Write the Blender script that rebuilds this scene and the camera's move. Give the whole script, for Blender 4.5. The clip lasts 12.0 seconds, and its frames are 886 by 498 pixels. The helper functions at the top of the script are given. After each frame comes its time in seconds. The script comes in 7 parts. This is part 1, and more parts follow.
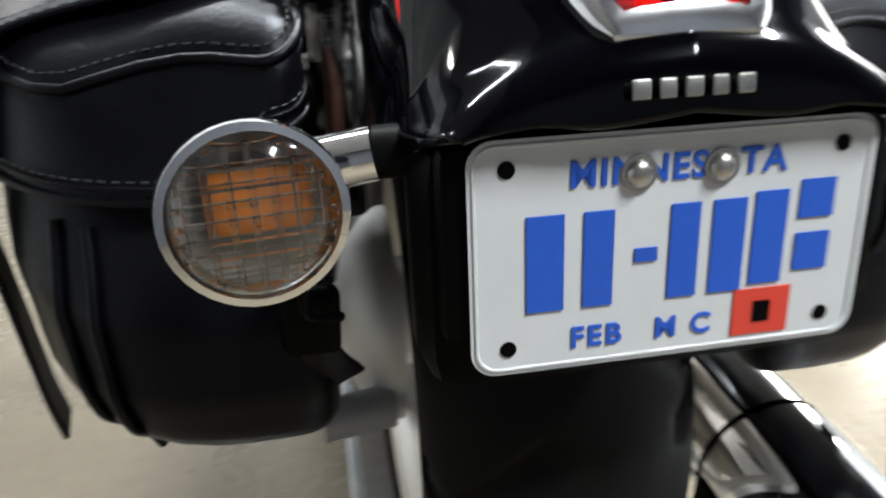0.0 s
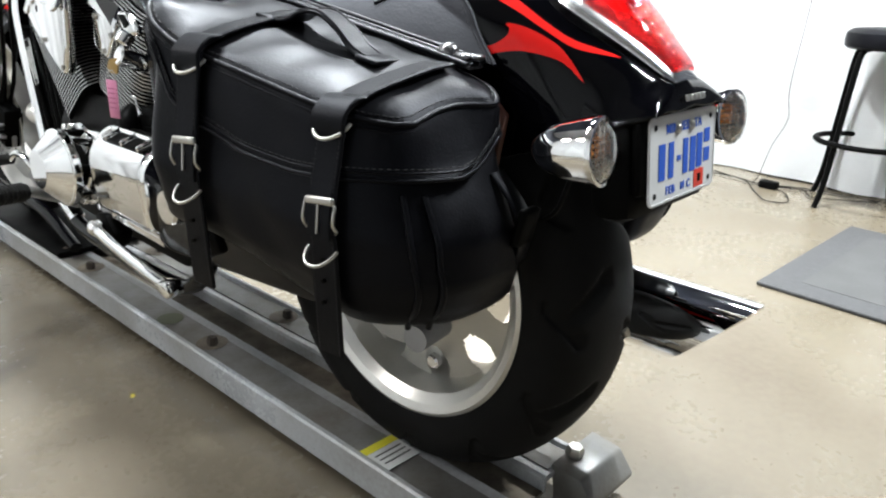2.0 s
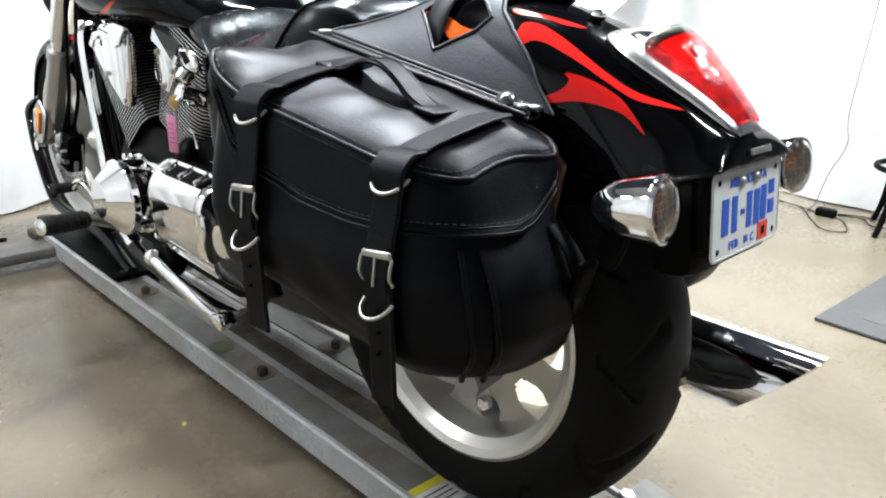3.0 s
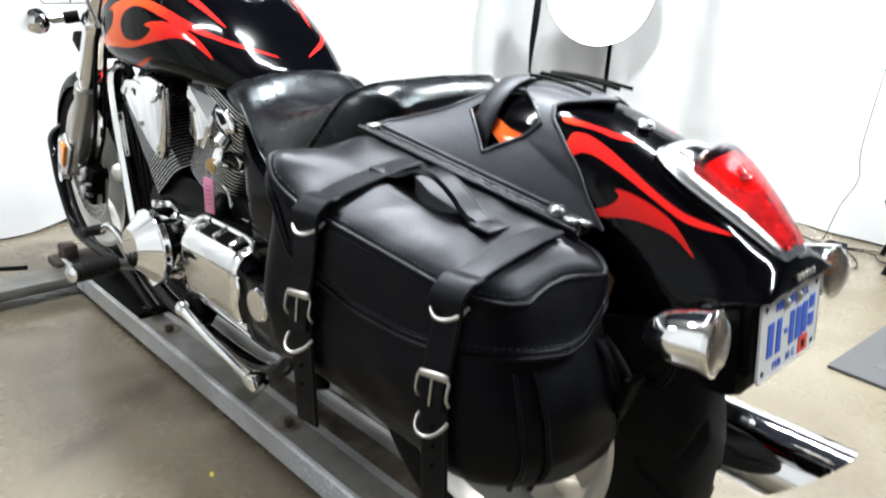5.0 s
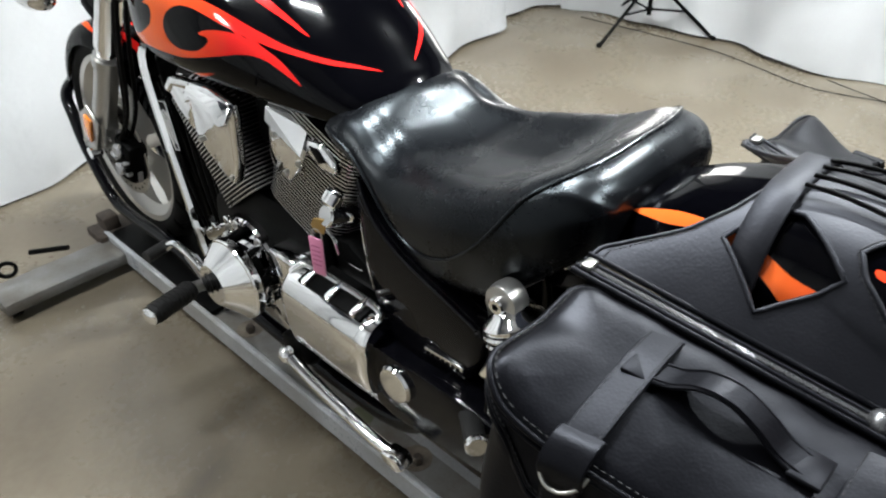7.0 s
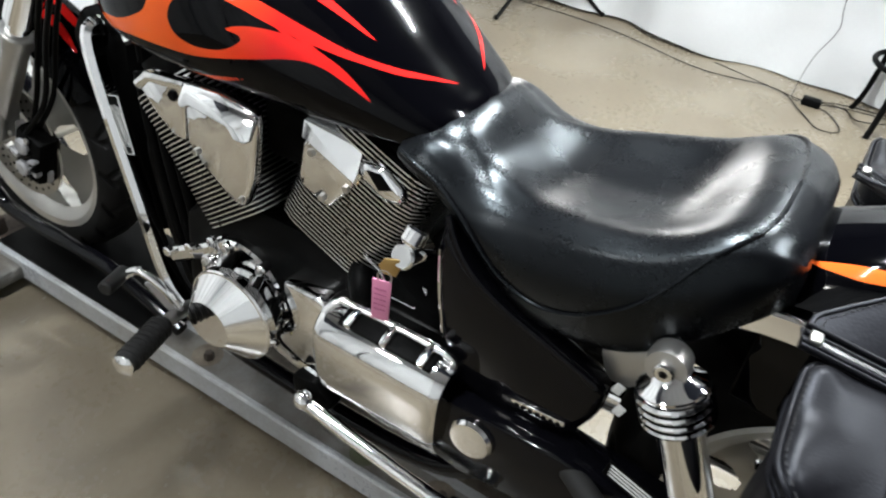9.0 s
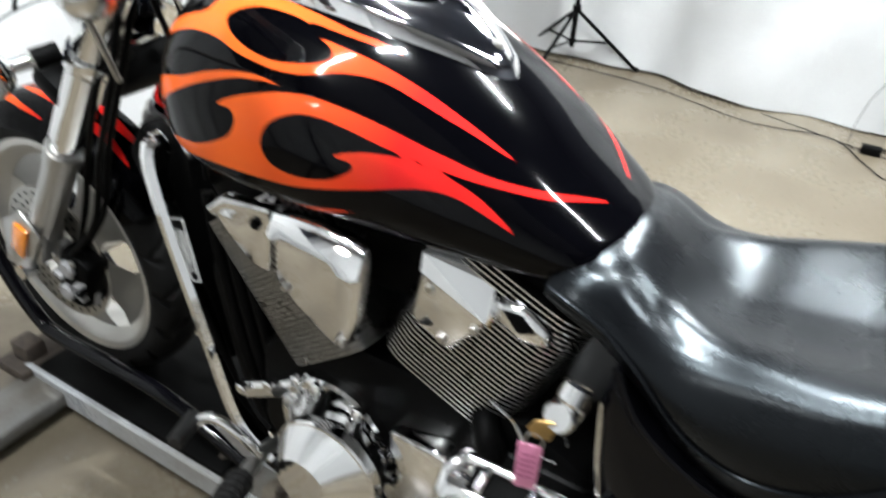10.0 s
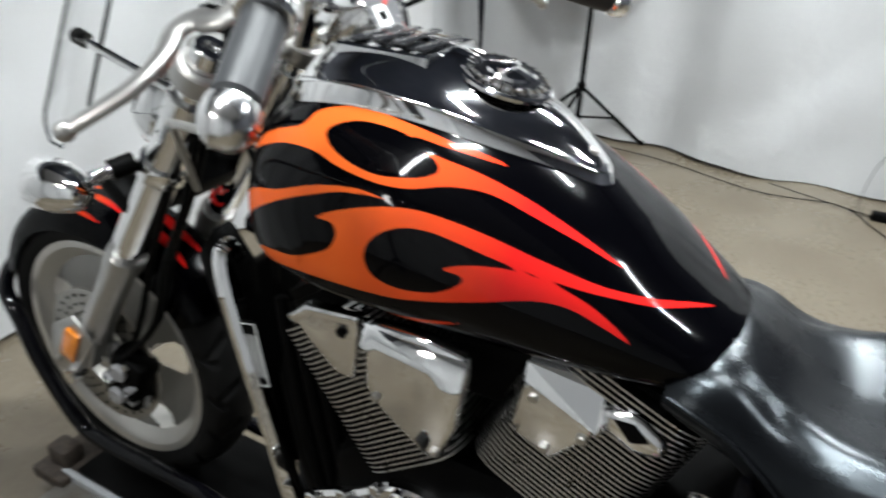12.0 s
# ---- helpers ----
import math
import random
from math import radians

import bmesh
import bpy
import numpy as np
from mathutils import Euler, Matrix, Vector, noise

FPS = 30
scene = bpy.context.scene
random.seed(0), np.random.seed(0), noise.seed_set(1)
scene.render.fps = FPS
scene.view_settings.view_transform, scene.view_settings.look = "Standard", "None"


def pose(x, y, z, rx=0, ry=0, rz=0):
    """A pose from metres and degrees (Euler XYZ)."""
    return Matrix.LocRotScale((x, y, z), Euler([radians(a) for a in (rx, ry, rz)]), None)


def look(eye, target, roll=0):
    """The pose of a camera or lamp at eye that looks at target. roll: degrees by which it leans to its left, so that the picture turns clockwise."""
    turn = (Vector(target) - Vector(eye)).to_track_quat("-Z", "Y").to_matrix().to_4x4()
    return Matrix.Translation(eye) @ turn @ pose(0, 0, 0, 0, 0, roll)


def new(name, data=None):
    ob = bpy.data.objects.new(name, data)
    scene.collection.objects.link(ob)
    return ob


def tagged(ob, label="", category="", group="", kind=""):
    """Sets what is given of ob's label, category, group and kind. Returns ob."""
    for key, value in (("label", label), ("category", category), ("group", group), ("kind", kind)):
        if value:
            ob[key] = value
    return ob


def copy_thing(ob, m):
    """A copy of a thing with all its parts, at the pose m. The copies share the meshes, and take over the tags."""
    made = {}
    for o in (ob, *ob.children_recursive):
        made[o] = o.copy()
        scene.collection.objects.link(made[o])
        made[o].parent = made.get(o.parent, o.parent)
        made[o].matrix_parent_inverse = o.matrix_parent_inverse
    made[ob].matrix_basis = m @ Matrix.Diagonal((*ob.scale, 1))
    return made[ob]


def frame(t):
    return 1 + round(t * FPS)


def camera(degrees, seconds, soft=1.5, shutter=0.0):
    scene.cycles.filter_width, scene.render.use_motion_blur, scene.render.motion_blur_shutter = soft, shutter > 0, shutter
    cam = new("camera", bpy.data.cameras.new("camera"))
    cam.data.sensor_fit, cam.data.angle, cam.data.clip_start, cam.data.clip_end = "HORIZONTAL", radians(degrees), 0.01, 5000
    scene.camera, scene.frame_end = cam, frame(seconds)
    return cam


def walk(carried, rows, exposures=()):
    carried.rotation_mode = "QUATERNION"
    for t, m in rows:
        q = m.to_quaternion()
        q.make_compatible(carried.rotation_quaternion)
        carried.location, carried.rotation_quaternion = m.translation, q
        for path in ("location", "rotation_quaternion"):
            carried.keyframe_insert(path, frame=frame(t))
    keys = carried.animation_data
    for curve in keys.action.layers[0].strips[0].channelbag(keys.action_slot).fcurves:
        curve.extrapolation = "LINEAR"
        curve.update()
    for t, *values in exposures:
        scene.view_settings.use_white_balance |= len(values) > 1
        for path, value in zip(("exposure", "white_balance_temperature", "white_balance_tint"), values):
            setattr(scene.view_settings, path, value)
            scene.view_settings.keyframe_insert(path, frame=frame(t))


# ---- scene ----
import functools

cam = camera(62.2, 12.0, soft=2.1, shutter=0.5)
PATH = [
    (0, (-0.144, -0.525, 0.805), (0.163, 1.235, -0.094), -1.2),
    (0.5, (-0.302, -0.576, 0.833), (0.662, 1.032, 0.135), 1.8),
    (0.8, (-0.426, -0.613, 0.887), (0.677, 0.935, 0.266), -3.0),
    (1, (-0.503, -0.623, 0.898), (0.667, 0.883, 0.295), -3.0),
    (1.5, (-0.736, -0.621, 0.861), (0.669, 0.648, 0.215), -0.2),
    (2, (-0.84, -0.632, 0.853), (0.566, 0.609, 0.159), 2.3),
    (2.5, (-0.836, -0.625, 0.875), (0.513, 0.699, 0.222), 2.1),
    (4.5, (-0.835, -0.548, 0.941), (0.481, 0.791, 0.25), 2.2),
    (5, (-0.868, -0.54, 1.027), (0.465, 0.789, 0.351), 3.2),
    (5.5, (-0.775, -0.48, 1.14), (0.488, 0.85, 0.343), 3.9),
    (6, (-0.707, -0.358, 1.246), (0.445, 0.967, 0.287), 2.8),
    (6.5, (-0.771, -0.187, 1.288), (0.375, 1.071, 0.237), 0.2),
    (8.5, (-0.771, 0.212, 1.296), (0.546, 1.065, 0.057), 4.4),
    (9, (-0.853, 0.352, 1.289), (0.562, 1.09, 0.084), 7.4),
    (9.5, (-0.78, 0.47, 1.267), (0.678, 1.117, 0.061), 7.2),
    (10, (-0.762, 0.596, 1.272), (0.702, 1.402, 0.173), 3.6),
    (10.5, (-0.781, 0.694, 1.318), (0.71, 1.603, 0.343), 0.7),
    (11, (-0.797, 0.736, 1.334), (0.676, 1.728, 0.414), 0.9),
    (11.5, (-0.815, 0.755, 1.338), (0.637, 1.758, 0.396), 0.7),
    (12, (-0.8, 0.728, 1.303), (0.757, 1.557, 0.361), 2.4),
]
walk(cam, [(t, look(eye, target, roll)) for t, eye, target, roll in PATH],
     exposures=[(0.0, 0.34), (0.5, 0.86), (1.0, 0.86), (1.5, 0.44), (2.5, 0.30), (4.5, 0.42), (5.5, 0.14), (6.0, -0.10), (6.5, -0.18), (8.5, -0.10), (9.5, 0.0), (10.5, -0.10), (11.0, -0.24), (11.5, -0.46), (12.0, -0.70)])

# ---- world and lamps ----
world = bpy.data.worlds.new("world")
scene.world = world
world.use_nodes = True
world.node_tree.nodes["Background"].inputs[0].default_value = (0.75, 0.8, 0.85, 1)
world.node_tree.nodes["Background"].inputs[1].default_value = 0.05


def area(name, eye, target, sx, sy, watts, colour=(1, 1, 1), shape="RECTANGLE"):
    data = bpy.data.lights.new(name, "AREA")
    data.shape, data.size, data.size_y, data.energy, data.color = shape, sx, sy, watts, colour
    ob = new(name, data)
    ob.matrix_world = look(eye, target)
    return ob


# ceiling tubes: middle, turn in degrees, length, watts
TUBES = [(-0.75, 1.38, 71, 1.2, 72), (0.47, 0.96, 71, 0.5, 160), (1.15, -1.15, 0, 0.8, 120), (1.95, 0.35, 0, 0.5, 190)]
for tx, ty, turn, long, watts in TUBES:
    tl = area("tube_lamp", (tx, ty, 2.86), (tx, ty, 0), 0.034, long, watts, (0.925, 0.98, 1.0))
    tl.matrix_world = Matrix.Translation((tx, ty, 2.86)) @ Matrix.Rotation(radians(turn), 4, "Z")
LEFT = (-1.72, 1.62, 2.02)
area("softbox_lamp", LEFT, (0, 1.0, 0.6), 0.24, 0.24, 12, (1, 0.98, 0.96), "DISK")
area("softbox_lamp", (2.585, 1.862, 1.065), (0, 1.1, 0.9), 0.56, 0.56, 45, (1, 0.98, 0.95), "DISK")


# ---- materials ----
def mat(name, colour, rough=0.5, metal=0.0, second=None, scale=8.0, amount=0.5, fine=120.0, bump=0.0, rough_var=0.08,
        coat=0.0, coat_rough=0.05, bump_scale=None, stretch=(1, 1, 1), gloss=0.5, dent=0.0, dent_scale=30.0, tint=(1, 1, 1)):
    """Principled surface with two scales of variation and a fine relief."""
    m = bpy.data.materials.new(name)
    m.use_nodes = True
    nt = m.node_tree
    n, l = nt.nodes, nt.links
    b = n["Principled BSDF"]
    b.inputs["Metallic"].default_value = metal
    b.inputs["Specular IOR Level"].default_value = gloss
    b.inputs["Specular Tint"].default_value = (*tint, 1)
    b.inputs["Coat Weight"].default_value = coat
    b.inputs["Coat Roughness"].default_value = coat_rough
    tc = n.new("ShaderNodeTexCoord")
    mp = n.new("ShaderNodeMapping")
    mp.inputs["Scale"].default_value = stretch
    l.new(tc.outputs["Object"], mp.inputs["Vector"])
    big, small = n.new("ShaderNodeTexNoise"), n.new("ShaderNodeTexNoise")
    big.inputs["Scale"].default_value, big.inputs["Detail"].default_value = scale, 6
    small.inputs["Scale"].default_value, small.inputs["Detail"].default_value = fine, 4
    for t in (big, small):
        l.new(mp.outputs[0], t.inputs["Vector"])
    both = n.new("ShaderNodeMath")
    both.operation = "MULTIPLY_ADD"
    both.inputs[1].default_value = 0.35
    l.new(small.outputs["Fac"], both.inputs[0])
    l.new(big.outputs["Fac"], both.inputs[2])
    ramp = n.new("ShaderNodeMapRange")
    ramp.inputs[1].default_value, ramp.inputs[2].default_value = 0.42, 0.95
    ramp.inputs[4].default_value = amount
    l.new(both.outputs[0], ramp.inputs[0])
    mix = n.new("ShaderNodeMix")
    mix.data_type = "RGBA"
    second = second or tuple(c * 0.7 for c in colour)
    mix.inputs[6].default_value, mix.inputs[7].default_value = (*colour, 1), (*second, 1)
    l.new(ramp.outputs[0], mix.inputs[0])
    l.new(mix.outputs[2], b.inputs["Base Color"])
    rr = n.new("ShaderNodeMapRange")
    rr.inputs[3].default_value, rr.inputs[4].default_value = max(0.0, rough - rough_var), min(1.0, rough + rough_var)
    l.new(both.outputs[0], rr.inputs[0])
    rr.inputs[1].default_value, rr.inputs[2].default_value = 0.3, 1.0
    l.new(rr.outputs[0], b.inputs["Roughness"])
    if bump:
        src = small
        if bump_scale:
            src = n.new("ShaderNodeTexVoronoi")
            src.inputs["Scale"].default_value = bump_scale
            l.new(mp.outputs[0], src.inputs["Vector"])
        bp = n.new("ShaderNodeBump")
        bp.inputs["Strength"].default_value, bp.inputs["Distance"].default_value = bump, 0.002
        l.new(src.outputs[0], bp.inputs["Height"])
        l.new(bp.outputs[0], b.inputs["Normal"])
        if dent:
            broad, bd = n.new("ShaderNodeTexNoise"), n.new("ShaderNodeBump")
            broad.inputs["Scale"].default_value, broad.inputs["Detail"].default_value = dent_scale, 3
            l.new(mp.outputs[0], broad.inputs["Vector"])
            bd.inputs["Strength"].default_value, bd.inputs["Distance"].default_value = dent, 0.01
            l.new(broad.outputs[0], bd.inputs["Height"])
            l.new(bd.outputs[0], bp.inputs["Normal"])
    return m


def flame_mat(name):
    """Gloss black paint with airbrushed flames: orange in front, red behind."""
    m = mat(name, (0.0006, 0.0006, 0.001), 0.12, coat=0.29, coat_rough=0.03, second=(0.001, 0.001, 0.0015), rough_var=0.02, gloss=0.02)
    nt = m.node_tree
    n, l = nt.nodes, nt.links
    b = n["Principled BSDF"]
    at, hue = n.new("ShaderNodeAttribute"), n.new("ShaderNodeAttribute")
    at.attribute_name, hue.attribute_name = "lick", "hue"
    edge = n.new("ShaderNodeMapRange")
    edge.inputs[1].default_value, edge.inputs[2].default_value = 0.46, 0.54
    l.new(at.outputs["Fac"], edge.inputs[0])
    ramp = n.new("ShaderNodeValToRGB")
    ramp.color_ramp.elements[0].color, ramp.color_ramp.elements[1].color = (0.57, 0.014, 0.012, 1), (0.74, 0.120, 0.020, 1)
    l.new(hue.outputs["Fac"], ramp.inputs[0])
    mix = n.new("ShaderNodeMix")
    mix.data_type = "RGBA"
    old = b.inputs["Base Color"].links[0].from_socket
    l.new(edge.outputs[0], mix.inputs[0])
    l.new(old, mix.inputs[6])
    l.new(ramp.outputs[0], mix.inputs[7])
    l.new(mix.outputs[2], b.inputs["Base Color"])
    return m


def glass_mat(name, colour, rough=0.0, ior=1.45, ribs=0.0, across="X"):
    m = bpy.data.materials.new(name)
    m.use_nodes = True
    b = m.node_tree.nodes["Principled BSDF"]
    b.inputs["Base Color"].default_value = (*colour, 1)
    b.inputs["Roughness"].default_value = rough
    b.inputs["IOR"].default_value = ior
    b.inputs["Transmission Weight"].default_value = 1.0
    if ribs:
        n, l = m.node_tree.nodes, m.node_tree.links
        tc, wv, bp = n.new("ShaderNodeTexCoord"), n.new("ShaderNodeTexWave"), n.new("ShaderNodeBump")
        wv.bands_direction = across
        wv.inputs["Scale"].default_value = ribs
        bp.inputs["Strength"].default_value, bp.inputs["Distance"].default_value = 0.22, 0.002
        l.new(tc.outputs["Object"], wv.inputs["Vector"])
        l.new(wv.outputs[0], bp.inputs["Height"])
        l.new(bp.outputs[0], b.inputs["Normal"])
    return m


def pane_mat(name):
    """Thin clear sheet: see-through, with a gloss that grows at grazing angles."""
    m = bpy.data.materials.new(name)
    m.use_nodes = True
    n, l = m.node_tree.nodes, m.node_tree.links
    clear, gloss, mix, fr = n.new("ShaderNodeBsdfTransparent"), n.new("ShaderNodeBsdfGlossy"), n.new("ShaderNodeMixShader"), n.new("ShaderNodeLayerWeight")
    clear.inputs[0].default_value = (0.975, 0.98, 0.98, 1)
    gloss.inputs["Roughness"].default_value = 0.03
    power = n.new("ShaderNodeMath")
    power.operation = "POWER"
    power.inputs[1].default_value = 6.0
    l.new(fr.outputs["Facing"], power.inputs[0])
    l.new(power.outputs[0], mix.inputs[0])
    l.new(clear.outputs[0], mix.inputs[1])
    l.new(gloss.outputs[0], mix.inputs[2])
    l.new(mix.outputs[0], n["Material Output"].inputs[0])
    return m


def glow_mat(name, colour, strength):
    m = bpy.data.materials.new(name)
    m.use_nodes = True
    b = m.node_tree.nodes["Principled BSDF"]
    b.inputs["Base Color"].default_value = (0.8, 0.8, 0.8, 1)
    b.inputs["Emission Color"].default_value = (*colour, 1)
    b.inputs["Emission Strength"].default_value = strength
    return m


PAINT = flame_mat("flame_paint")
BLACK = mat("black_paint", (0.002, 0.002, 0.003), 0.14, coat=0.32, rough_var=0.03, gloss=0.05)
SATIN = mat("black_satin", (0.002, 0.002, 0.002), 0.45, bump=0.05, gloss=0.035)
CHROME = mat("chrome", (0.90, 0.90, 0.90), 0.04, 1.0, second=(0.82, 0.82, 0.82), scale=5, rough_var=0.03)
STEEL = mat("worn_steel", (0.50, 0.49, 0.46), 0.33, 1.0, scale=30)
CAST = mat("cast_aluminium", (0.46, 0.455, 0.44), 0.34, 0.9, second=(0.36, 0.355, 0.34), bump=0.06)
RIM = mat("machined_rim", (0.68, 0.665, 0.63), 0.34, 0.85, second=(0.56, 0.545, 0.51))
GREYCAST = mat("grey_casting", (0.34, 0.34, 0.35), 0.5, 0.4, bump=0.1)
LEATHER = mat("black_leather", (0.0018, 0.0018, 0.0024), 0.41, second=(0.0036, 0.0036, 0.0048), scale=14, fine=260, bump=0.08, bump_scale=300, rough_var=0.10, gloss=0.13, dent=0.10, dent_scale=20, tint=(0.84, 0.87, 1.0))
HIDE = mat("matt_leather", (0.0035, 0.0035, 0.0048), 0.50, second=(0.007, 0.007, 0.0085), scale=14, fine=260, bump=0.09, bump_scale=300, rough_var=0.10, gloss=0.36, dent=0.08, dent_scale=20, tint=(0.84, 0.87, 1.0))
VINYL = mat("seat_vinyl", (0.0016, 0.0018, 0.0024), 0.27, second=(0.003, 0.003, 0.0035), scale=10, fine=300, bump=0.08, bump_scale=420, rough_var=0.05, gloss=0.24, dent=0.03, dent_scale=12, tint=(0.80, 0.92, 1.0))
SMOKE = mat("smoked_lens", (0.02, 0.02, 0.022), 0.12, coat=0.5)
DIALGREY = mat("dial_grey", (0.09, 0.09, 0.095), 0.35)
STITCH = mat("thread", (0.016, 0.016, 0.018), 0.7)
SOFTCHROME = mat("brushed_chrome", (0.85, 0.85, 0.85), 0.2, 1.0, second=(0.75, 0.75, 0.75))
RUBBER = mat("tyre_rubber", (0.006, 0.006, 0.006), 0.60, second=(0.013, 0.0127, 0.0124), scale=20, bump=0.12, gloss=0.06)
GRIPRUB = mat("peg_rubber", (0.010, 0.010, 0.010), 0.6, bump=0.1, gloss=0.3)
GREY_GRIP = mat("grip_grey", (0.034, 0.036, 0.039), 0.38, second=(0.055, 0.058, 0.062), scale=20, stretch=(1, 1, 1))
CONCRETE = mat("concrete", (0.152, 0.131, 0.097), 0.27, second=(0.086, 0.068, 0.046), scale=1.7, amount=1.0, fine=45, bump=0.05, rough_var=0.12)
CLOTH = mat("white_cloth", (0.76, 0.765, 0.77), 0.9, second=(0.69, 0.69, 0.685), scale=3, fine=300, bump=0.15, dent=0.8, dent_scale=7)
WALL = mat("wall_dark", (0.055, 0.058, 0.07), 0.8, scale=2)
# pale tone of the unseen surfaces added as bounce on the west side
PALE = mat("pale_bounce", (0.42, 0.425, 0.43), 0.85, scale=2)
# near-black, chosen to keep the overhead reflections dark
CEIL = mat("ceiling_dark", (0.020, 0.026, 0.045), 0.85, scale=2)
ENAMEL = mat("white_enamel", (0.6, 0.6, 0.59), 0.4)
DIRTY = mat("dirty_enamel", (0.17, 0.172, 0.17), 0.42, 0.1, second=(0.10, 0.088, 0.07), scale=14, amount=1.0, bump=0.2)
DOLLY = mat("grey_enamel", (0.44, 0.46, 0.49), 0.30, 0.1, second=(0.20, 0.19, 0.165), scale=5, amount=0.95, bump=0.06)
GRIME = mat("rusty_grime", (0.17, 0.145, 0.11), 0.7, second=(0.07, 0.055, 0.04), scale=25, amount=1.0, bump=0.3)
PLATE = mat("plate_white", (0.54, 0.55, 0.56), 0.35, second=(0.60, 0.60, 0.60), scale=30, rough_var=0.05)
BLUE = mat("plate_blue", (0.015, 0.09, 0.50), 0.4)
RED = mat("sticker_red", (0.62, 0.05, 0.03), 0.45)
PINK = mat("tag_pink", (0.62, 0.22, 0.36), 0.35)
AMBER = mat("amber_reflector", (0.85, 0.25, 0.01), 0.2, coat=1.0)
YELLOW = mat("label_yellow", (0.75, 0.68, 0.04), 0.5)
WHITE = mat("label_white", (0.72, 0.73, 0.72), 0.5)
MATGREY = mat("floor_mat", (0.062, 0.062, 0.064), 0.8, second=(0.045, 0.045, 0.045), scale=60, bump=0.3, gloss=0.15)
BROWN = mat("brown_leather", (0.08, 0.03, 0.02), 0.5)
REDLENS = glass_mat("red_lens", (0.95, 0.024, 0.028), 0.045, ribs=55, across="X")
CLEAR = glass_mat("clear_lens", (0.95, 0.93, 0.9), 0.07)
ACRYLIC = pane_mat("acrylic")
PANE_EDGE = mat("acrylic_edge", (0.10, 0.11, 0.11), 0.2)
BULB = mat("amber_bulb", (0.92, 0.30, 0.03), 0.3)
TUBE = glow_mat("tube_glow", (0.97, 0.98, 1.0), 30)
DIFFUSE = glow_mat("softbox_glow", (1, 0.98, 0.95), 9)


def blot(m, x, y, rx, ry, turn, colour, amount):
    """A soft-edged ragged stain on a level surface."""
    n, l = m.node_tree.nodes, m.node_tree.links
    b = n["Principled BSDF"]
    old = b.inputs["Base Color"].links[0].from_socket
    tc, mp, noise = n.new("ShaderNodeTexCoord"), n.new("ShaderNodeMapping"), n.new("ShaderNodeTexNoise")
    mp.vector_type = "TEXTURE"
    mp.inputs["Location"].default_value, mp.inputs["Rotation"].default_value, mp.inputs["Scale"].default_value = (x, y, 0), (0, 0, radians(turn)), (rx, ry, 1)
    l.new(tc.outputs["Object"], mp.inputs["Vector"])
    noise.inputs["Scale"].default_value = 2.2
    l.new(mp.outputs[0], noise.inputs["Vector"])
    far, add, edge, mix = n.new("ShaderNodeVectorMath"), n.new("ShaderNodeMath"), n.new("ShaderNodeMapRange"), n.new("ShaderNodeMix")
    far.operation = "LENGTH"
    l.new(mp.outputs[0], far.inputs[0])
    l.new(far.outputs["Value"], add.inputs[0])
    l.new(noise.outputs["Fac"], add.inputs[1])
    edge.inputs[1].default_value, edge.inputs[2].default_value, edge.inputs[3].default_value, edge.inputs[4].default_value = 0.7, 1.5, amount, 0.0
    l.new(add.outputs[0], edge.inputs[0])
    mix.data_type = "RGBA"
    l.new(edge.outputs[0], mix.inputs[0])
    l.new(old, mix.inputs[6])
    mix.inputs[7].default_value = (*colour, 1)
    l.new(mix.outputs[2], b.inputs["Base Color"])


for x, y, rx, ry, turn, amount in ((-0.42, 1.02, 0.16, 0.05, 20, 0.65), (-0.62, 0.66, 0.30, 0.09, -15, 0.3), (-0.55, 1.55, 0.22, 0.10, 40, 0.3), (-0.75, 0.15, 0.35, 0.12, 10, 0.3), (1.6, 1.2, 0.5, 0.2, 30, 0.25)):
    blot(CONCRETE, x, y, rx, ry, turn, (0.05, 0.04, 0.03), amount)
spot = random.Random(17)
for k in range(10):
    x, y = spot.uniform(-1.3, 2.6), spot.uniform(-1.2, 2.4)
    blot(CONCRETE, x, y, spot.uniform(0.15, 0.5), spot.uniform(0.08, 0.25), spot.uniform(0, 180), spot.choice(((0.07, 0.055, 0.038), (0.22, 0.19, 0.145))), spot.uniform(0.25, 0.5))
blot(CONCRETE, -0.262, 0.735, 0.012, 0.006, 60, (0.75, 0.62, 0.08), 1.0)


# ---- mesh helpers ----
def part(name, bm, material, parent=None, label="", sharp=35):
    me = bpy.data.meshes.new(name)
    bmesh.ops.recalc_face_normals(bm, faces=bm.faces)
    bm.to_mesh(me)
    bm.free()
    for p in me.polygons:
        p.use_smooth = True
    me.set_sharp_from_angle(angle=radians(sharp))
    me.materials.append(material)
    ob = new(name, me)
    ob.parent = parent
    if label:
        ob["label"] = label
    return ob


def thing(name, label, category, group="", at=(0, 0, 0)):
    ob = new(name)
    ob.empty_display_size = 0.05
    ob.location = at
    bpy.context.view_layer.update()
    return tagged(ob, label, category, group)


def struct(ob, label, category):
    return tagged(ob, label, category, kind="structure")


def loft(rings, closed=True, caps=True, bm=None):
    bm = bm or bmesh.new()
    vs = [[bm.verts.new(p) for p in r] for r in rings]
    for a, b in zip(vs, vs[1:]):
        n = len(a)
        for i in range(n if closed else n - 1):
            bm.faces.new((a[i], a[(i + 1) % n], b[(i + 1) % n], b[i]))
    if caps and closed:
        bm.faces.new(vs[0][::-1])
        bm.faces.new(vs[-1])
    return bm


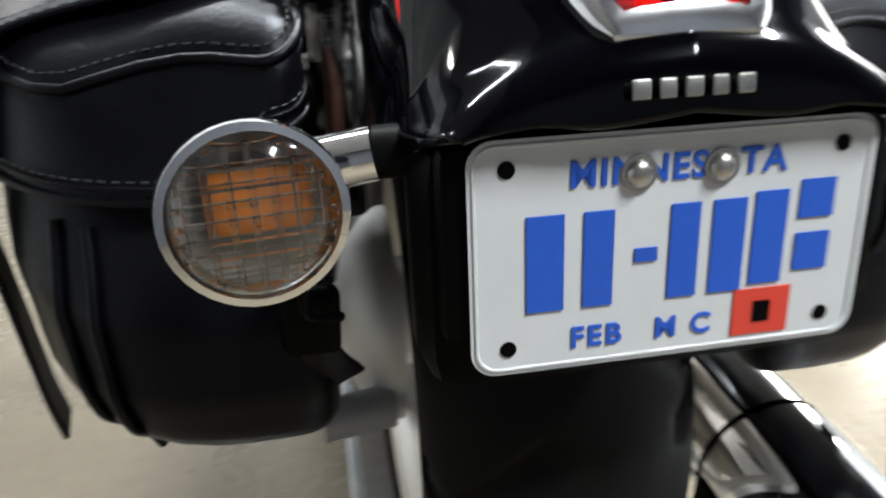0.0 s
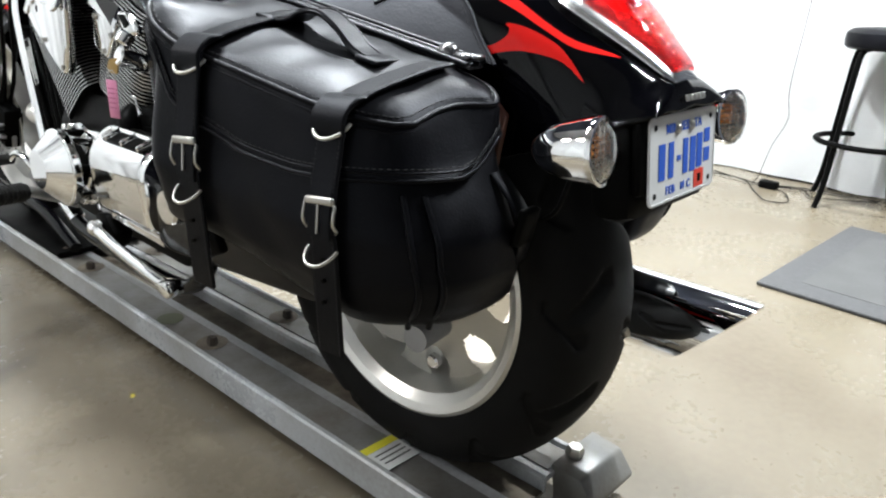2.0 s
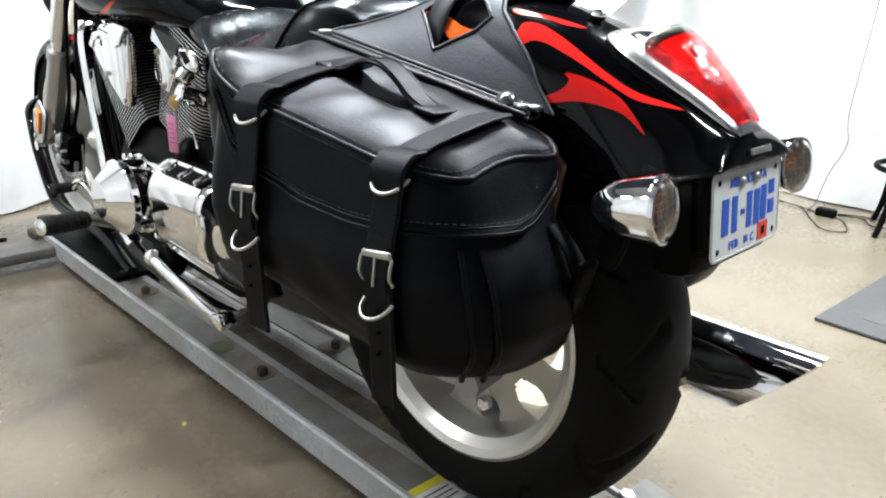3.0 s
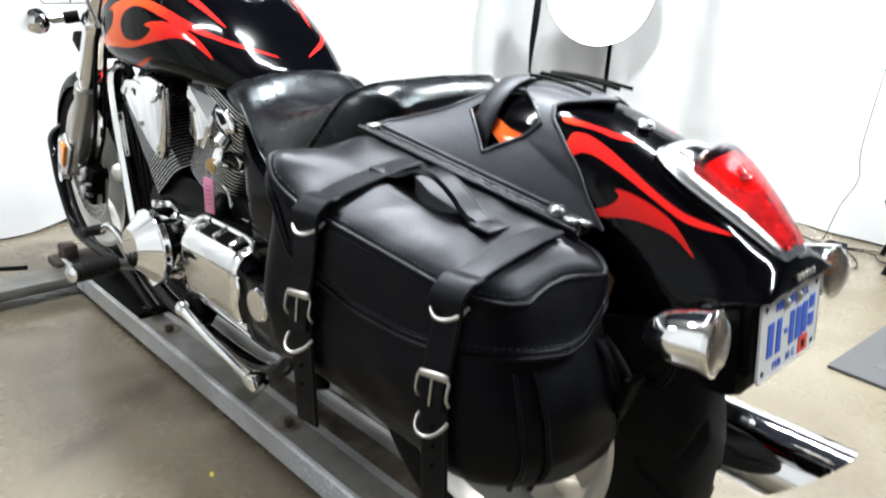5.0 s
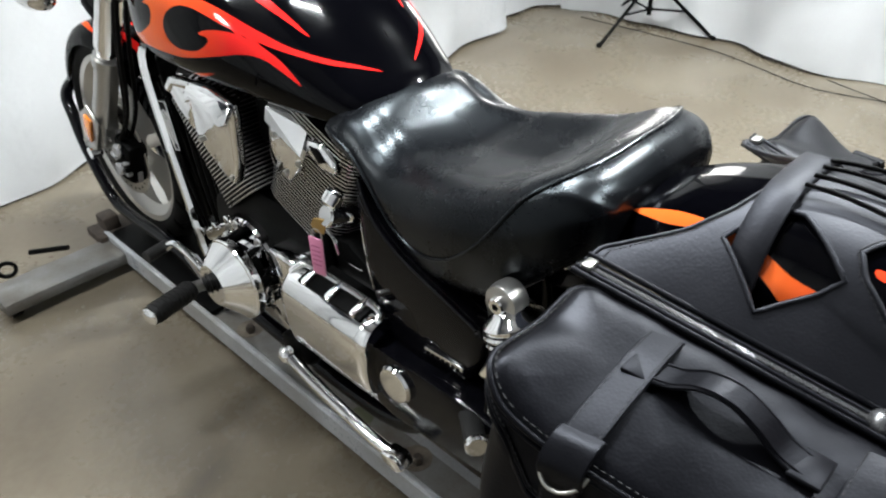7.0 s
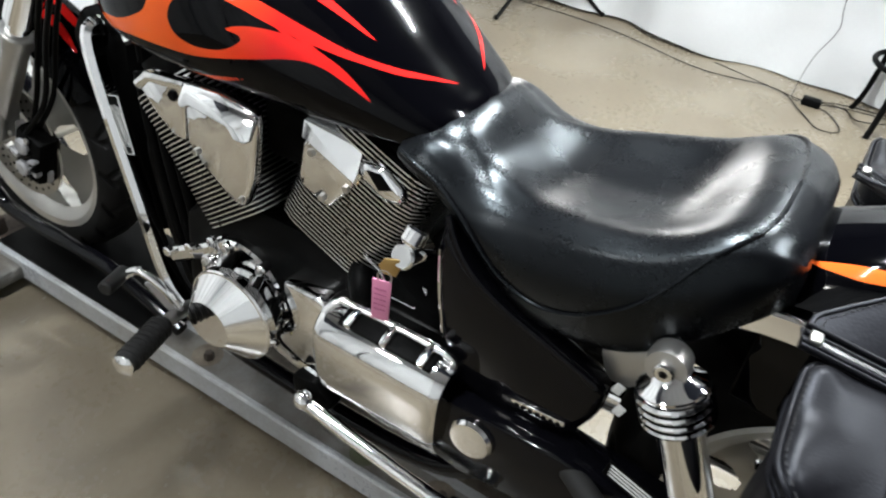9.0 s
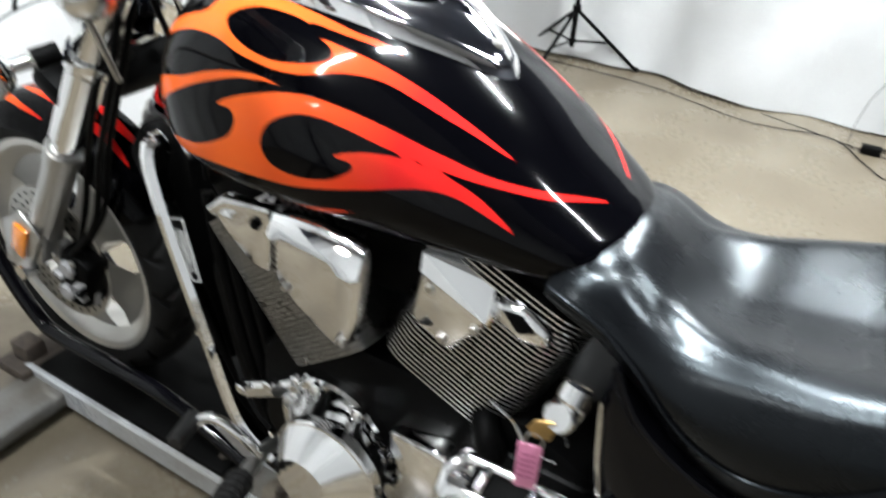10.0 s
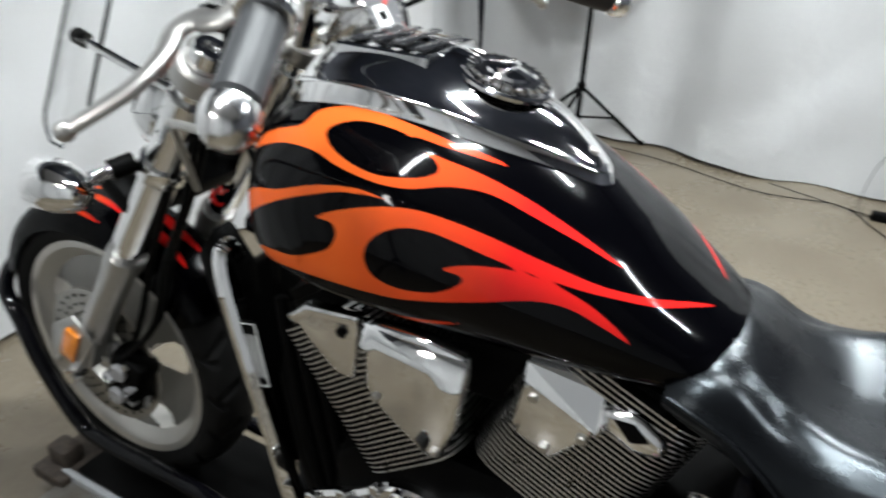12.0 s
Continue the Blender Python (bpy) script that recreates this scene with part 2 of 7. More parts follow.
def smooth_path(pts, k=6, loop=False):
    """Catmull-Rom through the points."""
    P = [Vector(p) for p in pts]
    n, out = len(P), []
    for i in range(n if loop else n - 1):
        g = (lambda j: P[j % n]) if loop else (lambda j: P[max(0, min(n - 1, j))])
        a, b, c, d = g(i - 1), g(i), g(i + 1), g(i + 2)
        for s in range(k):
            t = s / k
            out.append(0.5 * ((2 * b) + (c - a) * t + (2 * a - 5 * b + 4 * c - d) * t * t + (3 * b - a - 3 * c + d) * t ** 3))
    return out if loop else out + [P[-1]]


def sweep(pts, shape, bm=None, up=(0, 0, 1), caps=True, loop=False):
    """Carries a closed 2D outline along a path. shape: points, or a function of the fraction of the way."""
    bm = bm or bmesh.new()
    P = [Vector(p) for p in pts]
    rings, last = [], None
    for i, p in enumerate(P):
        if loop:
            d = P[(i + 1) % len(P)] - P[i - 1]
        else:
            d = P[min(i + 1, len(P) - 1)] - P[max(i - 1, 0)]
        d.normalize()
        side = d.cross(last if last is not None else Vector(up))
        if side.length < 1e-4:
            side = d.cross(Vector((1, 0, 0)))
        side.normalize()
        top = side.cross(d)
        last = top
        sh = shape(i / max(1, len(P) - 1)) if callable(shape) else shape
        rings.append([p + side * a + top * b for a, b in sh])
    if loop:
        rings.append(rings[0])
        return loft_loop(rings[:-1], bm)
    return loft(rings, True, caps, bm)


def loft_loop(rings, bm):
    vs = [[bm.verts.new(p) for p in r] for r in rings]
    m, n = len(vs), len(vs[0])
    for k in range(m):
        for i in range(n):
            bm.faces.new((vs[k][i], vs[k][(i + 1) % n], vs[(k + 1) % m][(i + 1) % n], vs[(k + 1) % m][i]))
    return bm


def circle(r, n=12, ry=None):
    return [(r * math.cos(2 * math.pi * i / n), (ry or r) * math.sin(2 * math.pi * i / n)) for i in range(n)]


def tube(pts, r, n=12, k=6, bm=None, loop=False):
    path = smooth_path(pts, k, loop) if k > 1 else pts
    return sweep(path, circle(r, n), bm, loop=loop)


def strip(w, h):
    a, b, e = w / 2, h / 2, min(w, h) * 0.3
    return [(-a + e, -b), (a - e, -b), (a, -b + e), (a, b - e), (a - e, b), (-a + e, b), (-a, b - e), (-a, -b + e)]


def lathe(profile, m=None, n=48, bm=None, caps=True):
    """Turns (radius, along) about the x axis of m."""
    m = m or Matrix()
    rings = [[m @ Vector((h, r * math.cos(2 * math.pi * i / n), r * math.sin(2 * math.pi * i / n))) for i in range(n)] for r, h in profile]
    return loft(rings, True, caps, bm)


def toward(a, b):
    """The frame at a whose x axis points to b."""
    d = (Vector(b) - Vector(a)).normalized()
    return Matrix.Translation(a) @ d.to_track_quat("X", "Z").to_matrix().to_4x4()


def rod(a, b, r, r2=None, n=16, bm=None, bevel=0.0):
    L = (Vector(b) - Vector(a)).length
    r2 = r if r2 is None else r2
    e = bevel
    prof = [(r, 0), (r2, L)] if not e else [(max(r - e, 1e-4), 0), (r, e), (r2, L - e), (max(r2 - e, 1e-4), L)]
    return lathe(prof, toward(a, b), n, bm)


def box(c, s, bevel=0.004, rot=None, bm=None, seg=2):
    own = bmesh.new()
    bmesh.ops.create_cube(own, size=1)
    bmesh.ops.scale(own, vec=s, verts=own.verts)
    if bevel:
        bmesh.ops.bevel(own, geom=own.edges, offset=min(bevel, min(s) * 0.45), segments=seg, profile=0.5, affect="EDGES")
    m = Matrix.Translation(c) @ (rot or Matrix())
    bmesh.ops.transform(own, matrix=m, verts=own.verts)
    return merge(own, bm)


def merge(own, bm):
    if bm is None:
        return own
    at = {v: bm.verts.new(v.co) for v in own.verts}
    for f in own.faces:
        bm.faces.new([at[v] for v in f.verts])
    own.free()
    return bm


def prism(poly, x0, x1, bevel=0.004, bm=None, m=None, seg=2):
    """A (y, z) outline between two x, with rounded edges."""
    own = bmesh.new()
    a = [own.verts.new((x0, y, z)) for y, z in poly]
    b = [own.verts.new((x1, y, z)) for y, z in poly]
    own.faces.new(a)
    own.faces.new(b[::-1])
    n = len(poly)
    for i in range(n):
        own.faces.new((a[i], b[i], b[(i + 1) % n], a[(i + 1) % n]))
    bmesh.ops.recalc_face_normals(own, faces=own.faces)
    if bevel:
        bmesh.ops.bevel(own, geom=own.edges, offset=bevel, segments=seg, profile=0.5, affect="EDGES")
    if m:
        bmesh.ops.transform(own, matrix=m, verts=own.verts)
    return merge(own, bm)


def sphere(c, r, bm=None, sx=1, sy=1, sz=1, n=20):
    own = bmesh.new()
    bmesh.ops.create_uvsphere(own, u_segments=n, v_segments=n // 2 + 2, radius=r)
    bmesh.ops.scale(own, vec=(sx, sy, sz), verts=own.verts)
    bmesh.ops.translate(own, vec=c, verts=own.verts)
    return merge(own, bm)


def bolt(c, way, r, h=None, bm=None):
    """A hex head facing along way."""
    h = h or r * 0.7
    return lathe([(r, 0), (r, h * 0.7), (r * 0.8, h)], toward(c, Vector(c) + Vector(way)), 6, bm)


def interp(x, xs, ys):
    return float(np.interp(x, xs, ys))


def curve_at(x, table, col):
    """Smooth value between the rows of a table whose first column rises."""
    n = len(table)
    i = 0
    while i < n - 2 and x > table[i + 1][0]:
        i += 1
    h = table[i + 1][0] - table[i][0]
    t = min(1, max(0, (x - table[i][0]) / h))

    def slope(k):
        a, b = max(0, k - 1), min(n - 1, k + 1)
        return (table[b][col] - table[a][col]) / (table[b][0] - table[a][0])

    p, q, m0, m1 = table[i][col], table[i + 1][col], slope(i) * h, slope(i + 1) * h
    return p * (2 * t ** 3 - 3 * t * t + 1) + m0 * (t ** 3 - 2 * t * t + t) + q * (3 * t * t - 2 * t ** 3) + m1 * (t ** 3 - t * t)


def signed(py, ps, outline):
    """Signed distance of points to a closed outline, positive inside."""
    O = np.array(outline)
    d = np.full(py.shape, 1e9)
    inside = np.zeros(py.shape, bool)
    for a, b in zip(O, np.roll(O, -1, 0)):
        e = b - a
        t = np.clip(((py - a[0]) * e[0] + (ps - a[1]) * e[1]) / max(1e-12, e @ e), 0, 1)
        d = np.minimum(d, np.hypot(py - a[0] - t * e[0], ps - a[1] - t * e[1]))
        cross = ((a[1] > ps) != (b[1] > ps)) & (py < (b[0] - a[0]) * (ps - a[1]) / (b[1] - a[1] + 1e-12) + a[0])
        inside ^= cross
    return np.where(inside, d, -d)


# ---- room ----
X0, X1, Y0, Y1, H = -2.6, 3.35, -3.0, 3.05, 3.0
struct(part("floor", box(((X0 + X1) / 2, (Y0 + Y1) / 2, -0.05), (X1 - X0 + 0.4, Y1 - Y0 + 0.4, 0.1), 0), CONCRETE), "worn beige sealed concrete floor with brownish stains", "floor")
# out-of-view walls: the west one acts as reflector, the rest darken reflections
for nm, c, s in (("wall_west", (X0 - 0.05, (Y0 + Y1) / 2, H / 2), (0.1, Y1 - Y0, H)), ("wall_east", (X1 + 0.05, (Y0 + Y1) / 2, H / 2), (0.1, Y1 - Y0, H)),
                 ("wall_south", ((X0 + X1) / 2, Y0 - 0.05, H / 2), (X1 - X0 + 0.2, 0.1, H)), ("wall_north", ((X0 + X1) / 2, Y1 + 0.05, H / 2), (X1 - X0 + 0.2, 0.1, H))):
    pale = nm == "wall_west"
    struct(part(nm, box(c, s, 0), PALE if pale else WALL), "plain unseen west wall, set pale to bounce light onto the bike" if pale else "plain wall behind the hanging cloth, unseen and set dark to deepen reflections", "wall")
# unseen ceiling in two tones: dark for deep reflections, pale west to brighten chrome
XM = -0.5
struct(part("ceiling", box(((XM + X1) / 2, (Y0 + Y1) / 2, H + 0.05), (X1 - XM + 0.1, Y1 - Y0 + 0.2, 0.1), 0), CEIL), "unseen ceiling part, set dark so chrome and paint reflect dark", "ceiling")
struct(part("ceiling_west", box(((X0 + XM) / 2 - 0.05, (Y0 + Y1) / 2, H + 0.05), (XM - X0, Y1 - Y0 + 0.2, 0.1), 0), PALE), "unseen west ceiling part, set pale to lighten the chrome's reflections", "ceiling")


def curtain(name, plan, seed, top=1.95, low=0.014, folds=7.0, deep=0.03):
    """A hanging cloth along a plan line, with soft folds and a wavy hem."""
    rnd = random.Random(seed)
    path = smooth_path([(x, y, 0) for x, y in plan], 40)
    ph = [rnd.uniform(0, 6.28) for _ in range(6)]
    bm, rows = bmesh.new(), 40
    length, last, grid = 0.0, path[0], []
    for i, p in enumerate(path):
        length += (p - last).length
        last = p
        d = (path[min(i + 1, len(path) - 1)] - path[max(i - 1, 0)]).normalized()
        nrm = Vector((d.y, -d.x, 0))
        hem = low + 0.007 * math.sin(length * 3.1 + ph[0]) + 0.005 * math.sin(length * 7.7 + ph[1])
        col = []
        for j in range(rows + 1):
            f = j / rows
            z = hem + (top - hem) * f
            w = deep * (math.sin(length * folds + ph[2] + 0.5 * math.sin(z * 1.3 + ph[3])) * 0.6 + 0.4 * math.sin(length * folds * 2.3 + ph[4] + z * 0.6)) * (1.1 - 0.5 * f)
            w += 0.012 * math.sin(z * 4.2 + length * 2.0 + ph[5]) + 0.006 * math.sin(z * 11 + length * 9)
            w += 0.010 * math.sin(length * 19 + 1.5 * math.sin(z * 2.1 + ph[1])) * max(0.0, math.sin(length * 1.7 + ph[3]))
            col.append(bm.verts.new((p.x + nrm.x * w, p.y + nrm.y * w, z)))
        grid.append(col)
    for a, b in zip(grid, grid[1:]):
        for j in range(rows):
            bm.faces.new((a[j], b[j], b[j + 1], a[j + 1]))
    bmesh.ops.solidify(bm, geom=bm.faces, thickness=0.003)
    return tagged(part(name, bm, CLOTH, sharp=60), "white cloth backdrop hanging in loose folds to the floor", "curtain", "backdrop cloths")


curtain("curtain", [(2.86, -0.75), (2.88, -0.5), (2.84, -0.2), (2.82, 0.3), (2.86, 0.8), (2.8, 1.1), (2.92, 1.6), (2.9, 2.1), (2.90, 2.5)], 1, deep=0.036)
curtain("curtain", [(2.91, 2.53), (2.5, 2.63), (2.28, 2.49), (1.6, 2.4), (0.9, 2.62), (0.2, 2.64), (-0.5, 2.56), (-1.5, 2.6), (-2.42, 2.6)], 2, deep=0.034)
# west cloth added out of view, hung higher to put white into chrome reflections
curtain("curtain", [(-2.44, 2.58), (-2.46, 2.1), (-2.42, 1.6), (-2.46, 1.1), (-2.44, 0.6)], 3, top=2.7, deep=0.034)
for tx, ty, turn, long, watts in TUBES:
    fix = thing("ceiling_light", "white ceiling fixture with a lit fluorescent tube", "ceiling light", "ceiling lights", (tx, ty, H))
    fix.rotation_euler[2] = radians(turn)
    part("housing", box((0, 0, -0.03), (0.09, long + 0.1, 0.06), 0.008), ENAMEL, fix)
    part("fluorescent_tube", rod((-0.011, -long / 2, -0.076), (-0.011, long / 2, -0.076), 0.008), TUBE, fix, "lit glass tube")
    part("fluorescent_tube", rod((0.011, -long / 2, -0.076), (0.011, long / 2, -0.076), 0.008), TUBE, fix, "lit glass tube")


# ---- motorcycle ----
bike = thing("motorcycle", "black cruiser motorcycle with orange and red flame paint, on a dolly", "motorcycle", at=(0, 0.12, 0.08))


def bpart(name, bm, material, parent=None, label="", sharp=35):
    """A part of the motorcycle, given in the room's axes."""
    ob = part(name, bm, material, parent or bike, label, sharp)
    at = Vector((0, 0.12, 0.08))
    ob.data.transform(Matrix.Translation(-at))
    return ob


# fuel tank: y, top, bottom, half width, height of the widest line
TANK = [(0.736, 0.828, 0.790, 0.004, 0.808), (0.740, 0.838, 0.786, 0.044, 0.807), (0.751, 0.849, 0.781, 0.083, 0.810), (0.775, 0.864, 0.778, 0.117, 0.819), (0.820, 0.894, 0.780, 0.140, 0.834), (0.880, 0.938, 0.785, 0.162, 0.852), (0.950, 0.982, 0.788, 0.182, 0.868), (1.050, 1.033, 0.790, 0.203, 0.888), (1.150, 1.064, 0.790, 0.211, 0.895), (1.250, 1.066, 0.790, 0.206, 0.895), (1.330, 1.044, 0.800, 0.180, 0.892), (1.375, 1.005, 0.822, 0.135, 0.893), (1.395, 0.955, 0.850, 0.075, 0.895)]
# along the skin from the flames' zero line to the widest line
FLAME_REF = [(0.712, 0.0202), (0.722, 0.0699), (0.742, 0.1208), (0.775, 0.1624), (0.82, 0.1939), (0.88, 0.2246), (0.95, 0.2565), (1.05, 0.2886), (1.15, 0.306), (1.25, 0.3033), (1.33, 0.267), (1.375, 0.1987), (1.395, 0.1087)]


def even(half, n):
    """The same half section with its points at even steps along it."""
    P = np.array(half)
    arc = np.r_[0, np.cumsum(np.hypot(*np.diff(P, axis=0).T))]
    t = np.linspace(0, arc[-1], n + 1)
    return [(float(a), float(z)) for a, z in zip(np.interp(t, arc, P[:, 0]), np.interp(t, arc, P[:, 1]))]


@functools.lru_cache(None)
def tank_section(y, n=120):
    """Half section from the top line to the belly."""
    zt, zb, w, zm = (curve_at(y, TANK, c) for c in (1, 2, 3, 4))
    out = []
    for i in range(97):
        a = math.pi * i / 96
        c, s = math.cos(a), math.sin(a)
        e = 2 / 2.2 if a < math.pi / 2 else 2 / 2.9
        x = w * abs(s) ** e
        z = zm + (zt - zm) * abs(c) ** e if c >= 0 else zm - (zm - zb) * abs(c) ** e
        out.append((x, z))
    return even(out, n)


def skin(name, ys, section, flames, hue, material, parent_label, thick=0.0, shift=lambda y: 0.0):
    """A symmetric shell over half sections, with the flame outlines stored as a distance on its points."""
    rows, info = [], []
    for y in ys:
        half = section(y)
        arc = [shift(y)]
        for p, q in zip(half, half[1:]):
            arc.append(arc[-1] + math.hypot(q[0] - p[0], q[1] - p[1]))
        full = [(-x, z, s) for (x, z), s in zip(half[::-1], arc[::-1])] + [(x, z, s) for (x, z), s in zip(half[1:], arc[1:])]
        rows.append([(x, y, z) for x, z, s in full])
        info += [(y, s) for x, z, s in full]
    n = len(rows[0])
    verts = [p for r in rows for p in r]
    faces = [(k * n + i, k * n + i + 1, (k + 1) * n + i + 1, (k + 1) * n + i) for k in range(len(rows) - 1) for i in range(n - 1)]
    me = bpy.data.meshes.new(name)
    me.from_pydata([Vector(v) - Vector((0, 0.12, 0.08)) for v in verts], [], faces)
    info = np.array(info)
    d = np.full(len(verts), -1.0)
    for add, outline in flames:
        sd = signed(info[:, 0], info[:, 1], outline)
        d = np.maximum(d, sd) if add else np.minimum(d, -sd)
    at = me.attributes.new("lick", "FLOAT", "POINT")
    at.data.foreach_set("value", np.clip(0.5 + 100 * d, 0, 1).astype(np.float32))
    hu = me.attributes.new("hue", "FLOAT", "POINT")
    hu.data.foreach_set("value", np.array([hue(y) for y, s in info], np.float32))
    for p in me.polygons:
        p.use_smooth = True
    me.materials.append(material)
    ob = new(name, me)
    ob.parent = bike
    ob["label"] = parent_label
    if thick:
        mod = ob.modifiers.new("thickness", "SOLIDIFY")
        mod.thickness, mod.offset = thick, -1
    return ob




def drawn(*pts):
    """A closed outline through y, s pairs."""
    pairs = [(pts[i], pts[i + 1], 0) for i in range(0, len(pts), 2)]
    return [(p.x, p.y) for p in smooth_path(pairs, 4, True)]


# flame outlines as distance along the tank and distance from its top line
TANK_FLAMES = [
    (True, drawn(1.355, 0.22, 1.28, 0.24, 1.208, 0.229, 1.162, 0.221, 1.121, 0.222, 1.175, 0.229, 1.238, 0.247, 1.30, 0.256, 1.352, 0.249)),
    (True, drawn(1.36, 0.15, 1.277, 0.16, 1.256, 0.136, 1.206, 0.123, 1.141, 0.126, 1.082, 0.1245, 1.055, 0.1180, 1.020, 0.1120, 1.048, 0.1245, 1.09, 0.1355, 1.122, 0.1395, 1.130, 0.145, 1.119, 0.1500, 1.085, 0.1500, 1.051, 0.1446,
                 0.987, 0.135, 0.943, 0.131, 0.876, 0.1254, 0.938, 0.142, 0.98, 0.15, 1.024, 0.158, 1.064, 0.1754, 1.104, 0.199, 1.144, 0.208, 1.192, 0.205, 1.232, 0.193, 1.272, 0.184, 1.335, 0.17)),
    (False, drawn(1.223, 0.155, 1.194, 0.143, 1.148, 0.1405, 1.126, 0.1435, 1.112, 0.1520, 1.092, 0.1565, 1.083, 0.164, 1.086, 0.173, 1.103, 0.186, 1.141, 0.199, 1.18, 0.197, 1.212, 0.185, 1.23, 0.168)),
    (True, drawn(1.36, 0.30, 1.332, 0.3055, 1.255, 0.324, 1.197, 0.305, 1.18, 0.281, 1.187, 0.268, 1.208, 0.265, 1.156, 0.241, 1.096, 0.2185, 1.045, 0.207, 1.001, 0.197, 0.942, 0.182, 0.886, 0.16, 0.835, 0.122,
                 0.784, 0.058, 0.829, 0.1265, 0.883, 0.168, 0.937, 0.196, 0.995, 0.2155, 1.039, 0.225, 1.071, 0.231, 1.1035, 0.243, 1.132, 0.266, 1.142, 0.293, 1.129, 0.312, 1.096, 0.312, 1.055, 0.293,
                 1.028, 0.266, 1.026, 0.255, 1.048, 0.26, 1.016, 0.236, 0.971, 0.211, 0.931, 0.197, 0.889, 0.188, 0.849, 0.1906, 0.88, 0.1985, 0.915, 0.208, 0.954, 0.23, 1.01, 0.274, 1.061, 0.308, 1.119, 0.334,
                 1.201, 0.3465, 1.292, 0.34, 1.36, 0.312)),
    (True, drawn(1.25, 0.3675, 1.207, 0.386, 1.13, 0.379, 1.022, 0.312, 1.116, 0.3835, 1.187, 0.388, 1.243, 0.376)),
]
FENDER_FLAMES = [
    (True, drawn(0.06, 0.132, 0.018, 0.115, 0.012, 0.0944, -0.009, 0.0865, -0.043, 0.088, -0.078, 0.0925, -0.122, 0.0955, -0.16, 0.09, -0.207, 0.0664, -0.183, 0.0864, -0.155, 0.101, -0.116, 0.105, -0.083, 0.105, -0.053, 0.1055, -0.032, 0.106, -0.013, 0.1106, 0.003, 0.124, 0.05, 0.15)),
    (True, drawn(0.04, 0.078, 0.015, 0.0731, -0.0135, 0.065, -0.057, 0.0511, -0.038, 0.0677, -0.009, 0.074, 0.03, 0.086)),
    (True, drawn(-0.02, 0.175, -0.037, 0.1716, -0.061, 0.156, -0.0757, 0.139, -0.077, 0.128, -0.065, 0.127, -0.091, 0.1175, -0.12, 0.1117, -0.151, 0.1108, -0.184, 0.1237, -0.156, 0.1223, -0.128, 0.131, -0.096, 0.145, -0.064, 0.165, -0.025, 0.19)),
    (True, drawn(0.18, 0.105, 0.141, 0.108, 0.103, 0.1225, 0.06, 0.128, 0.05, 0.15, 0.092, 0.157, 0.127, 0.136)),
    (True, drawn(0.304, 0.072, 0.25, 0.079, 0.208, 0.088, 0.17, 0.10, 0.18, 0.12, 0.218, 0.101, 0.257, 0.0945)),
]

def flame_shift(y):
    zt, w, zm = (curve_at(y, TANK, c) for c in (1, 3, 4))
    q = [(w * math.sin(math.pi * i / 192) ** (2 / 2.2), zm + (zt - zm) * math.cos(math.pi * i / 192) ** (2 / 2.2)) for i in range(97)]
    return curve_at(y, FLAME_REF, 1) - sum(math.dist(p, r) for p, r in zip(q, q[1:]))


tank_ys = [0.736 + (1.395 - 0.736) * i / 270 for i in range(271)]
tank = skin("fuel_tank", tank_ys, tank_section, TANK_FLAMES, lambda y: min(1, max(0, (y - 0.98) / 0.2)), PAINT, "gloss black tank with airbrushed orange and red flames", shift=flame_shift)
end = loft([[(x, 1.395, z) for x, z in tank_section(1.395, 16)] + [(-x, 1.395, z) for x, z in tank_section(1.395, 16)[-2:0:-1]],
            [(x * 0.6, 1.402, 0.9 + (z - 0.9) * 0.6) for x, z in tank_section(1.395, 16)] + [(-x * 0.6, 1.402, 0.9 + (z - 0.9) * 0.6) for x, z in tank_section(1.395, 16)[-2:0:-1]]])
bpart("tank_nose", end, BLACK)


def tank_top(y, x):
    """A point of the tank's skin at y, x out from the middle line."""
    half = tank_section(y, 90)
    half = half[: max(range(len(half)), key=lambda i: half[i][0]) + 1]
    return interp(abs(x), [p[0] for p in half], [p[1] for p in half])


def console(table, k=44):
    """A raised pan over the tank's top: a steep flange along its outline and a crowned middle."""
    ys = [table[0][0] + (table[-1][0] - table[0][0]) * (i / k) ** 1.5 for i in range(k + 1)]
    side = [(curve_at(y, table, 1), y) for y in ys]
    rings = []
    for inset, up in ((0.0, -0.003), (0.0035, 0.9), (0.0055, 1.0), (0.0085, 1.04), (0.0125, 0.98)):
        ring = []
        for i, (x, y) in enumerate(side):
            (xa, ya), (xb, yb) = side[max(0, i - 1)], side[min(k, i + 1)]
            ln = math.hypot(xb - xa, yb - ya)
            px, py = max(0.0006, x - inset * (yb - ya) / ln), min(table[-1][0] - inset, y + inset * (xb - xa) / ln)
            ring.append((px, py, tank_top(py, px) + pan_lift(py) * up))
        rings.append(ring)
    for f in (0.85, 0.65, 0.45, 0.25, 0.1):
        rings.append([(x * f, y, tank_top(y, x * f) + pan_lift(y) * 0.98 + 0.015 * (1 - f * f) * min(1.0, x / 0.05)) for x, y, z in rings[4]])
    full = [[(-x, y, z) for x, y, z in r] + [(x, y, z) for x, y, z in r[::-1]] for r in rings]
    return loft(full, caps=True)


def pan_lift(y):
    return interp(y, [0.93, 0.97, 1.06, 1.20, 1.33], [0.011, 0.013, 0.015, 0.021, 0.024])


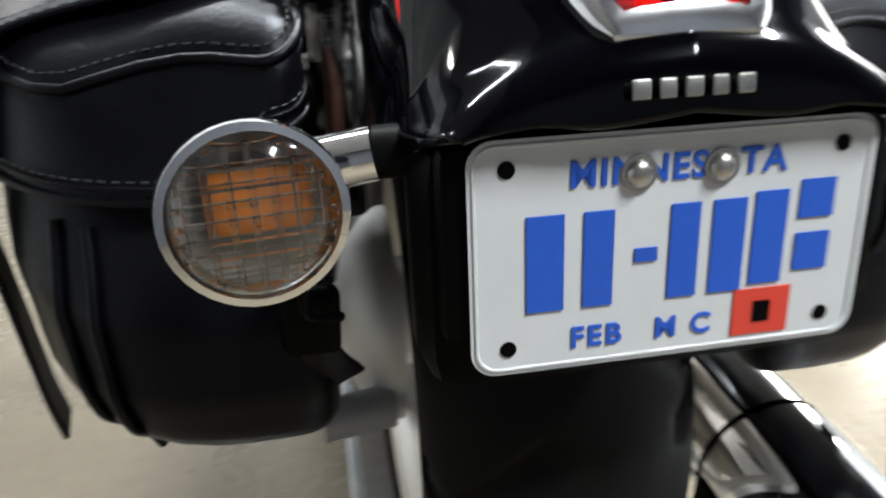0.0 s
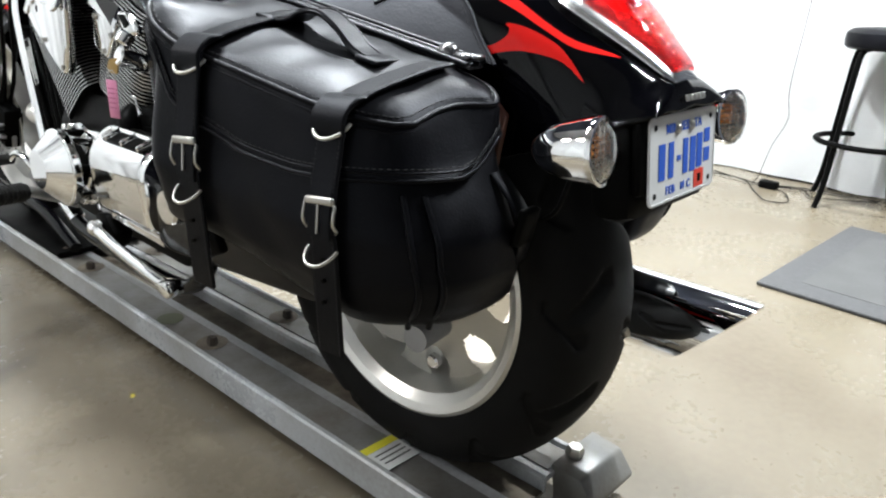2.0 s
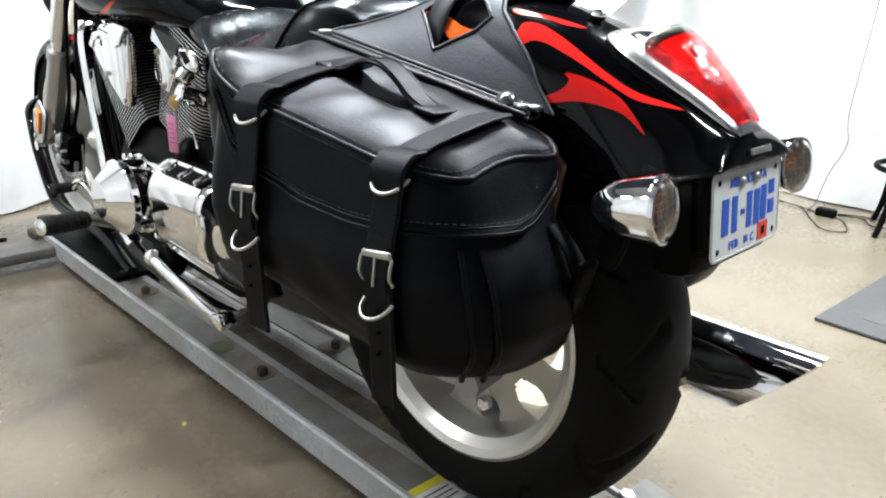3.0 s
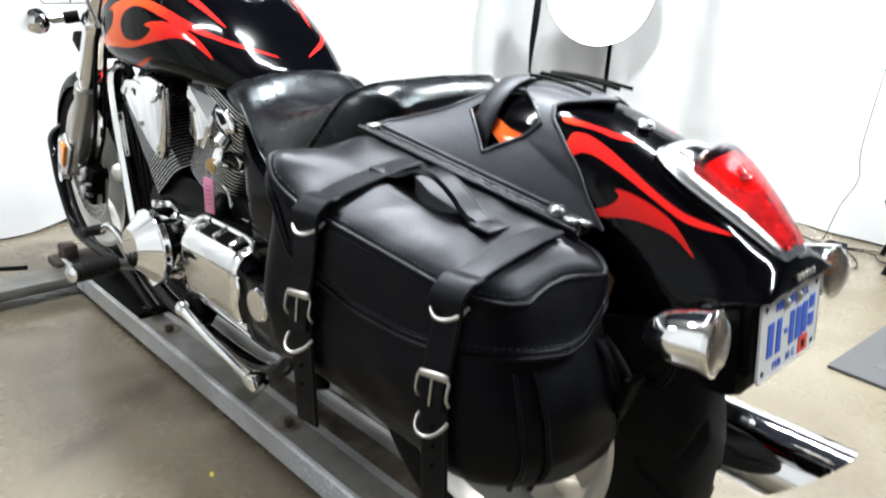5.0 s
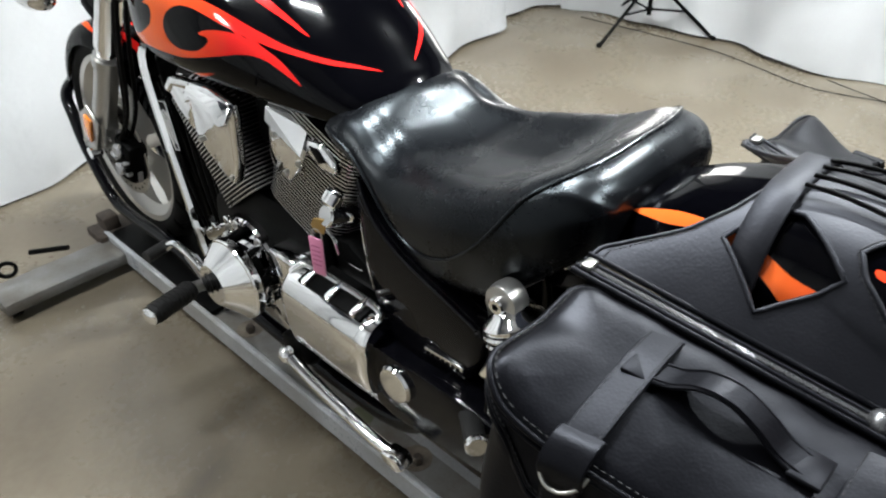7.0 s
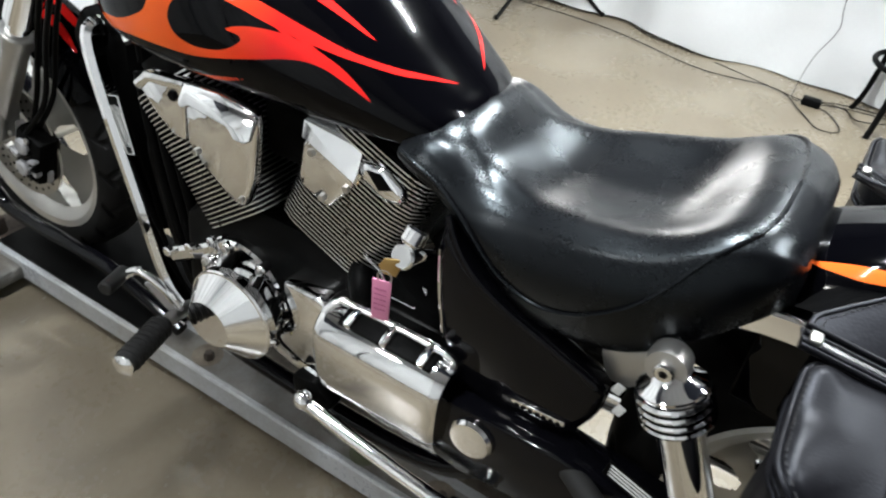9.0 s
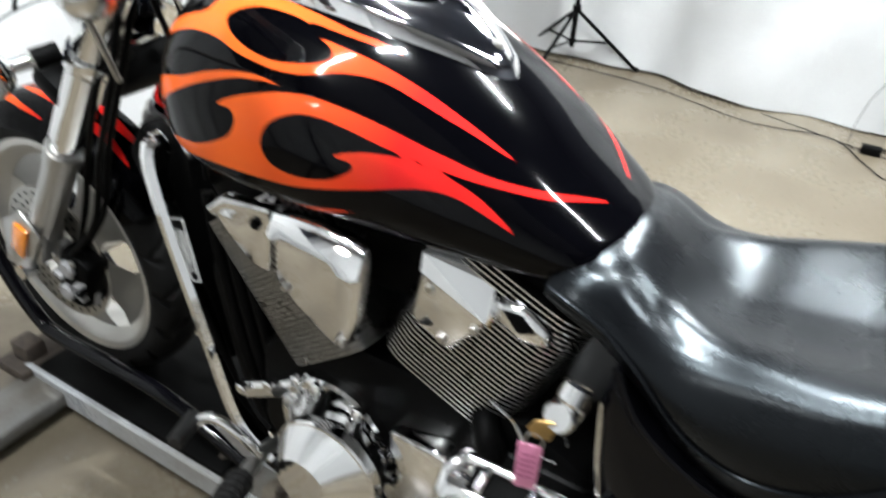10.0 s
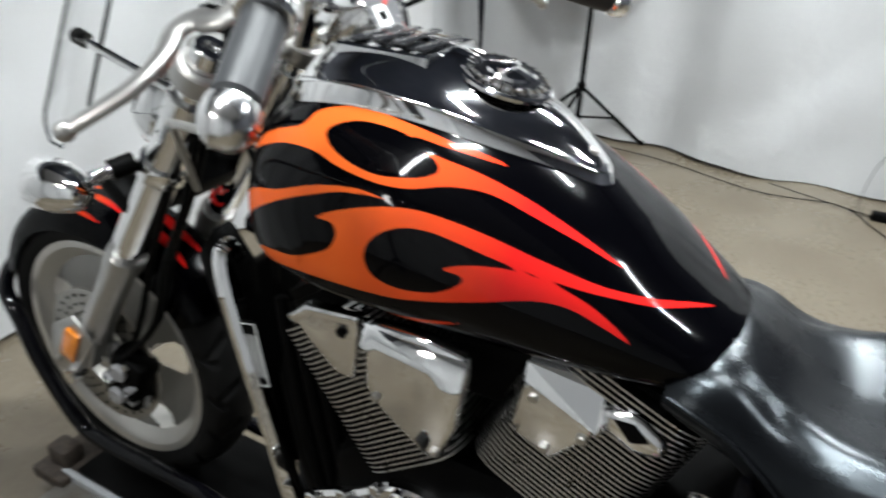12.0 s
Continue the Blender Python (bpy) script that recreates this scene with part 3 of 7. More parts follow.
CONSOLE = [(0.932, 0.004), (0.938, 0.020), (0.950, 0.032), (0.985, 0.056), (1.03, 0.084), (1.08, 0.104), (1.15, 0.118), (1.22, 0.120), (1.29, 0.114), (1.325, 0.10)]
cons = bpart("tank_console", console(CONSOLE), CHROME, None, "polished chrome console down the tank's top", sharp=40)
zc = tank_top(1.078, 0) + 0.024
capm = toward((0, 1.080, zc - 0.002), (0, 1.080 - 0.27, zc + 0.957))
cap = bpart("fuel_cap", lathe([(0.060, 0.004), (0.060, 0.008), (0.056, 0.010), (0.052, 0.009), (0.051, 0.006), (0.047, 0.006), (0.046, 0.014), (0.043, 0.017), (0.037, 0.017), (0.035, 0.013), (0.029, 0.013), (0.027, 0.018), (0.012, 0.021), (0.001, 0.021)], capm, 56), CHROME, cons, "round chrome fuel cap", 20)
for k in range(22):
    a = 2 * math.pi * k / 22
    bpart("cap_ridge", rod(capm @ Vector((0.010, 0.0465 * math.cos(a), 0.0465 * math.sin(a))), capm @ Vector((0.0165, 0.0465 * math.cos(a), 0.0465 * math.sin(a))), 0.0035, n=8), CHROME, cap)
bpart("cap_grip", box(capm @ Vector((0.021, 0, 0)), (0.008, 0.046, 0.012), 0.003, capm.to_3x3().to_4x4()), CHROME, cap)
zk = tank_top(1.150, -0.040) + 0.014
knob = bpart("console_button", lathe([(0.013, 0.004), (0.013, 0.012), (0.010, 0.014), (0.009, 0.0115), (0.001, 0.012)], toward((-0.040, 1.150, zk), (-0.046, 1.140, zk + 0.05)), 24), CHROME, cons, "", 20)
zk = tank_top(0.962, 0)
bpart("console_screw", bolt((0, 0.962, zk + 0.0150), (0, -0.3, 0.95), 0.008), STEEL, cons)
warn = bpart("indicator_panel", loft([[(sx * w, y, tank_top(y, 0) + pan_lift(y) + h) for sx, y in ((-1, 1.152), (1, 1.152), (1, 1.282), (-1, 1.282))] for w, h in ((0.066, 0.000), (0.062, 0.013), (0.057, 0.015))]), CHROME, cons, "raised chrome panel with indicator windows", 20)
for k in range(4):
    y = 1.170 + 0.031 * k
    bpart("indicator_lamp", box((0, y, tank_top(y, 0) + pan_lift(y) + 0.0152), (0.100, 0.015, 0.004), 0.0015), SMOKE, warn, "smoked indicator window")

# seat: y, middle height, shoulder x, shoulder z, widest x, widest z, bottom x, bottom z
SEAT = [(0.298, 0.85, 0.095, 0.845, 0.118, 0.83, 0.105, 0.8), (0.316, 0.875, 0.122, 0.868, 0.146, 0.838, 0.128, 0.785), (0.352, 0.884, 0.142, 0.878, 0.172, 0.822, 0.15, 0.755),
        (0.385, 0.873, 0.154, 0.872, 0.184, 0.802, 0.157, 0.720), (0.412, 0.848, 0.162, 0.858, 0.190, 0.786, 0.159, 0.695), (0.438, 0.822, 0.167, 0.843, 0.193, 0.772, 0.16, 0.675), (0.470, 0.805, 0.169, 0.830, 0.195, 0.760, 0.16, 0.662),
        (0.52, 0.797, 0.166, 0.817, 0.193, 0.744, 0.157, 0.650), (0.575, 0.792, 0.154, 0.807, 0.186, 0.733, 0.154, 0.650),
        (0.63, 0.789, 0.138, 0.799, 0.178, 0.738, 0.152, 0.68), (0.69, 0.811, 0.110, 0.808, 0.165, 0.772, 0.15, 0.735), (0.735, 0.845, 0.102, 0.836, 0.157, 0.795, 0.149, 0.770),
        (0.775, 0.852, 0.108, 0.840, 0.155, 0.804, 0.146, 0.784), (0.812, 0.838, 0.098, 0.828, 0.143, 0.806, 0.135, 0.794)]


def seat_ring(y):
    zc, sx, sz, wx, wz, bx, bz = (curve_at(y, SEAT, c) for c in range(1, 8))
    half = [(0, zc), (sx * 0.45, zc * 0.6 + sz * 0.4), (sx * 0.82, sz + 0.001), (sx, sz - 0.006), (sx + (wx - sx) * 0.55, sz - (sz - wz) * 0.3), (wx, wz), (bx + (wx - bx) * 0.6, wz * 0.3 + bz * 0.7), (bx, bz), (bx * 0.6, bz - 0.004), (0, bz - 0.004)]
    h = [(p.x, p.y) for p in smooth_path([(a, b, 0) for a, b in half], 5)]
    return [(x, y, z) for x, z in h] + [(-x, y, z) for x, z in h[-2:0:-1]]


seat_bm = loft([seat_ring(0.298 + (0.812 - 0.298) * i / 64) for i in range(65)])
for k in range(5):
    bmesh.ops.smooth_vert(seat_bm, verts=seat_bm.verts, factor=0.5, use_axis_x=True, use_axis_y=True, use_axis_z=True)
seat = bpart("seat", seat_bm, VINYL, None, "black vinyl rider's seat, smooth and dished", sharp=70)
# the seam's way: y and the share of the half section from the middle line
WELT = [(0.80, 0.60), (0.72, 0.645), (0.62, 0.69), (0.54, 0.69), (0.47, 0.645), (0.42, 0.56), (0.385, 0.44), (0.362, 0.30), (0.349, 0.15), (0.346, 0.0)]
welt = []
for q in smooth_path([(y, f, 0) for y, f in WELT], 7):
    y, f = q.x, max(0.0, q.y)
    r = seat_ring(y)
    half = r[:46]
    k = f * 40
    p = Vector(half[int(k)]).lerp(Vector(half[int(k) + 1]), k % 1)
    welt.append(p + Vector((0.001, 0, 0)))
bpart("piping", tube(welt, 0.0028, 8, 1), VINYL, seat)
bpart("piping", tube([(-p.x, p.y, p.z) for p in welt], 0.0028, 8, 1), VINYL, seat)

# rear fender: y, top, half width, edge height
FENDER = [(-0.274, 0.724, 0.093, 0.719), (-0.271, 0.737, 0.096, 0.718), (-0.264, 0.748, 0.100, 0.715), (-0.25, 0.757, 0.105, 0.709), (-0.20, 0.789, 0.114, 0.688), (-0.12, 0.832, 0.119, 0.655), (-0.03, 0.868, 0.122, 0.63), (0.06, 0.890, 0.122, 0.62),
          (0.15, 0.893, 0.121, 0.62), (0.24, 0.872, 0.118, 0.63), (0.32, 0.835, 0.112, 0.64)]


@functools.lru_cache(None)
def fender_section(y, n=40):
    zt, w, zb = (curve_at(y, FENDER, c) for c in (1, 2, 3))
    drop = zt - zb
    half = [(0, zt), (w * 0.4, zt - 0.004), (w * 0.66, zt - min(0.016, drop * 0.3)), (w * 0.86, zt - min(0.045, drop * 0.55)), (w * 0.97, zt - min(0.09, drop * 0.8)), (w, zb + drop * 0.12), (w, zb)]
    return even([(p.x, p.y) for p in smooth_path([(a, b, 0) for a, b in half], 8)], 80)


fen_ys = [-0.274 + 0.594 * (i / 240) ** 1.25 for i in range(241)]
fender = skin("rear_fender", fen_ys, fender_section, FENDER_FLAMES, lambda y: min(1, max(0, (y - 0.0) / 0.12)), PAINT, "gloss black rear fender with red flames", 0.003)


def fender_z(y, x):
    s = fender_section(y)
    return interp(abs(x), [p[0] for p in s], [p[1] for p in s])


# tail lamp
LENS = [(-0.255, 0.026, 0.003), (-0.250, 0.029, 0.008), (-0.235, 0.033, 0.013), (-0.20, 0.043, 0.024), (-0.178, 0.048, 0.030), (-0.160, 0.051, 0.033), (-0.145, 0.051, 0.033), (-0.136, 0.048, 0.028), (-0.131, 0.044, 0.019), (-0.128, 0.038, 0.004)]
BEZEL = [(-0.259, 0.031, 0.002), (-0.256, 0.035, 0.007), (-0.24, 0.043, 0.011), (-0.19, 0.060, 0.015), (-0.14, 0.071, 0.016), (-0.112, 0.066, 0.014), (-0.094, 0.058, 0.012), (-0.085, 0.050, 0.008), (-0.082, 0.042, 0.002)]


def blister(table, grow, lift, base, k=30, n=18):
    rings = []
    for i in range(k + 1):
        y = table[0][0] + (table[-1][0] - table[0][0]) * i / k
        w, h = curve_at(y, table, 1) + grow, curve_at(y, table, 2) + lift
        z0 = fender_z(y, 0) + base
        ring = []
        for j in range(n):
            a = math.pi * j / (n - 1)
            ring.append((-w * math.cos(a), y - (0.25 * h * math.sin(a)), z0 + h * abs(math.sin(a)) ** 0.8))
        ring += [(w * 0.9, y, z0 - 0.006), (-w * 0.9, y, z0 - 0.006)]
        rings.append(ring)
    return loft(rings)


tail = bpart("tail_lamp", blister(BEZEL, 0, 0, -0.001), SOFTCHROME, None, "chrome-framed teardrop tail lamp")
# dark reflection on the chrome bezel's front, made as a raised black patch
bpart("bezel_dark_reflection", blister([(-0.140, 0.050, 0.0174), (-0.118, 0.051, 0.0164), (-0.104, 0.047, 0.0146), (-0.098, 0.040, 0.010)], 0, 0, 0.0), BLACK, tail, "gloss black patch standing in for a dark reflection in the chrome")
bpart("lens", blister(LENS, 0.0, 0.004, 0.006), REDLENS, tail, "ribbed red plastic lens")
bpart("reflector", blister([(y, w * 0.8, h * 0.3) for y, w, h in LENS], 0.0, 0.0, 0.007), RED, tail)
bpart("bulb", sphere((0, -0.175, fender_z(-0.175, 0) + 0.026), 0.010), RED, tail)
# maker's mark as plain bars
for k, wd in enumerate((0.0095, 0.0085, 0.009, 0.008, 0.009)):
    x = -0.025 + 0.0105 * k
    bpart("badge", box((x, -0.2748, 0.7345), (wd * 0.82, 0.002, 0.0075), 0.0008, Matrix.Rotation(radians(-14), 4, "X")), STEEL, fender, "small raised silver badge")

# plate and its holder
PL = Matrix.Translation((0, -0.268, 0.6645)) @ Matrix.Rotation(radians(-7), 4, "X")


def on_plate(bm):
    bmesh.ops.transform(bm, matrix=PL, verts=bm.verts)
    return bm


def rounded(w, h, r, n=6):
    out = []
    for cx, cz, a0 in ((w / 2 - r, h / 2 - r, 0), (-w / 2 + r, h / 2 - r, 90), (-w / 2 + r, -h / 2 + r, 180), (w / 2 - r, -h / 2 + r, 270)):
        out += [(cx + r * math.cos(radians(a0 + 90 * i / n)), cz + r * math.sin(radians(a0 + 90 * i / n))) for i in range(n + 1)]
    return out


def slab(outline, y0, y1, bm=None):
    return loft([[(x, y0, z) for x, z in outline], [(x, y1, z) for x, z in outline]], bm=bm)


plate = bpart("licence_plate", on_plate(slab(rounded(0.178, 0.102, 0.011), -0.0012, 0.0)), PLATE, None, "white plate with blue lettering and red sticker", sharp=30)
bpart("embossed_rim", on_plate(sweep([(x, -0.0013, z) for x, z in rounded(0.173, 0.097, 0.009)], circle(0.0009, 6), loop=True, up=(0, 1, 0))), PLATE, plate)
for x, z in ((-0.073, 0.039), (0.073, 0.039), (-0.073, -0.039), (0.073, -0.039)):
    bpart("bolt_hole", on_plate(rod((x, -0.0018, z), (x, -0.0002, z), 0.0036, n=14)), SATIN, plate)
for x in (-0.018, 0.018):
    bpart("plate_bolt", on_plate(sphere((x, -0.003, 0.0335), 0.0058, None, 1, 0.6, 1, 14)), STEEL, plate, "domed steel bolt head")
    bpart("washer", on_plate(rod((x, -0.0026, 0.0335), (x, -0.0012, 0.0335), 0.0078, n=18)), STEEL, plate)
sticker = bpart("sticker", on_plate(box((0.043, -0.0016, -0.0345), (0.027, 0.0008, 0.022), 0)), RED, plate, "red square sticker")
bpart("sticker_mark", on_plate(box((0.043, -0.0022, -0.0345), (0.008, 0.0006, 0.01), 0)), SATIN, sticker)


def lettering(text, size, x, z, material, parent, wide=1.0, spacing=1.0):
    cu = bpy.data.curves.new("lettering", "FONT")
    cu.body, cu.size, cu.align_x, cu.align_y, cu.extrude, cu.space_character, cu.offset = text, size, "CENTER", "CENTER", 0.0004, spacing, 0.0003
    tmp = bpy.data.objects.new("lettering", cu)
    me = bpy.data.meshes.new_from_object(tmp)
    bpy.data.objects.remove(tmp)
    bm = bmesh.new()
    bm.from_mesh(me)
    bmesh.ops.scale(bm, vec=(wide, 1, 1), verts=bm.verts)
    bmesh.ops.transform(bm, matrix=Matrix.Translation((x, -0.0016, z)) @ Matrix.Rotation(radians(90), 4, "X"), verts=bm.verts)
    return bpart("lettering", on_plate(bm), material, parent, "blue embossed lettering")


lettering("MINNESOTA", 0.0155, 0.0, 0.0345, BLUE, plate, 1.0, 1.12)
lettering("FEB", 0.0135, -0.034, -0.0375, BLUE, plate, 1.0, 1.2)
lettering("M C", 0.0135, 0.006, -0.0375, BLUE, plate, 1.0, 1.2)
# the serial as plain upright bars
for x, w, h, z in ((-0.057, 0.016, 0.042, -0.002), (-0.034, 0.013, 0.042, -0.002), (-0.013, 0.010, 0.006, -0.002), (0.004, 0.013, 0.042, -0.002), (0.024, 0.015, 0.042, -0.002), (0.043, 0.015, 0.042, 0.0),
                   (0.064, 0.016, 0.017, 0.016), (0.064, 0.016, 0.017, -0.008)):
    bpart("serial_bar", on_plate(box((x, -0.0017, z), (w, 0.0008, h), 0.0)), BLUE, plate)
bpart("plate_bracket", on_plate(box((0, 0.009, 0.006), (0.20, 0.014, 0.085), 0.006)), SATIN, None, "black plate bracket")
bpart("inner_fender", on_plate(box((0, 0.04, -0.01), (0.215, 0.06, 0.12), 0.02)), SATIN)

# turn signals at the back
for sx, nm in ((-1, "l"), (1, "r")):
    c = Vector((0.171 * sx, -0.252, 0.689))
    way = Vector((-0.15 * sx, -1, 0.12)).normalized()
    m = toward(c - way * 0.075, c) @ Matrix.Diagonal((1, 0.94, 0.94, 1))
    sig = bpart("turn_signal", lathe([(0.004, 0), (0.016, 0.004), (0.027, 0.018), (0.034, 0.038), (0.0375, 0.06), (0.0395, 0.072), (0.0405, 0.076), (0.0395, 0.08), (0.036, 0.0805), (0.033, 0.07)], m, 40, caps=False), CHROME, None, "chrome bullet turn signal with clear lens")
    bpart("reflector", lathe([(0.004, 0.012), (0.018, 0.02), (0.028, 0.045), (0.0345, 0.069)], m, 32, caps=False), PLATE, sig)
    bpart("lens", lathe([(0.0362, 0.0745), (0.0362, 0.0785), (0.033, 0.0835), (0.024, 0.088), (0.012, 0.090), (0.0008, 0.0905), (0.0008, 0.0885), (0.012, 0.088), (0.024, 0.086), (0.032, 0.0815), (0.0345, 0.0765)], m, 40, caps=False), CLEAR, sig, "clear fluted lens")
    flutes = bmesh.new()
    for k in range(-4, 5):
        z = k * 0.0072
        hw = math.sqrt(max(0, 0.033 ** 2 - z * z))
        side, upv = m.to_3x3() @ Vector((0, 1, 0)), m.to_3x3() @ Vector((0, 0, 1))
        base = m @ Vector((0.082 - 0.01 * (z / 0.033) ** 2, 0, 0))
        rod(base + upv * z - side * hw, base + upv * z + side * hw, 0.0017, n=6, bm=flutes)
    for k in range(-3, 4):
        y = k * 0.009
        hw = math.sqrt(max(0, 0.032 ** 2 - y * y))
        base = m @ Vector((0.0815 - 0.01 * (y / 0.033) ** 2, 0, 0))
        rod(base + side * y - upv * hw, base + side * y + upv * hw, 0.0015, n=6, bm=flutes)
    bpart("lens_ribs", flutes, CLEAR, sig)
    bpart("bulb", box((0, 0, 0), (0.014, 0.046, 0.030), 0.008, m @ Matrix.Translation((0.060, 0.004, 0.002)), seg=3), BULB, sig, "amber inner lens")
    stem = bpart("stem", rod((0.152 * sx, -0.212, 0.692), (0.118 * sx, -0.216, 0.698), 0.0125, n=24, bevel=0.002), CHROME, sig)
    bpart("rubber_mount", rod((0.120 * sx, -0.216, 0.698), (0.086 * sx, -0.22, 0.70), 0.0120, n=24), SATIN, sig)
    bpart("wire", tube([c + Vector((-0.02 * sx, 0.04, -0.03)), c + Vector((-0.012 * sx, 0.05, -0.075)), c + Vector((-0.03 * sx, 0.08, -0.10))], 0.003, 8), SATIN, sig)


# wheels
def tyre_mesh(cy, cz, R, W, rim, n=640, m=52, pitch=17, seed=0):
    """A tyre with slanted grooves cut in its tread."""
    prof = []
    for j in range(m + 1):
        t = -1 + 2 * j / m
        a = t * 1.0
        prof.append(a)
    verts, faces = [], []
    for i in range(n):
        th = 2 * math.pi * i / n
        for a in prof:
            ang = a * radians(128)
            x = W / 2 * math.sin(min(abs(ang), math.pi / 2)) * (1 if a >= 0 else -1)
            over = abs(ang) - math.pi / 2
            crown = (R - rim) * 0.62
            if over <= 0:
                r = R - crown * (1 - math.cos(ang)) ** 1.15
            else:
                f = over / (radians(128) - math.pi / 2)
                r = R - crown - (R - rim - crown) * f
                x = (W / 2) * (1 - 0.16 * f ** 1.6) * (1 if a >= 0 else -1)
            t = abs(a)
            if 0.06 < t < 0.62:
                u = (th / (2 * math.pi) * pitch + (0.5 if a > 0 else 0) + (t - 0.06) * 0.9) % 1.0
                v = (th / (2 * math.pi) * pitch + (0.5 if a > 0 else 0) - (t - 0.5) * 1.1 + 0.35) % 1.0
                g = 0.0
                if 0.10 < t < 0.45:
                    g = max(g, 1 - abs(u - 0.5) / 0.095)
                if 0.34 < t < 0.62:
                    g = max(g, 1 - abs(v - 0.5) / 0.09)
                r -= 0.009 * max(0.0, min(1.0, g * 3))
            verts.append((x, cy + r * math.sin(th), cz + r * math.cos(th)))
    k = len(prof)
    for i in range(n):
        for j in range(k - 1):
            faces.append((i * k + j, i * k + j + 1, ((i + 1) % n) * k + j + 1, ((i + 1) % n) * k + j))
    bm = bmesh.new()
    vs = [bm.verts.new(v) for v in verts]
    for f in faces:
        bm.faces.new([vs[i] for i in f])
    return bm


def spoked(cy, cz, r0, r1, x0, x1, spokes, gap, thick, n=180, m=14, phase=0.0, fat=0.30):
    """A dished disc with rounded windows between broad spokes."""
    bm, grid = bmesh.new(), []
    for i in range(n):
        th = 2 * math.pi * i / n + phase
        grid.append([bm.verts.new((x0 + (x1 - x0) * (j / m) ** 1.4, cy + (r0 + (r1 - r0) * j / m) * math.sin(th), cz + (r0 + (r1 - r0) * j / m) * math.cos(th))) for j in range(m + 1)])
    for i in range(n):
        for j in range(m):
            f = ((i + 0.5) / n * spokes) % 1.0
            q = (j + 0.5) / m
            if gap[0] < q < gap[1] and abs(f - 0.5) < fat * math.sqrt(max(0, 1 - ((q - (gap[0] + gap[1]) / 2) / ((gap[1] - gap[0]) / 2)) ** 2)) ** 0.6:
                continue
            bm.faces.new((grid[i][j], grid[(i + 1) % n][j], grid[(i + 1) % n][j + 1], grid[i][j + 1]))
    bmesh.ops.solidify(bm, geom=bm.faces, thickness=thick)
    return bm


RW, FW = (0.118, 0.412), (1.868, 0.402)


def about(c):
    return Matrix.Translation((0, c[0], c[1]))


rim_line = [(0.214, -0.084), (0.226, -0.090), (0.232, -0.087), (0.230, -0.080), (0.221, -0.076), (0.213, -0.070), (0.206, -0.058), (0.200, -0.036), (0.197, 0.0)]
rim_line = rim_line + [(r, -h) for r, h in rim_line[-2::-1]] + [(0.20, 0.07), (0.186, 0.03), (0.184, 0.0), (0.186, -0.03), (0.20, -0.07), (0.214, -0.084)]
rear = bpart("rear_wheel", lathe(rim_line, about(RW), 128, caps=False), RIM, None, "cast alloy rear wheel", sharp=25)
bpart("tyre", tyre_mesh(*RW, 0.332, 0.192, 0.224, pitch=12), RUBBER, rear, "black rubber tyre with slanted grooves", sharp=180)
bpart("spokes", spoked(*RW, 0.05, 0.200, -0.046, -0.030, 10, (0.56, 0.94), 0.016, n=320, m=22, phase=0.55, fat=0.24), RIM, rear, "broad machined spokes with small oval windows")
for k in range(5):
    a = 2 * math.pi * k / 5 + 0.95
    bpart("spoke_bolt", rod((-0.046, RW[0] + 0.150 * math.sin(a), RW[1] + 0.150 * math.cos(a)), (-0.062, RW[0] + 0.150 * math.sin(a), RW[1] + 0.150 * math.cos(a)), 0.012, n=16, bevel=0.003), CHROME, rear)
bpart("hub", lathe([(0.05, -0.085), (0.055, -0.08), (0.06, -0.03), (0.06, 0.06), (0.04, 0.09)], about(RW), 40), RIM, rear)
DRIVE = mat("drive_casting", (0.50, 0.50, 0.49), 0.45, 0.5, second=(0.38, 0.38, 0.37), bump=0.08)
drive = bpart("final_drive", lathe([(0.012, -0.150), (0.030, -0.148), (0.036, -0.140), (0.052, -0.136), (0.078, -0.126), (0.098, -0.110), (0.108, -0.094), (0.108, -0.086), (0.05, -0.080)], about(RW), 64), DRIVE, None, "grey cast final drive case")
for k in range(8):
    a = 2 * math.pi * k / 8 + 0.3
    bpart("case_bolt", bolt((-0.108, RW[0] + 0.088 * math.sin(a), RW[1] + 0.088 * math.cos(a)), (-1, 0, 0), 0.008), STEEL, drive)
bpart("drain_boss", rod((-0.10, 0.02, 0.37), (-0.165, 0.01, 0.37), 0.02, n=18), GREYCAST, drive)

front = bpart("front_wheel", lathe([(0.226, -0.052), (0.240, -0.055), (0.245, -0.051), (0.238, -0.046), (0.218, -0.038), (0.208, 0), (0.218, 0.038), (0.238, 0.046), (0.245, 0.051), (0.240, 0.055), (0.226, 0.052), (0.20, 0.03), (0.196, 0), (0.20, -0.03), (0.226, -0.052)], about(FW), 96, caps=False), RIM, None, "cast alloy front wheel", sharp=25)
bpart("tyre", tyre_mesh(*FW, 0.302, 0.126, 0.238, pitch=19), RUBBER, front, "black rubber tyre", sharp=180)
bpart("spokes", spoked(*FW, 0.04, 0.215, -0.034, -0.028, 5, (0.30, 0.94), 0.011, phase=0.5, fat=0.17), CAST, front, "brushed alloy spokes")
bpart("hub", lathe([(0.03, -0.075), (0.038, -0.07), (0.042, -0.03), (0.042, 0.06), (0.03, 0.075)], about(FW), 32), RIM, front)
disc = bpart("brake_disc", lathe([(0.085, -0.072), (0.148, -0.072), (0.148, -0.067), (0.085, -0.067), (0.085, -0.072)], about(FW), 64, caps=False), STEEL, front, "drilled steel brake disc")
holes = bmesh.new()
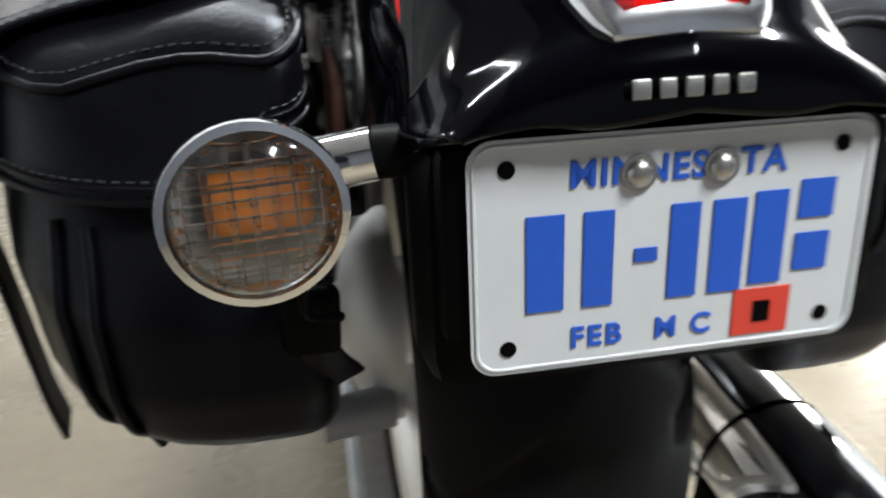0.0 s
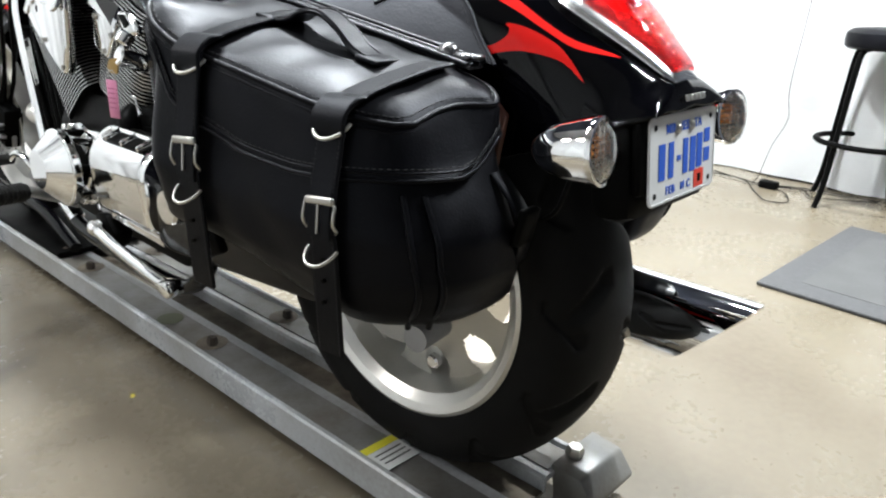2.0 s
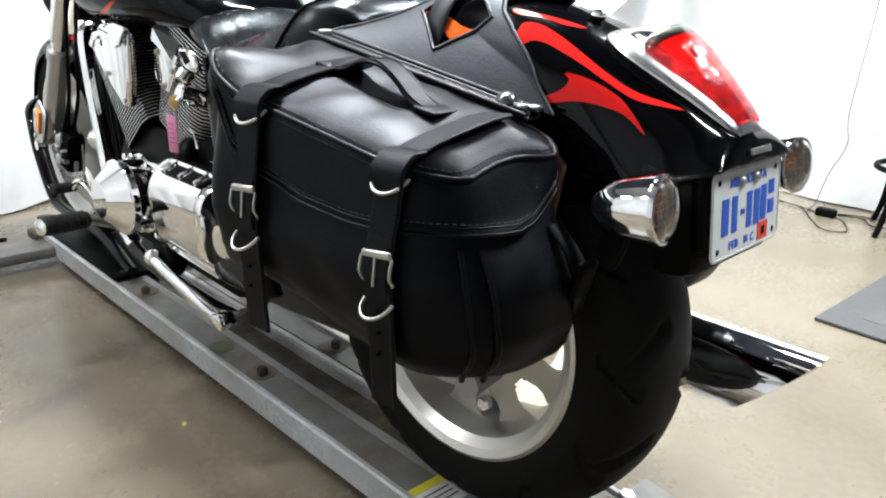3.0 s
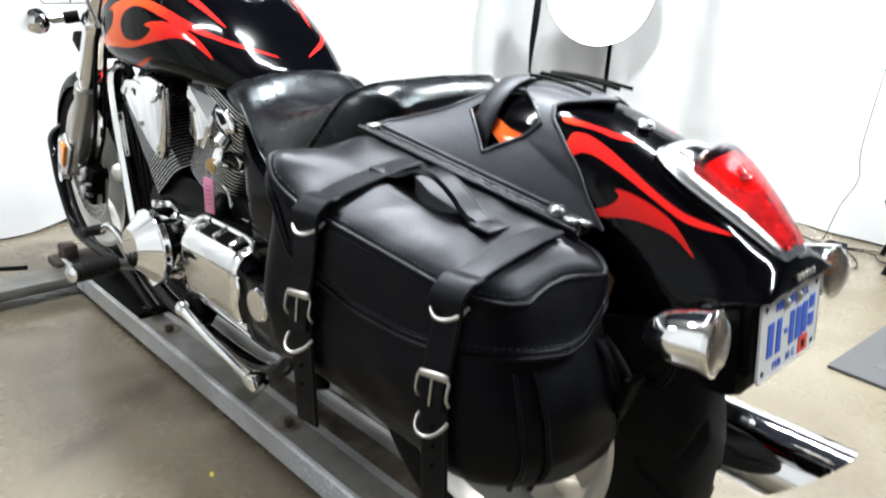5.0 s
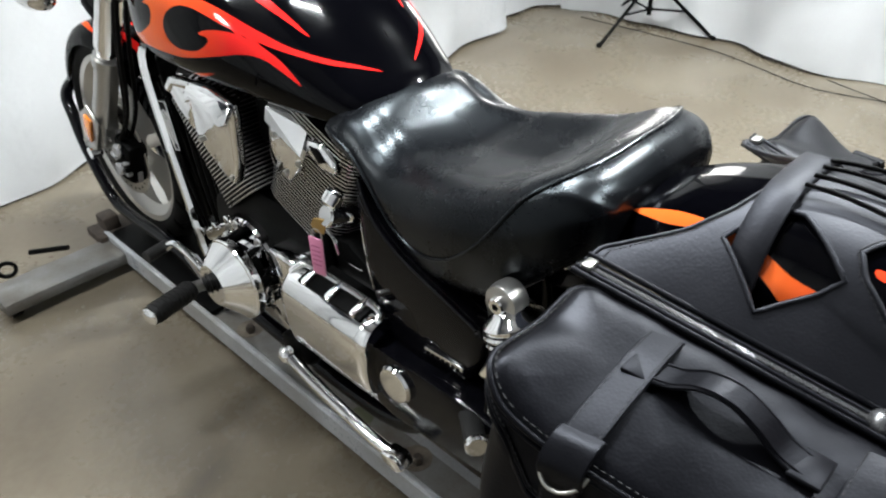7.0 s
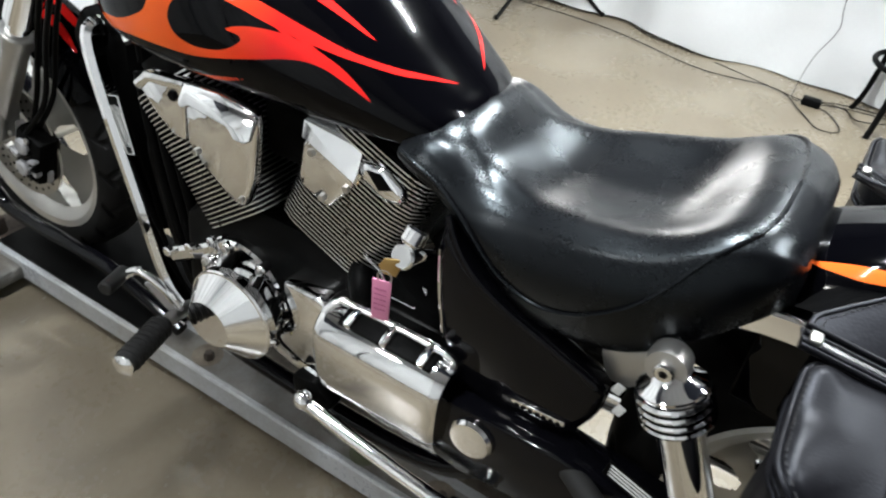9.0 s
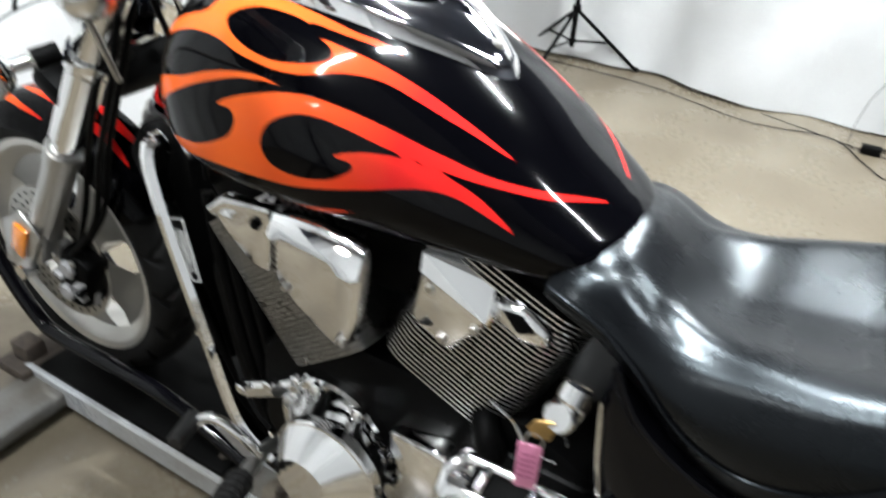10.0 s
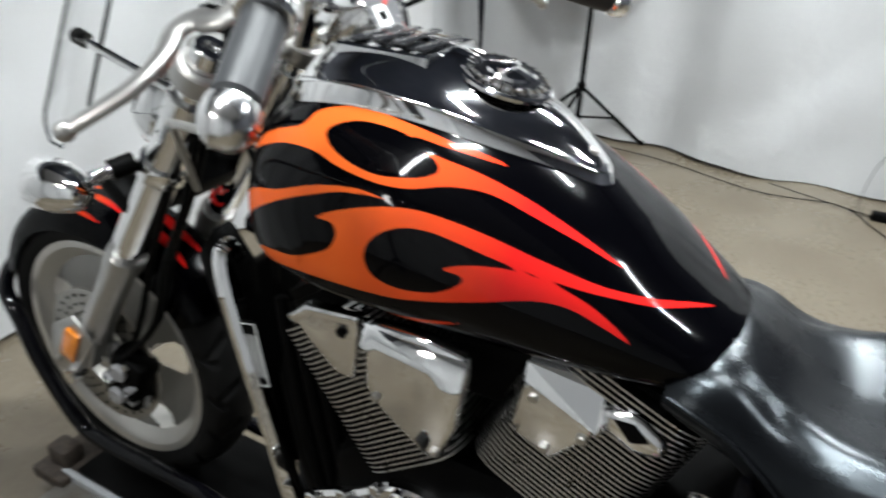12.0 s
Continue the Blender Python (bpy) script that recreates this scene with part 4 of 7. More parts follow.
for k in range(30):
    for r, ph in ((0.098, 0.0), (0.116, 0.5), (0.134, 0.0)):
        a = 2 * math.pi * (k + ph) / 30
        c = (-0.0735, FW[0] + r * math.sin(a), FW[1] + r * math.cos(a))
        lathe([(0.0038, 0), (0.0038, 0.001)], Matrix.Translation(c), 8, holes)
bpart("drilling", holes, SATIN, disc)
cal = bpart("brake_caliper", box((-0.085, 1.772, 0.398), (0.06, 0.085, 0.13), 0.018, Matrix.Rotation(radians(20), 4, "X")), SATIN, None, "dark cast brake caliper by the front wheel")
for dz in (-0.03, 0.03):
    bpart("piston_cap", rod((-0.112, 1.775 - dz * 0.3, 0.40 + dz), (-0.126, 1.775 - dz * 0.3, 0.40 + dz), 0.019, n=20, bevel=0.004), GREYCAST, cal)
    bpart("caliper_bolt", bolt((-0.115, 1.80, 0.40 + dz * 1.6), (-1, 0, 0), 0.007), STEEL, cal)
bpart("caliper_bolt", bolt((-0.117, 1.745, 0.45), (-1, 0, 0), 0.007), STEEL, cal)
bpart("caliper_bracket", prism([(1.825, 0.46), (1.80, 0.47), (1.735, 0.36), (1.745, 0.33), (1.79, 0.34), (1.835, 0.42)], -0.094, -0.080, 0.004), GREYCAST, cal)
crnd = random.Random(9)
for k in range(7):
    p = (-0.112 - crnd.uniform(0, 0.008), 1.735 + crnd.uniform(0, 0.07), 0.34 + crnd.uniform(0, 0.11))
    bpart("caliper_rib", box(p, (0.016, crnd.uniform(0.012, 0.03), crnd.uniform(0.008, 0.02)), 0.003, Matrix.Rotation(crnd.uniform(-0.8, 0.8), 4, "X")), GREYCAST if k % 2 else SATIN, cal)

# front fork, 33 degrees of rake
FK = Vector((0, 1.469 - 1.838, 1.03 - 0.471)).normalized()
foot = Vector((0, 1.858, 0.452))


def on_fork(x, d, back=0.0):
    return Vector((x, foot.y, foot.z)) + FK * d + Vector((0, -FK.z, FK.y)) * -back


for sx in (-1, 1):
    x = 0.105 * sx
    leg = bpart("fork_leg", rod(on_fork(x, -0.04), on_fork(x, 0.27), 0.030, 0.029, 28, bevel=0.006), CAST, None, "polished alloy fork slider")
    bpart("fork_tube", rod(on_fork(x, 0.26), on_fork(x, 0.74), 0.0235, n=28), CHROME, leg)
    bpart("upper_cover", rod(on_fork(x, 0.33), on_fork(x, 0.66), 0.031, n=32, bevel=0.003), CHROME, leg, "chrome upper fork cover")
    bpart("dust_seal", rod(on_fork(x, 0.262), on_fork(x, 0.30), 0.033, n=28, bevel=0.003), CAST, leg)
    bpart("axle_clamp", prism([(1.905, 0.39), (1.93, 0.42), (1.90, 0.49), (1.845, 0.52), (1.80, 0.50), (1.83, 0.42)], x - 0.026, x + 0.026, 0.008), CAST, leg)
    bpart("reflector_plate", prism([(1.93, 0.40), (1.90, 0.505), (1.835, 0.545), (1.79, 0.50), (1.86, 0.40)], x + 0.030 * sx, x + 0.036 * sx, 0.002), CAST, leg, "silver reflector bracket")
    refl = bpart("side_reflector", prism([(1.885, 0.452), (1.850, 0.518), (1.818, 0.506), (1.853, 0.436)], x + 0.036 * sx, x + 0.045 * sx, 0.002), AMBER, leg, "amber side reflector")
    bpart("clamp_bolt", bolt((x + 0.037 * sx, 1.905, 0.425), (sx, 0, 0), 0.007), STEEL, leg)
    bpart("axle_nut", rod((x + 0.02 * sx, FW[0], FW[1]), (x + 0.05 * sx, FW[0], FW[1]), 0.016, n=18), CHROME, leg)
    c = Vector((0.238 * sx, 1.625, 0.885))
    sigm = toward(c - Vector((0, 0.045, 0)), c + Vector((0, 0.04, 0)))
    fs = bpart("turn_signal", lathe([(0.002, -0.01), (0.018, -0.004), (0.030, 0.014), (0.0375, 0.045), (0.0395, 0.068), (0.0395, 0.075), (0.036, 0.077), (0.03, 0.07)], sigm, 36), CHROME, None, "chrome bullet turn signal")
    bpart("stem", rod(c - Vector((0.02 * sx, 0.01, 0)), c - Vector((0.075 * sx, 0.03, -0.01)), 0.0105, n=18), CHROME, fs)
    bpart("rubber_mount", rod(c - Vector((0.062 * sx, 0.025, -0.008)), c - Vector((0.095 * sx, 0.038, -0.014)), 0.0155, n=20), SATIN, fs)
    q = on_fork(x, 0.50)
    bpart("signal_clamp", lathe([(0.036, 0), (0.038, 0.004), (0.038, 0.026), (0.036, 0.03)], toward(q, on_fork(x, 0.56)), 30), CHROME, fs)
bpart("lower_yoke", box(on_fork(0, 0.42, 0.03), (0.27, 0.09, 0.04), 0.012, Matrix.Rotation(radians(33), 4, "X")), SATIN)
yoke_top = bpart("upper_yoke", box(on_fork(0, 0.70, 0.025), (0.17, 0.070, 0.028), 0.012, Matrix.Rotation(radians(33), 4, "X"), seg=3), CAST, None, "polished alloy upper yoke")
for sx in (-1, 1):
    clampm = toward(on_fork(0.105 * sx, 0.682), on_fork(0.105 * sx, 0.80))
    bpart("fork_clamp", lathe([(0.024, 0), (0.036, 0.001), (0.039, 0.004), (0.039, 0.030), (0.036, 0.034), (0.027, 0.035), (0.0255, 0.032)], clampm, 36), CAST, yoke_top, "", 25)
    bpart("fork_cap", lathe([(0.025, 0.030), (0.025, 0.062), (0.023, 0.065), (0.013, 0.065), (0.012, 0.058), (0.001, 0.058)], clampm, 30), CHROME, yoke_top, "chrome fork cap", 25)
bpart("steering_head", rod(on_fork(0, 0.38, 0.06), on_fork(0, 0.72, 0.06), 0.034, n=24), SATIN)

# front fender
ff = bmesh.new()
rings = []
for i in range(161):
    a = radians(-58 + 128 * i / 160)
    w = 0.082 - 0.012 * abs(i / 160 - 0.5) * 2
    r = 0.326
    ring = []
    for j in range(49):
        t = -1 + j / 24
        rr = r - 0.055 * abs(t) ** 3
        ring.append((w * math.sin(t * 1.35) / math.sin(1.35), FW[0] + rr * math.sin(a), FW[1] + rr * math.cos(a)))
    rings.append(ring)
loft(rings, closed=False, caps=False, bm=ff)
bmesh.ops.solidify(ff, geom=ff.faces, thickness=0.003)
ffen = bpart("front_fender", ff, PAINT, None, "gloss black front fender with orange flames")
fa = np.array([(math.degrees(math.atan2(v.co.y + 0.12 - FW[0], v.co.z + 0.08 - FW[1])), abs(v.co.x)) for v in ffen.data.vertices])
along, off = fa[:, 0] * 0.0057, fa[:, 1]
fd = np.full(len(fa), -1.0)
# licks as distance along the fender's top, forward of the axle, and out from its middle line
for outline in (drawn(0.14, 0.032, 0.07, 0.040, 0.01, 0.056, -0.06, 0.064, 0.01, 0.064, 0.08, 0.052),
                drawn(0.10, 0.0, 0.02, 0.010, -0.08, 0.018, -0.16, 0.008, -0.24, 0.024, -0.17, 0.028, -0.08, 0.032, 0.03, 0.022)):
    fd = np.maximum(fd, signed(along, off, outline))
at = ffen.data.attributes.new("lick", "FLOAT", "POINT")
at.data.foreach_set("value", np.clip(0.5 + 100 * fd, 0, 1).astype(np.float32))
hu = ffen.data.attributes.new("hue", "FLOAT", "POINT")
hu.data.foreach_set("value", np.clip((along + 0.05) / 0.12, 0, 1).astype(np.float32))

# handlebar
for sx, tip, root in ((-1, (-0.359, 1.165, 1.1155), (-0.2826, 1.1916, 1.1739)), (1, (0.50, 1.115, 1.096), (0.40, 1.19, 1.132))):
    tip, root = Vector(tip), Vector(root)
    d = (tip - root).normalized()
    bar = bpart("handlebar", tube([root, root - d * 0.06, Vector((0.19 * sx, 1.29, 1.192 if sx < 0 else 1.14)), Vector((0.10 * sx, 1.385, 1.15 if sx < 0 else 1.135)), Vector((0.0, 1.40, 1.13))], 0.0127, 16), CHROME, None, "chrome handlebar")
    gl = (tip - root).length
    gm = GREY_GRIP if sx < 0 else GRIPRUB
    g = bpart("grip", lathe([(0.016, 0), (0.022, 0.002), (0.0230, 0.01), (0.0222, 0.02), (0.0228, 0.06), (0.0228, gl - 0.004), (0.0195, gl)], toward(root, tip), 32), gm, bar, "grey rubber grip" if sx < 0 else "black rubber grip")
    bpart("bar_end", lathe([(0.0195, 0), (0.0245, 0.004), (0.0265, 0.015), (0.0245, 0.029), (0.017, 0.040), (0.008, 0.045), (0.001, 0.046)], toward(tip, tip + d), 32), SOFTCHROME, bar, "domed chrome bar end")
    bpart("switch_housing", lathe([(0.014, -0.028), (0.021, -0.024), (0.0255, -0.010), (0.027, 0.010), (0.0265, 0.030), (0.0275, 0.034), (0.0305, 0.038), (0.031, 0.047), (0.0285, 0.052), (0.0225, 0.053)], toward(root - d * 0.044, root), 36), SOFTCHROME, bar, "round chrome switch housing with a flared collar", 25)
    if sx < 0:
        way = [(-0.268, 1.208, 1.186), (-0.295, 1.238, 1.165), (-0.299, 1.263, 1.162), (-0.314, 1.276, 1.151), (-0.335, 1.270, 1.135), (-0.361, 1.275, 1.116), (-0.383, 1.291, 1.099), (-0.400, 1.306, 1.086), (-0.414, 1.319, 1.075)]
        flat_way = (-0.6, 0, 0.8)
    else:
        piv = root - d * 0.03 + Vector((0, 0.042, -0.012))
        levtip = tip + Vector((-0.018, 0.115, -0.018))
        way = [piv, piv.lerp(levtip, 0.3) + Vector((0, 0.006, 0)), piv.lerp(levtip, 0.7), levtip]
        flat_way = (0.1, 0, 1)
        bpart("lever_bracket", box((root - d * 0.03 + piv) / 2, (0.045, 0.085, 0.03), 0.013), CHROME, bar)
        res = root - d * 0.055 + Vector((0, 0.02, 0.03))
        bpart("fluid_reservoir", lathe([(0.02, 0), (0.023, 0.003), (0.023, 0.03), (0.025, 0.031), (0.025, 0.036), (0.018, 0.039)], toward(res, res + Vector((0.05, -0.15, 1))), 28), CHROME, bar, "round chrome reservoir")
    bpart("lever", sweep(smooth_path(way, 8), lambda f: circle(0.0135 - 0.0055 * max(0.0, f - 0.35) / 0.65, 18, 0.0062), up=flat_way), CAST, bar, "polished alloy lever")
    bpart("lever_ball", sphere(way[-1], 0.0098, n=16), CAST, bar)
    bpart("cable", tube([root + Vector((0, 0.02, -0.01)), root + Vector((-0.10 * sx, 0.14, -0.02)), Vector((0.10 * sx, 1.43, 1.02)), Vector((0.06 * sx, 1.42, 0.86)), Vector((0.07 * sx, 1.40, 0.72))], 0.0045, 8), SATIN, bar)
stem = bpart("mirror_stem", rod((-0.279, 1.247, 1.176), (-0.284, 1.242, 1.36), 0.0125, n=24), CHROME, None, "chrome mirror stem")
bpart("stem_nut", rod((-0.2785, 1.2475, 1.164), (-0.279, 1.247, 1.177), 0.0155, n=6, bevel=0.002), SATIN, stem)
bpart("clutch_hose", tube([(-0.262, 1.222, 1.168), (-0.276, 1.236, 1.146), (-0.310, 1.222, 1.118), (-0.336, 1.210, 1.092), (-0.330, 1.230, 1.070), (-0.275, 1.34, 1.04), (-0.19, 1.44, 0.99), (-0.135, 1.475, 0.88)], 0.0048, 10), STEEL, None, "braided steel hose")
for sx in (-1, 1):
    bpart("riser", rod((0.05 * sx, 1.43, 1.055), (0.05 * sx, 1.397, 1.14), 0.02, n=24, bevel=0.004), CHROME)

# speedometer
sp = Vector((0.063, 1.303, 1.124))
sm = toward(sp + Vector((0, 0.05, -0.035)), sp + Vector((0.012, -0.06, 0.026)))
gauge = bpart("speedometer", lathe([(0.02, -0.035), (0.040, -0.025), (0.050, 0.0), (0.054, 0.03), (0.056, 0.06), (0.053, 0.068), (0.049, 0.066), (0.047, 0.06)], sm, 44), CHROME, None, "round chrome speedometer")
bpart("dial", lathe([(0.047, 0.058), (0.047, 0.061)], sm, 40), DIALGREY, gauge, "dark grey dial")
flat = sm.to_3x3().to_4x4()
bpart("display", box(sm @ Vector((0.0615, -0.008, -0.010)), (0.0008, 0.036, 0.030), 0, flat), WHITE, gauge, "white display panel")
bpart("display_window", box(sm @ Vector((0.0622, -0.008, -0.010)), (0.0008, 0.018, 0.012), 0, flat), SATIN, gauge)
for k in range(16):
    a = math.pi * (0.15 + 1.7 * k / 15)
    bpart("dial_tick", box(sm @ Vector((0.0614, 0.039 * math.cos(a), 0.039 * math.sin(a))), (0.0008, 0.006, 0.0013), 0, flat @ Matrix.Rotation(a, 4, "X")), CAST, gauge)
bpart("dial_needle", box(sm @ Vector((0.0632, 0.018, 0.012)), (0.002, 0.03, 0.004), 0, sm.to_3x3().to_4x4() @ Matrix.Rotation(radians(35), 4, "X")), RED, gauge)

# windscreen
def gridw_at(u, v):
    """A point of the screen: u up it, v across."""
    hw = 0.243 * (1 - 0.10 * u) * (0.84 + 0.16 * math.sqrt(min(1, u / 0.12))) * (1 if u < 0.82 else math.sqrt(max(0.02, 1 - ((u - 0.82) / 0.2) ** 2)))
    return (hw * v, 1.755 - 0.27 * u - 0.10 * v * v, 0.925 + 0.50 * u)


ws, gridw = bmesh.new(), []
for i in range(25):
    gridw.append([ws.verts.new(gridw_at(i / 24, -1 + j / 12)) for j in range(25)])
for a, b in zip(gridw, gridw[1:]):
    for j in range(24):
        ws.faces.new((a[j], a[j + 1], b[j + 1], b[j]))
bmesh.ops.solidify(ws, geom=ws.faces, thickness=0.003)
screen = bpart("windscreen", ws, ACRYLIC, None, "clear acrylic windscreen")
screen.visible_shadow = False
rim = [gridw_at(i / 30, -1) for i in range(31)] + [gridw_at(1, -1 + j / 10) for j in range(1, 21)] + [gridw_at(1 - i / 30, 1) for i in range(1, 31)] + [gridw_at(0, 1 - j / 10) for j in range(1, 20)]
bpart("screen_edge", sweep(rim, circle(0.0022, 6), loop=True, up=(0.3, 1, 0.2)), PANE_EDGE, screen)
for sx in (-1, 1):
    bpart("mount_strip", sweep([(0.12 * sx, 1.74 - 0.27 * u - 0.028, 0.93 + 0.5 * u) for u in (0.0, 0.2, 0.4, 0.6)], strip(0.007, 0.004), up=(0, 1, 0)), SATIN, screen, "black mounting strip")
    bpart("mount_arm", rod((0.12 * sx, 1.70, 1.06), (0.11 * sx, 1.50, 1.0), 0.007, n=12), CHROME, screen)
    bpart("mount_knob", rod((0.12 * sx, 1.695, 1.06), (0.12 * sx, 1.675, 1.055), 0.012, n=16), SATIN, screen)
# headlamp shell ahead of the yokes
bpart("headlamp", lathe([(0.02, 0), (0.06, 0.02), (0.085, 0.07), (0.09, 0.11), (0.086, 0.12), (0.03, 0.135), (0.001, 0.137)], toward((0, 1.53, 0.96), (0, 1.70, 0.935)), 40), CHROME, None, "chrome headlamp shell")

# ---- engine ----
bpart("crankcase", prism([(1.27, 0.33), (1.22, 0.27), (0.70, 0.26), (0.60, 0.34), (0.62, 0.50), (0.80, 0.585), (1.16, 0.585), (1.26, 0.50)], -0.135, 0.135, 0.02), SATIN, None, "black engine crankcase")


def fin_ring(c, ax, s, a, b, grow=0.0, n=44):
    """A rounded rectangle round a cylinder's axis."""
    p = Vector(c) + Vector(ax) * s
    side = Vector((0, ax[2], -ax[1]))
    out = []
    for i in range(n):
        t = 2 * math.pi * i / n
        u, v = math.cos(t), math.sin(t)
        k = (abs(u) ** 6 + abs(v) ** 6) ** (-1 / 6)
        out.append(p + Vector((1, 0, 0)) * ((a + grow) * u * k) + side * ((b + grow) * v * k))
    return out


def cylinder(c, ax, s0, s1, count, deep=0.109, wide=0.149):
    inner, mid = deep - 0.021, deep - 0.003
    core = bpart("cylinder", loft([fin_ring(c, ax, s0 - 0.03, wide - 0.024, inner), fin_ring(c, ax, s1 + 0.03, wide - 0.024, inner)]), SATIN, None, "finned black engine cylinder with bright fin edges")
    for k in range(count):
        s = s0 + (s1 - s0) * k / (count - 1)
        rings = [fin_ring(c, ax, s + o, a, b) for o, a, b in ((-0.0015, wide - 0.024, inner), (-0.0015, wide - 0.002, mid), (-0.0012, wide, deep), (0.0012, wide, deep), (0.0015, wide - 0.002, mid), (0.0015, wide - 0.024, inner))]
        fin = bpart("fin", loft(rings, caps=False), SATIN, core)
        fin.data.materials.append(FIN)
        for i, face in enumerate(fin.data.polygons):
            face.material_index = 1 if i // 44 == 2 else 0
    return core


FIN = mat("fin_metal", (0.72, 0.72, 0.72), 0.30, 0.95, second=(0.55, 0.55, 0.55), scale=20)
cylinder((0, 0.904, 0.655), (0, -0.39, 0.921), -0.085, 0.150, 30, 0.109, 0.138)
cylinder((0, 1.192, 0.652), (0, 0.60, 0.80), -0.125, 0.118, 31, 0.096)
bpart("cylinder_head", loft([fin_ring((0, 0.902, 0.655), (0, -0.39, 0.921), s, 0.12, 0.09) for s in (0.08, 0.16)]), SATIN)
bpart("cylinder_head", loft([fin_ring((0, 1.192, 0.652), (0, 0.60, 0.80), s, 0.12, 0.075) for s in (0.12, 0.165)]), SATIN)
bpart("intake_cover", box((0, 1.02, 0.74), (0.20, 0.14, 0.14), 0.02), SATIN, None, "black airbox between the cylinders")
for sx in (-1, 1):
    X = lambda a: a * sx
    c1 = bpart("cylinder_cover", prism([(1.158, 0.800), (1.085, 0.806), (1.020, 0.798), (1.018, 0.765), (1.030, 0.68), (1.052, 0.622), (1.075, 0.625), (1.135, 0.665), (1.166, 0.70)], X(-0.160), X(-0.186), 0.010, seg=3), CHROME, None, "polished chrome cover on the front cylinder")
    for y, z in ((1.145, 0.69), (1.055, 0.64), (1.03, 0.775)):
        bpart("cover_screw", bolt((X(-0.186), y, z), (-sx, 0, 0), 0.006), STEEL, c1)
    bpart("cover_lip", prism([(1.160, 0.806), (1.160, 0.774), (1.150, 0.768), (1.138, 0.776), (1.06, 0.770), (1.042, 0.758), (1.028, 0.757), (1.014, 0.764), (1.016, 0.800)], X(-0.1845), X(-0.1935), 0.004, m=Matrix.Translation((X(-0.204), 0, 0.765)) @ Matrix.Rotation(radians(32 * sx), 4, "Y") @ Matrix.Translation((X(0.1935), 0, -0.765))), CHROME, c1, "raised chrome lip")
    c3 = bpart("head_cover", prism([(1.296, 0.744), (1.272, 0.764), (1.192, 0.774), (1.188, 0.766), (1.198, 0.676), (1.226, 0.676), (1.266, 0.708)], X(-0.140), X(-0.160), 0.006, seg=3), CHROME, None, "small chrome cover at the front head")
    bpart("cover_lip", prism([(1.306, 0.744), (1.272, 0.774), (1.186, 0.784), (1.188, 0.764), (1.266, 0.756), (1.290, 0.734)], X(-0.128), X(-0.163), 0.005), CHROME, c3)
    bpart("cover_screw", bolt((X(-0.160), 1.212, 0.752), (-sx, 0, 0), 0.009), SATIN, c3)
    c2 = bpart("head_cover", prism([(0.962, 0.762), (0.952, 0.780), (0.870, 0.742), (0.872, 0.722), (0.916, 0.668), (0.966, 0.688), (0.972, 0.705)], X(-0.130), X(-0.152), 0.006, seg=3), CHROME, None, "polished chrome cover on the rear cylinder")
    bpart("cover_band", loft([[(X(-0.156), 0.960, 0.774), (X(-0.156), 0.862, 0.732), (X(-0.150), 0.858, 0.748), (X(-0.130), 0.866, 0.772), (X(-0.130), 0.950, 0.808), (X(-0.148), 0.960, 0.796)],
                              [(X(-0.159), 0.956, 0.777), (X(-0.159), 0.866, 0.738), (X(-0.154), 0.862, 0.753), (X(-0.135), 0.869, 0.778), (X(-0.135), 0.948, 0.814), (X(-0.153), 0.957, 0.800)]]), CHROME, c2, "faceted chrome band")
    for y, z in ((0.882, 0.718), (0.946, 0.752), (0.926, 0.684)):
        bpart("cover_screw", bolt((X(-0.152), y, z), (-sx, 0, 0), 0.0065), STEEL, c2)
    cap2 = bpart("head_cap", prism([(0.868, 0.768), (0.826, 0.772), (0.790, 0.748), (0.788, 0.722), (0.826, 0.716), (0.866, 0.736)], X(-0.096), X(-0.148), 0.012, seg=3), CHROME, c2)
    bpart("cap_recess", prism([(0.852, 0.760), (0.828, 0.762), (0.808, 0.744), (0.830, 0.735)], X(-0.147), X(-0.1495), 0.001), SATIN, cap2)

# primary side covers on the left
def dial(x, y, z, r, n=56):
    """A circle across the bike's side."""
    return [(x, y + r * math.cos(2 * math.pi * i / n), z + r * math.sin(2 * math.pi * i / n)) for i in range(n)]


cone = bpart("alternator_cover", loft([dial(-0.205, 1.062, 0.423, 0.070), dial(-0.205, 1.062, 0.423, 0.084), dial(-0.208, 1.062, 0.423, 0.087), dial(-0.222, 1.062, 0.423, 0.087), dial(-0.225, 1.063, 0.423, 0.085), dial(-0.2255, 1.063, 0.423, 0.082), dial(-0.259, 1.074, 0.423, 0.047), dial(-0.262, 1.075, 0.423, 0.044), dial(-0.262, 1.075, 0.423, 0.001)]), CHROME, None, "chrome cone-shaped alternator cover", 25)
flange = bpart("cover_flange", loft([dial(-0.118, 1.105, 0.412, 0.098), dial(-0.150, 1.104, 0.412, 0.098), dial(-0.156, 1.104, 0.412, 0.095), dial(-0.157, 1.103, 0.412, 0.084), dial(-0.146, 1.103, 0.412, 0.080), dial(-0.146, 1.10, 0.412, 0.06)]), CHROME, cone, "", 25)
bpart("cover_neck", loft([dial(-0.140, 1.096, 0.414, 0.066), dial(-0.170, 1.082, 0.419, 0.066), dial(-0.207, 1.062, 0.423, 0.072)]), CHROME, cone)
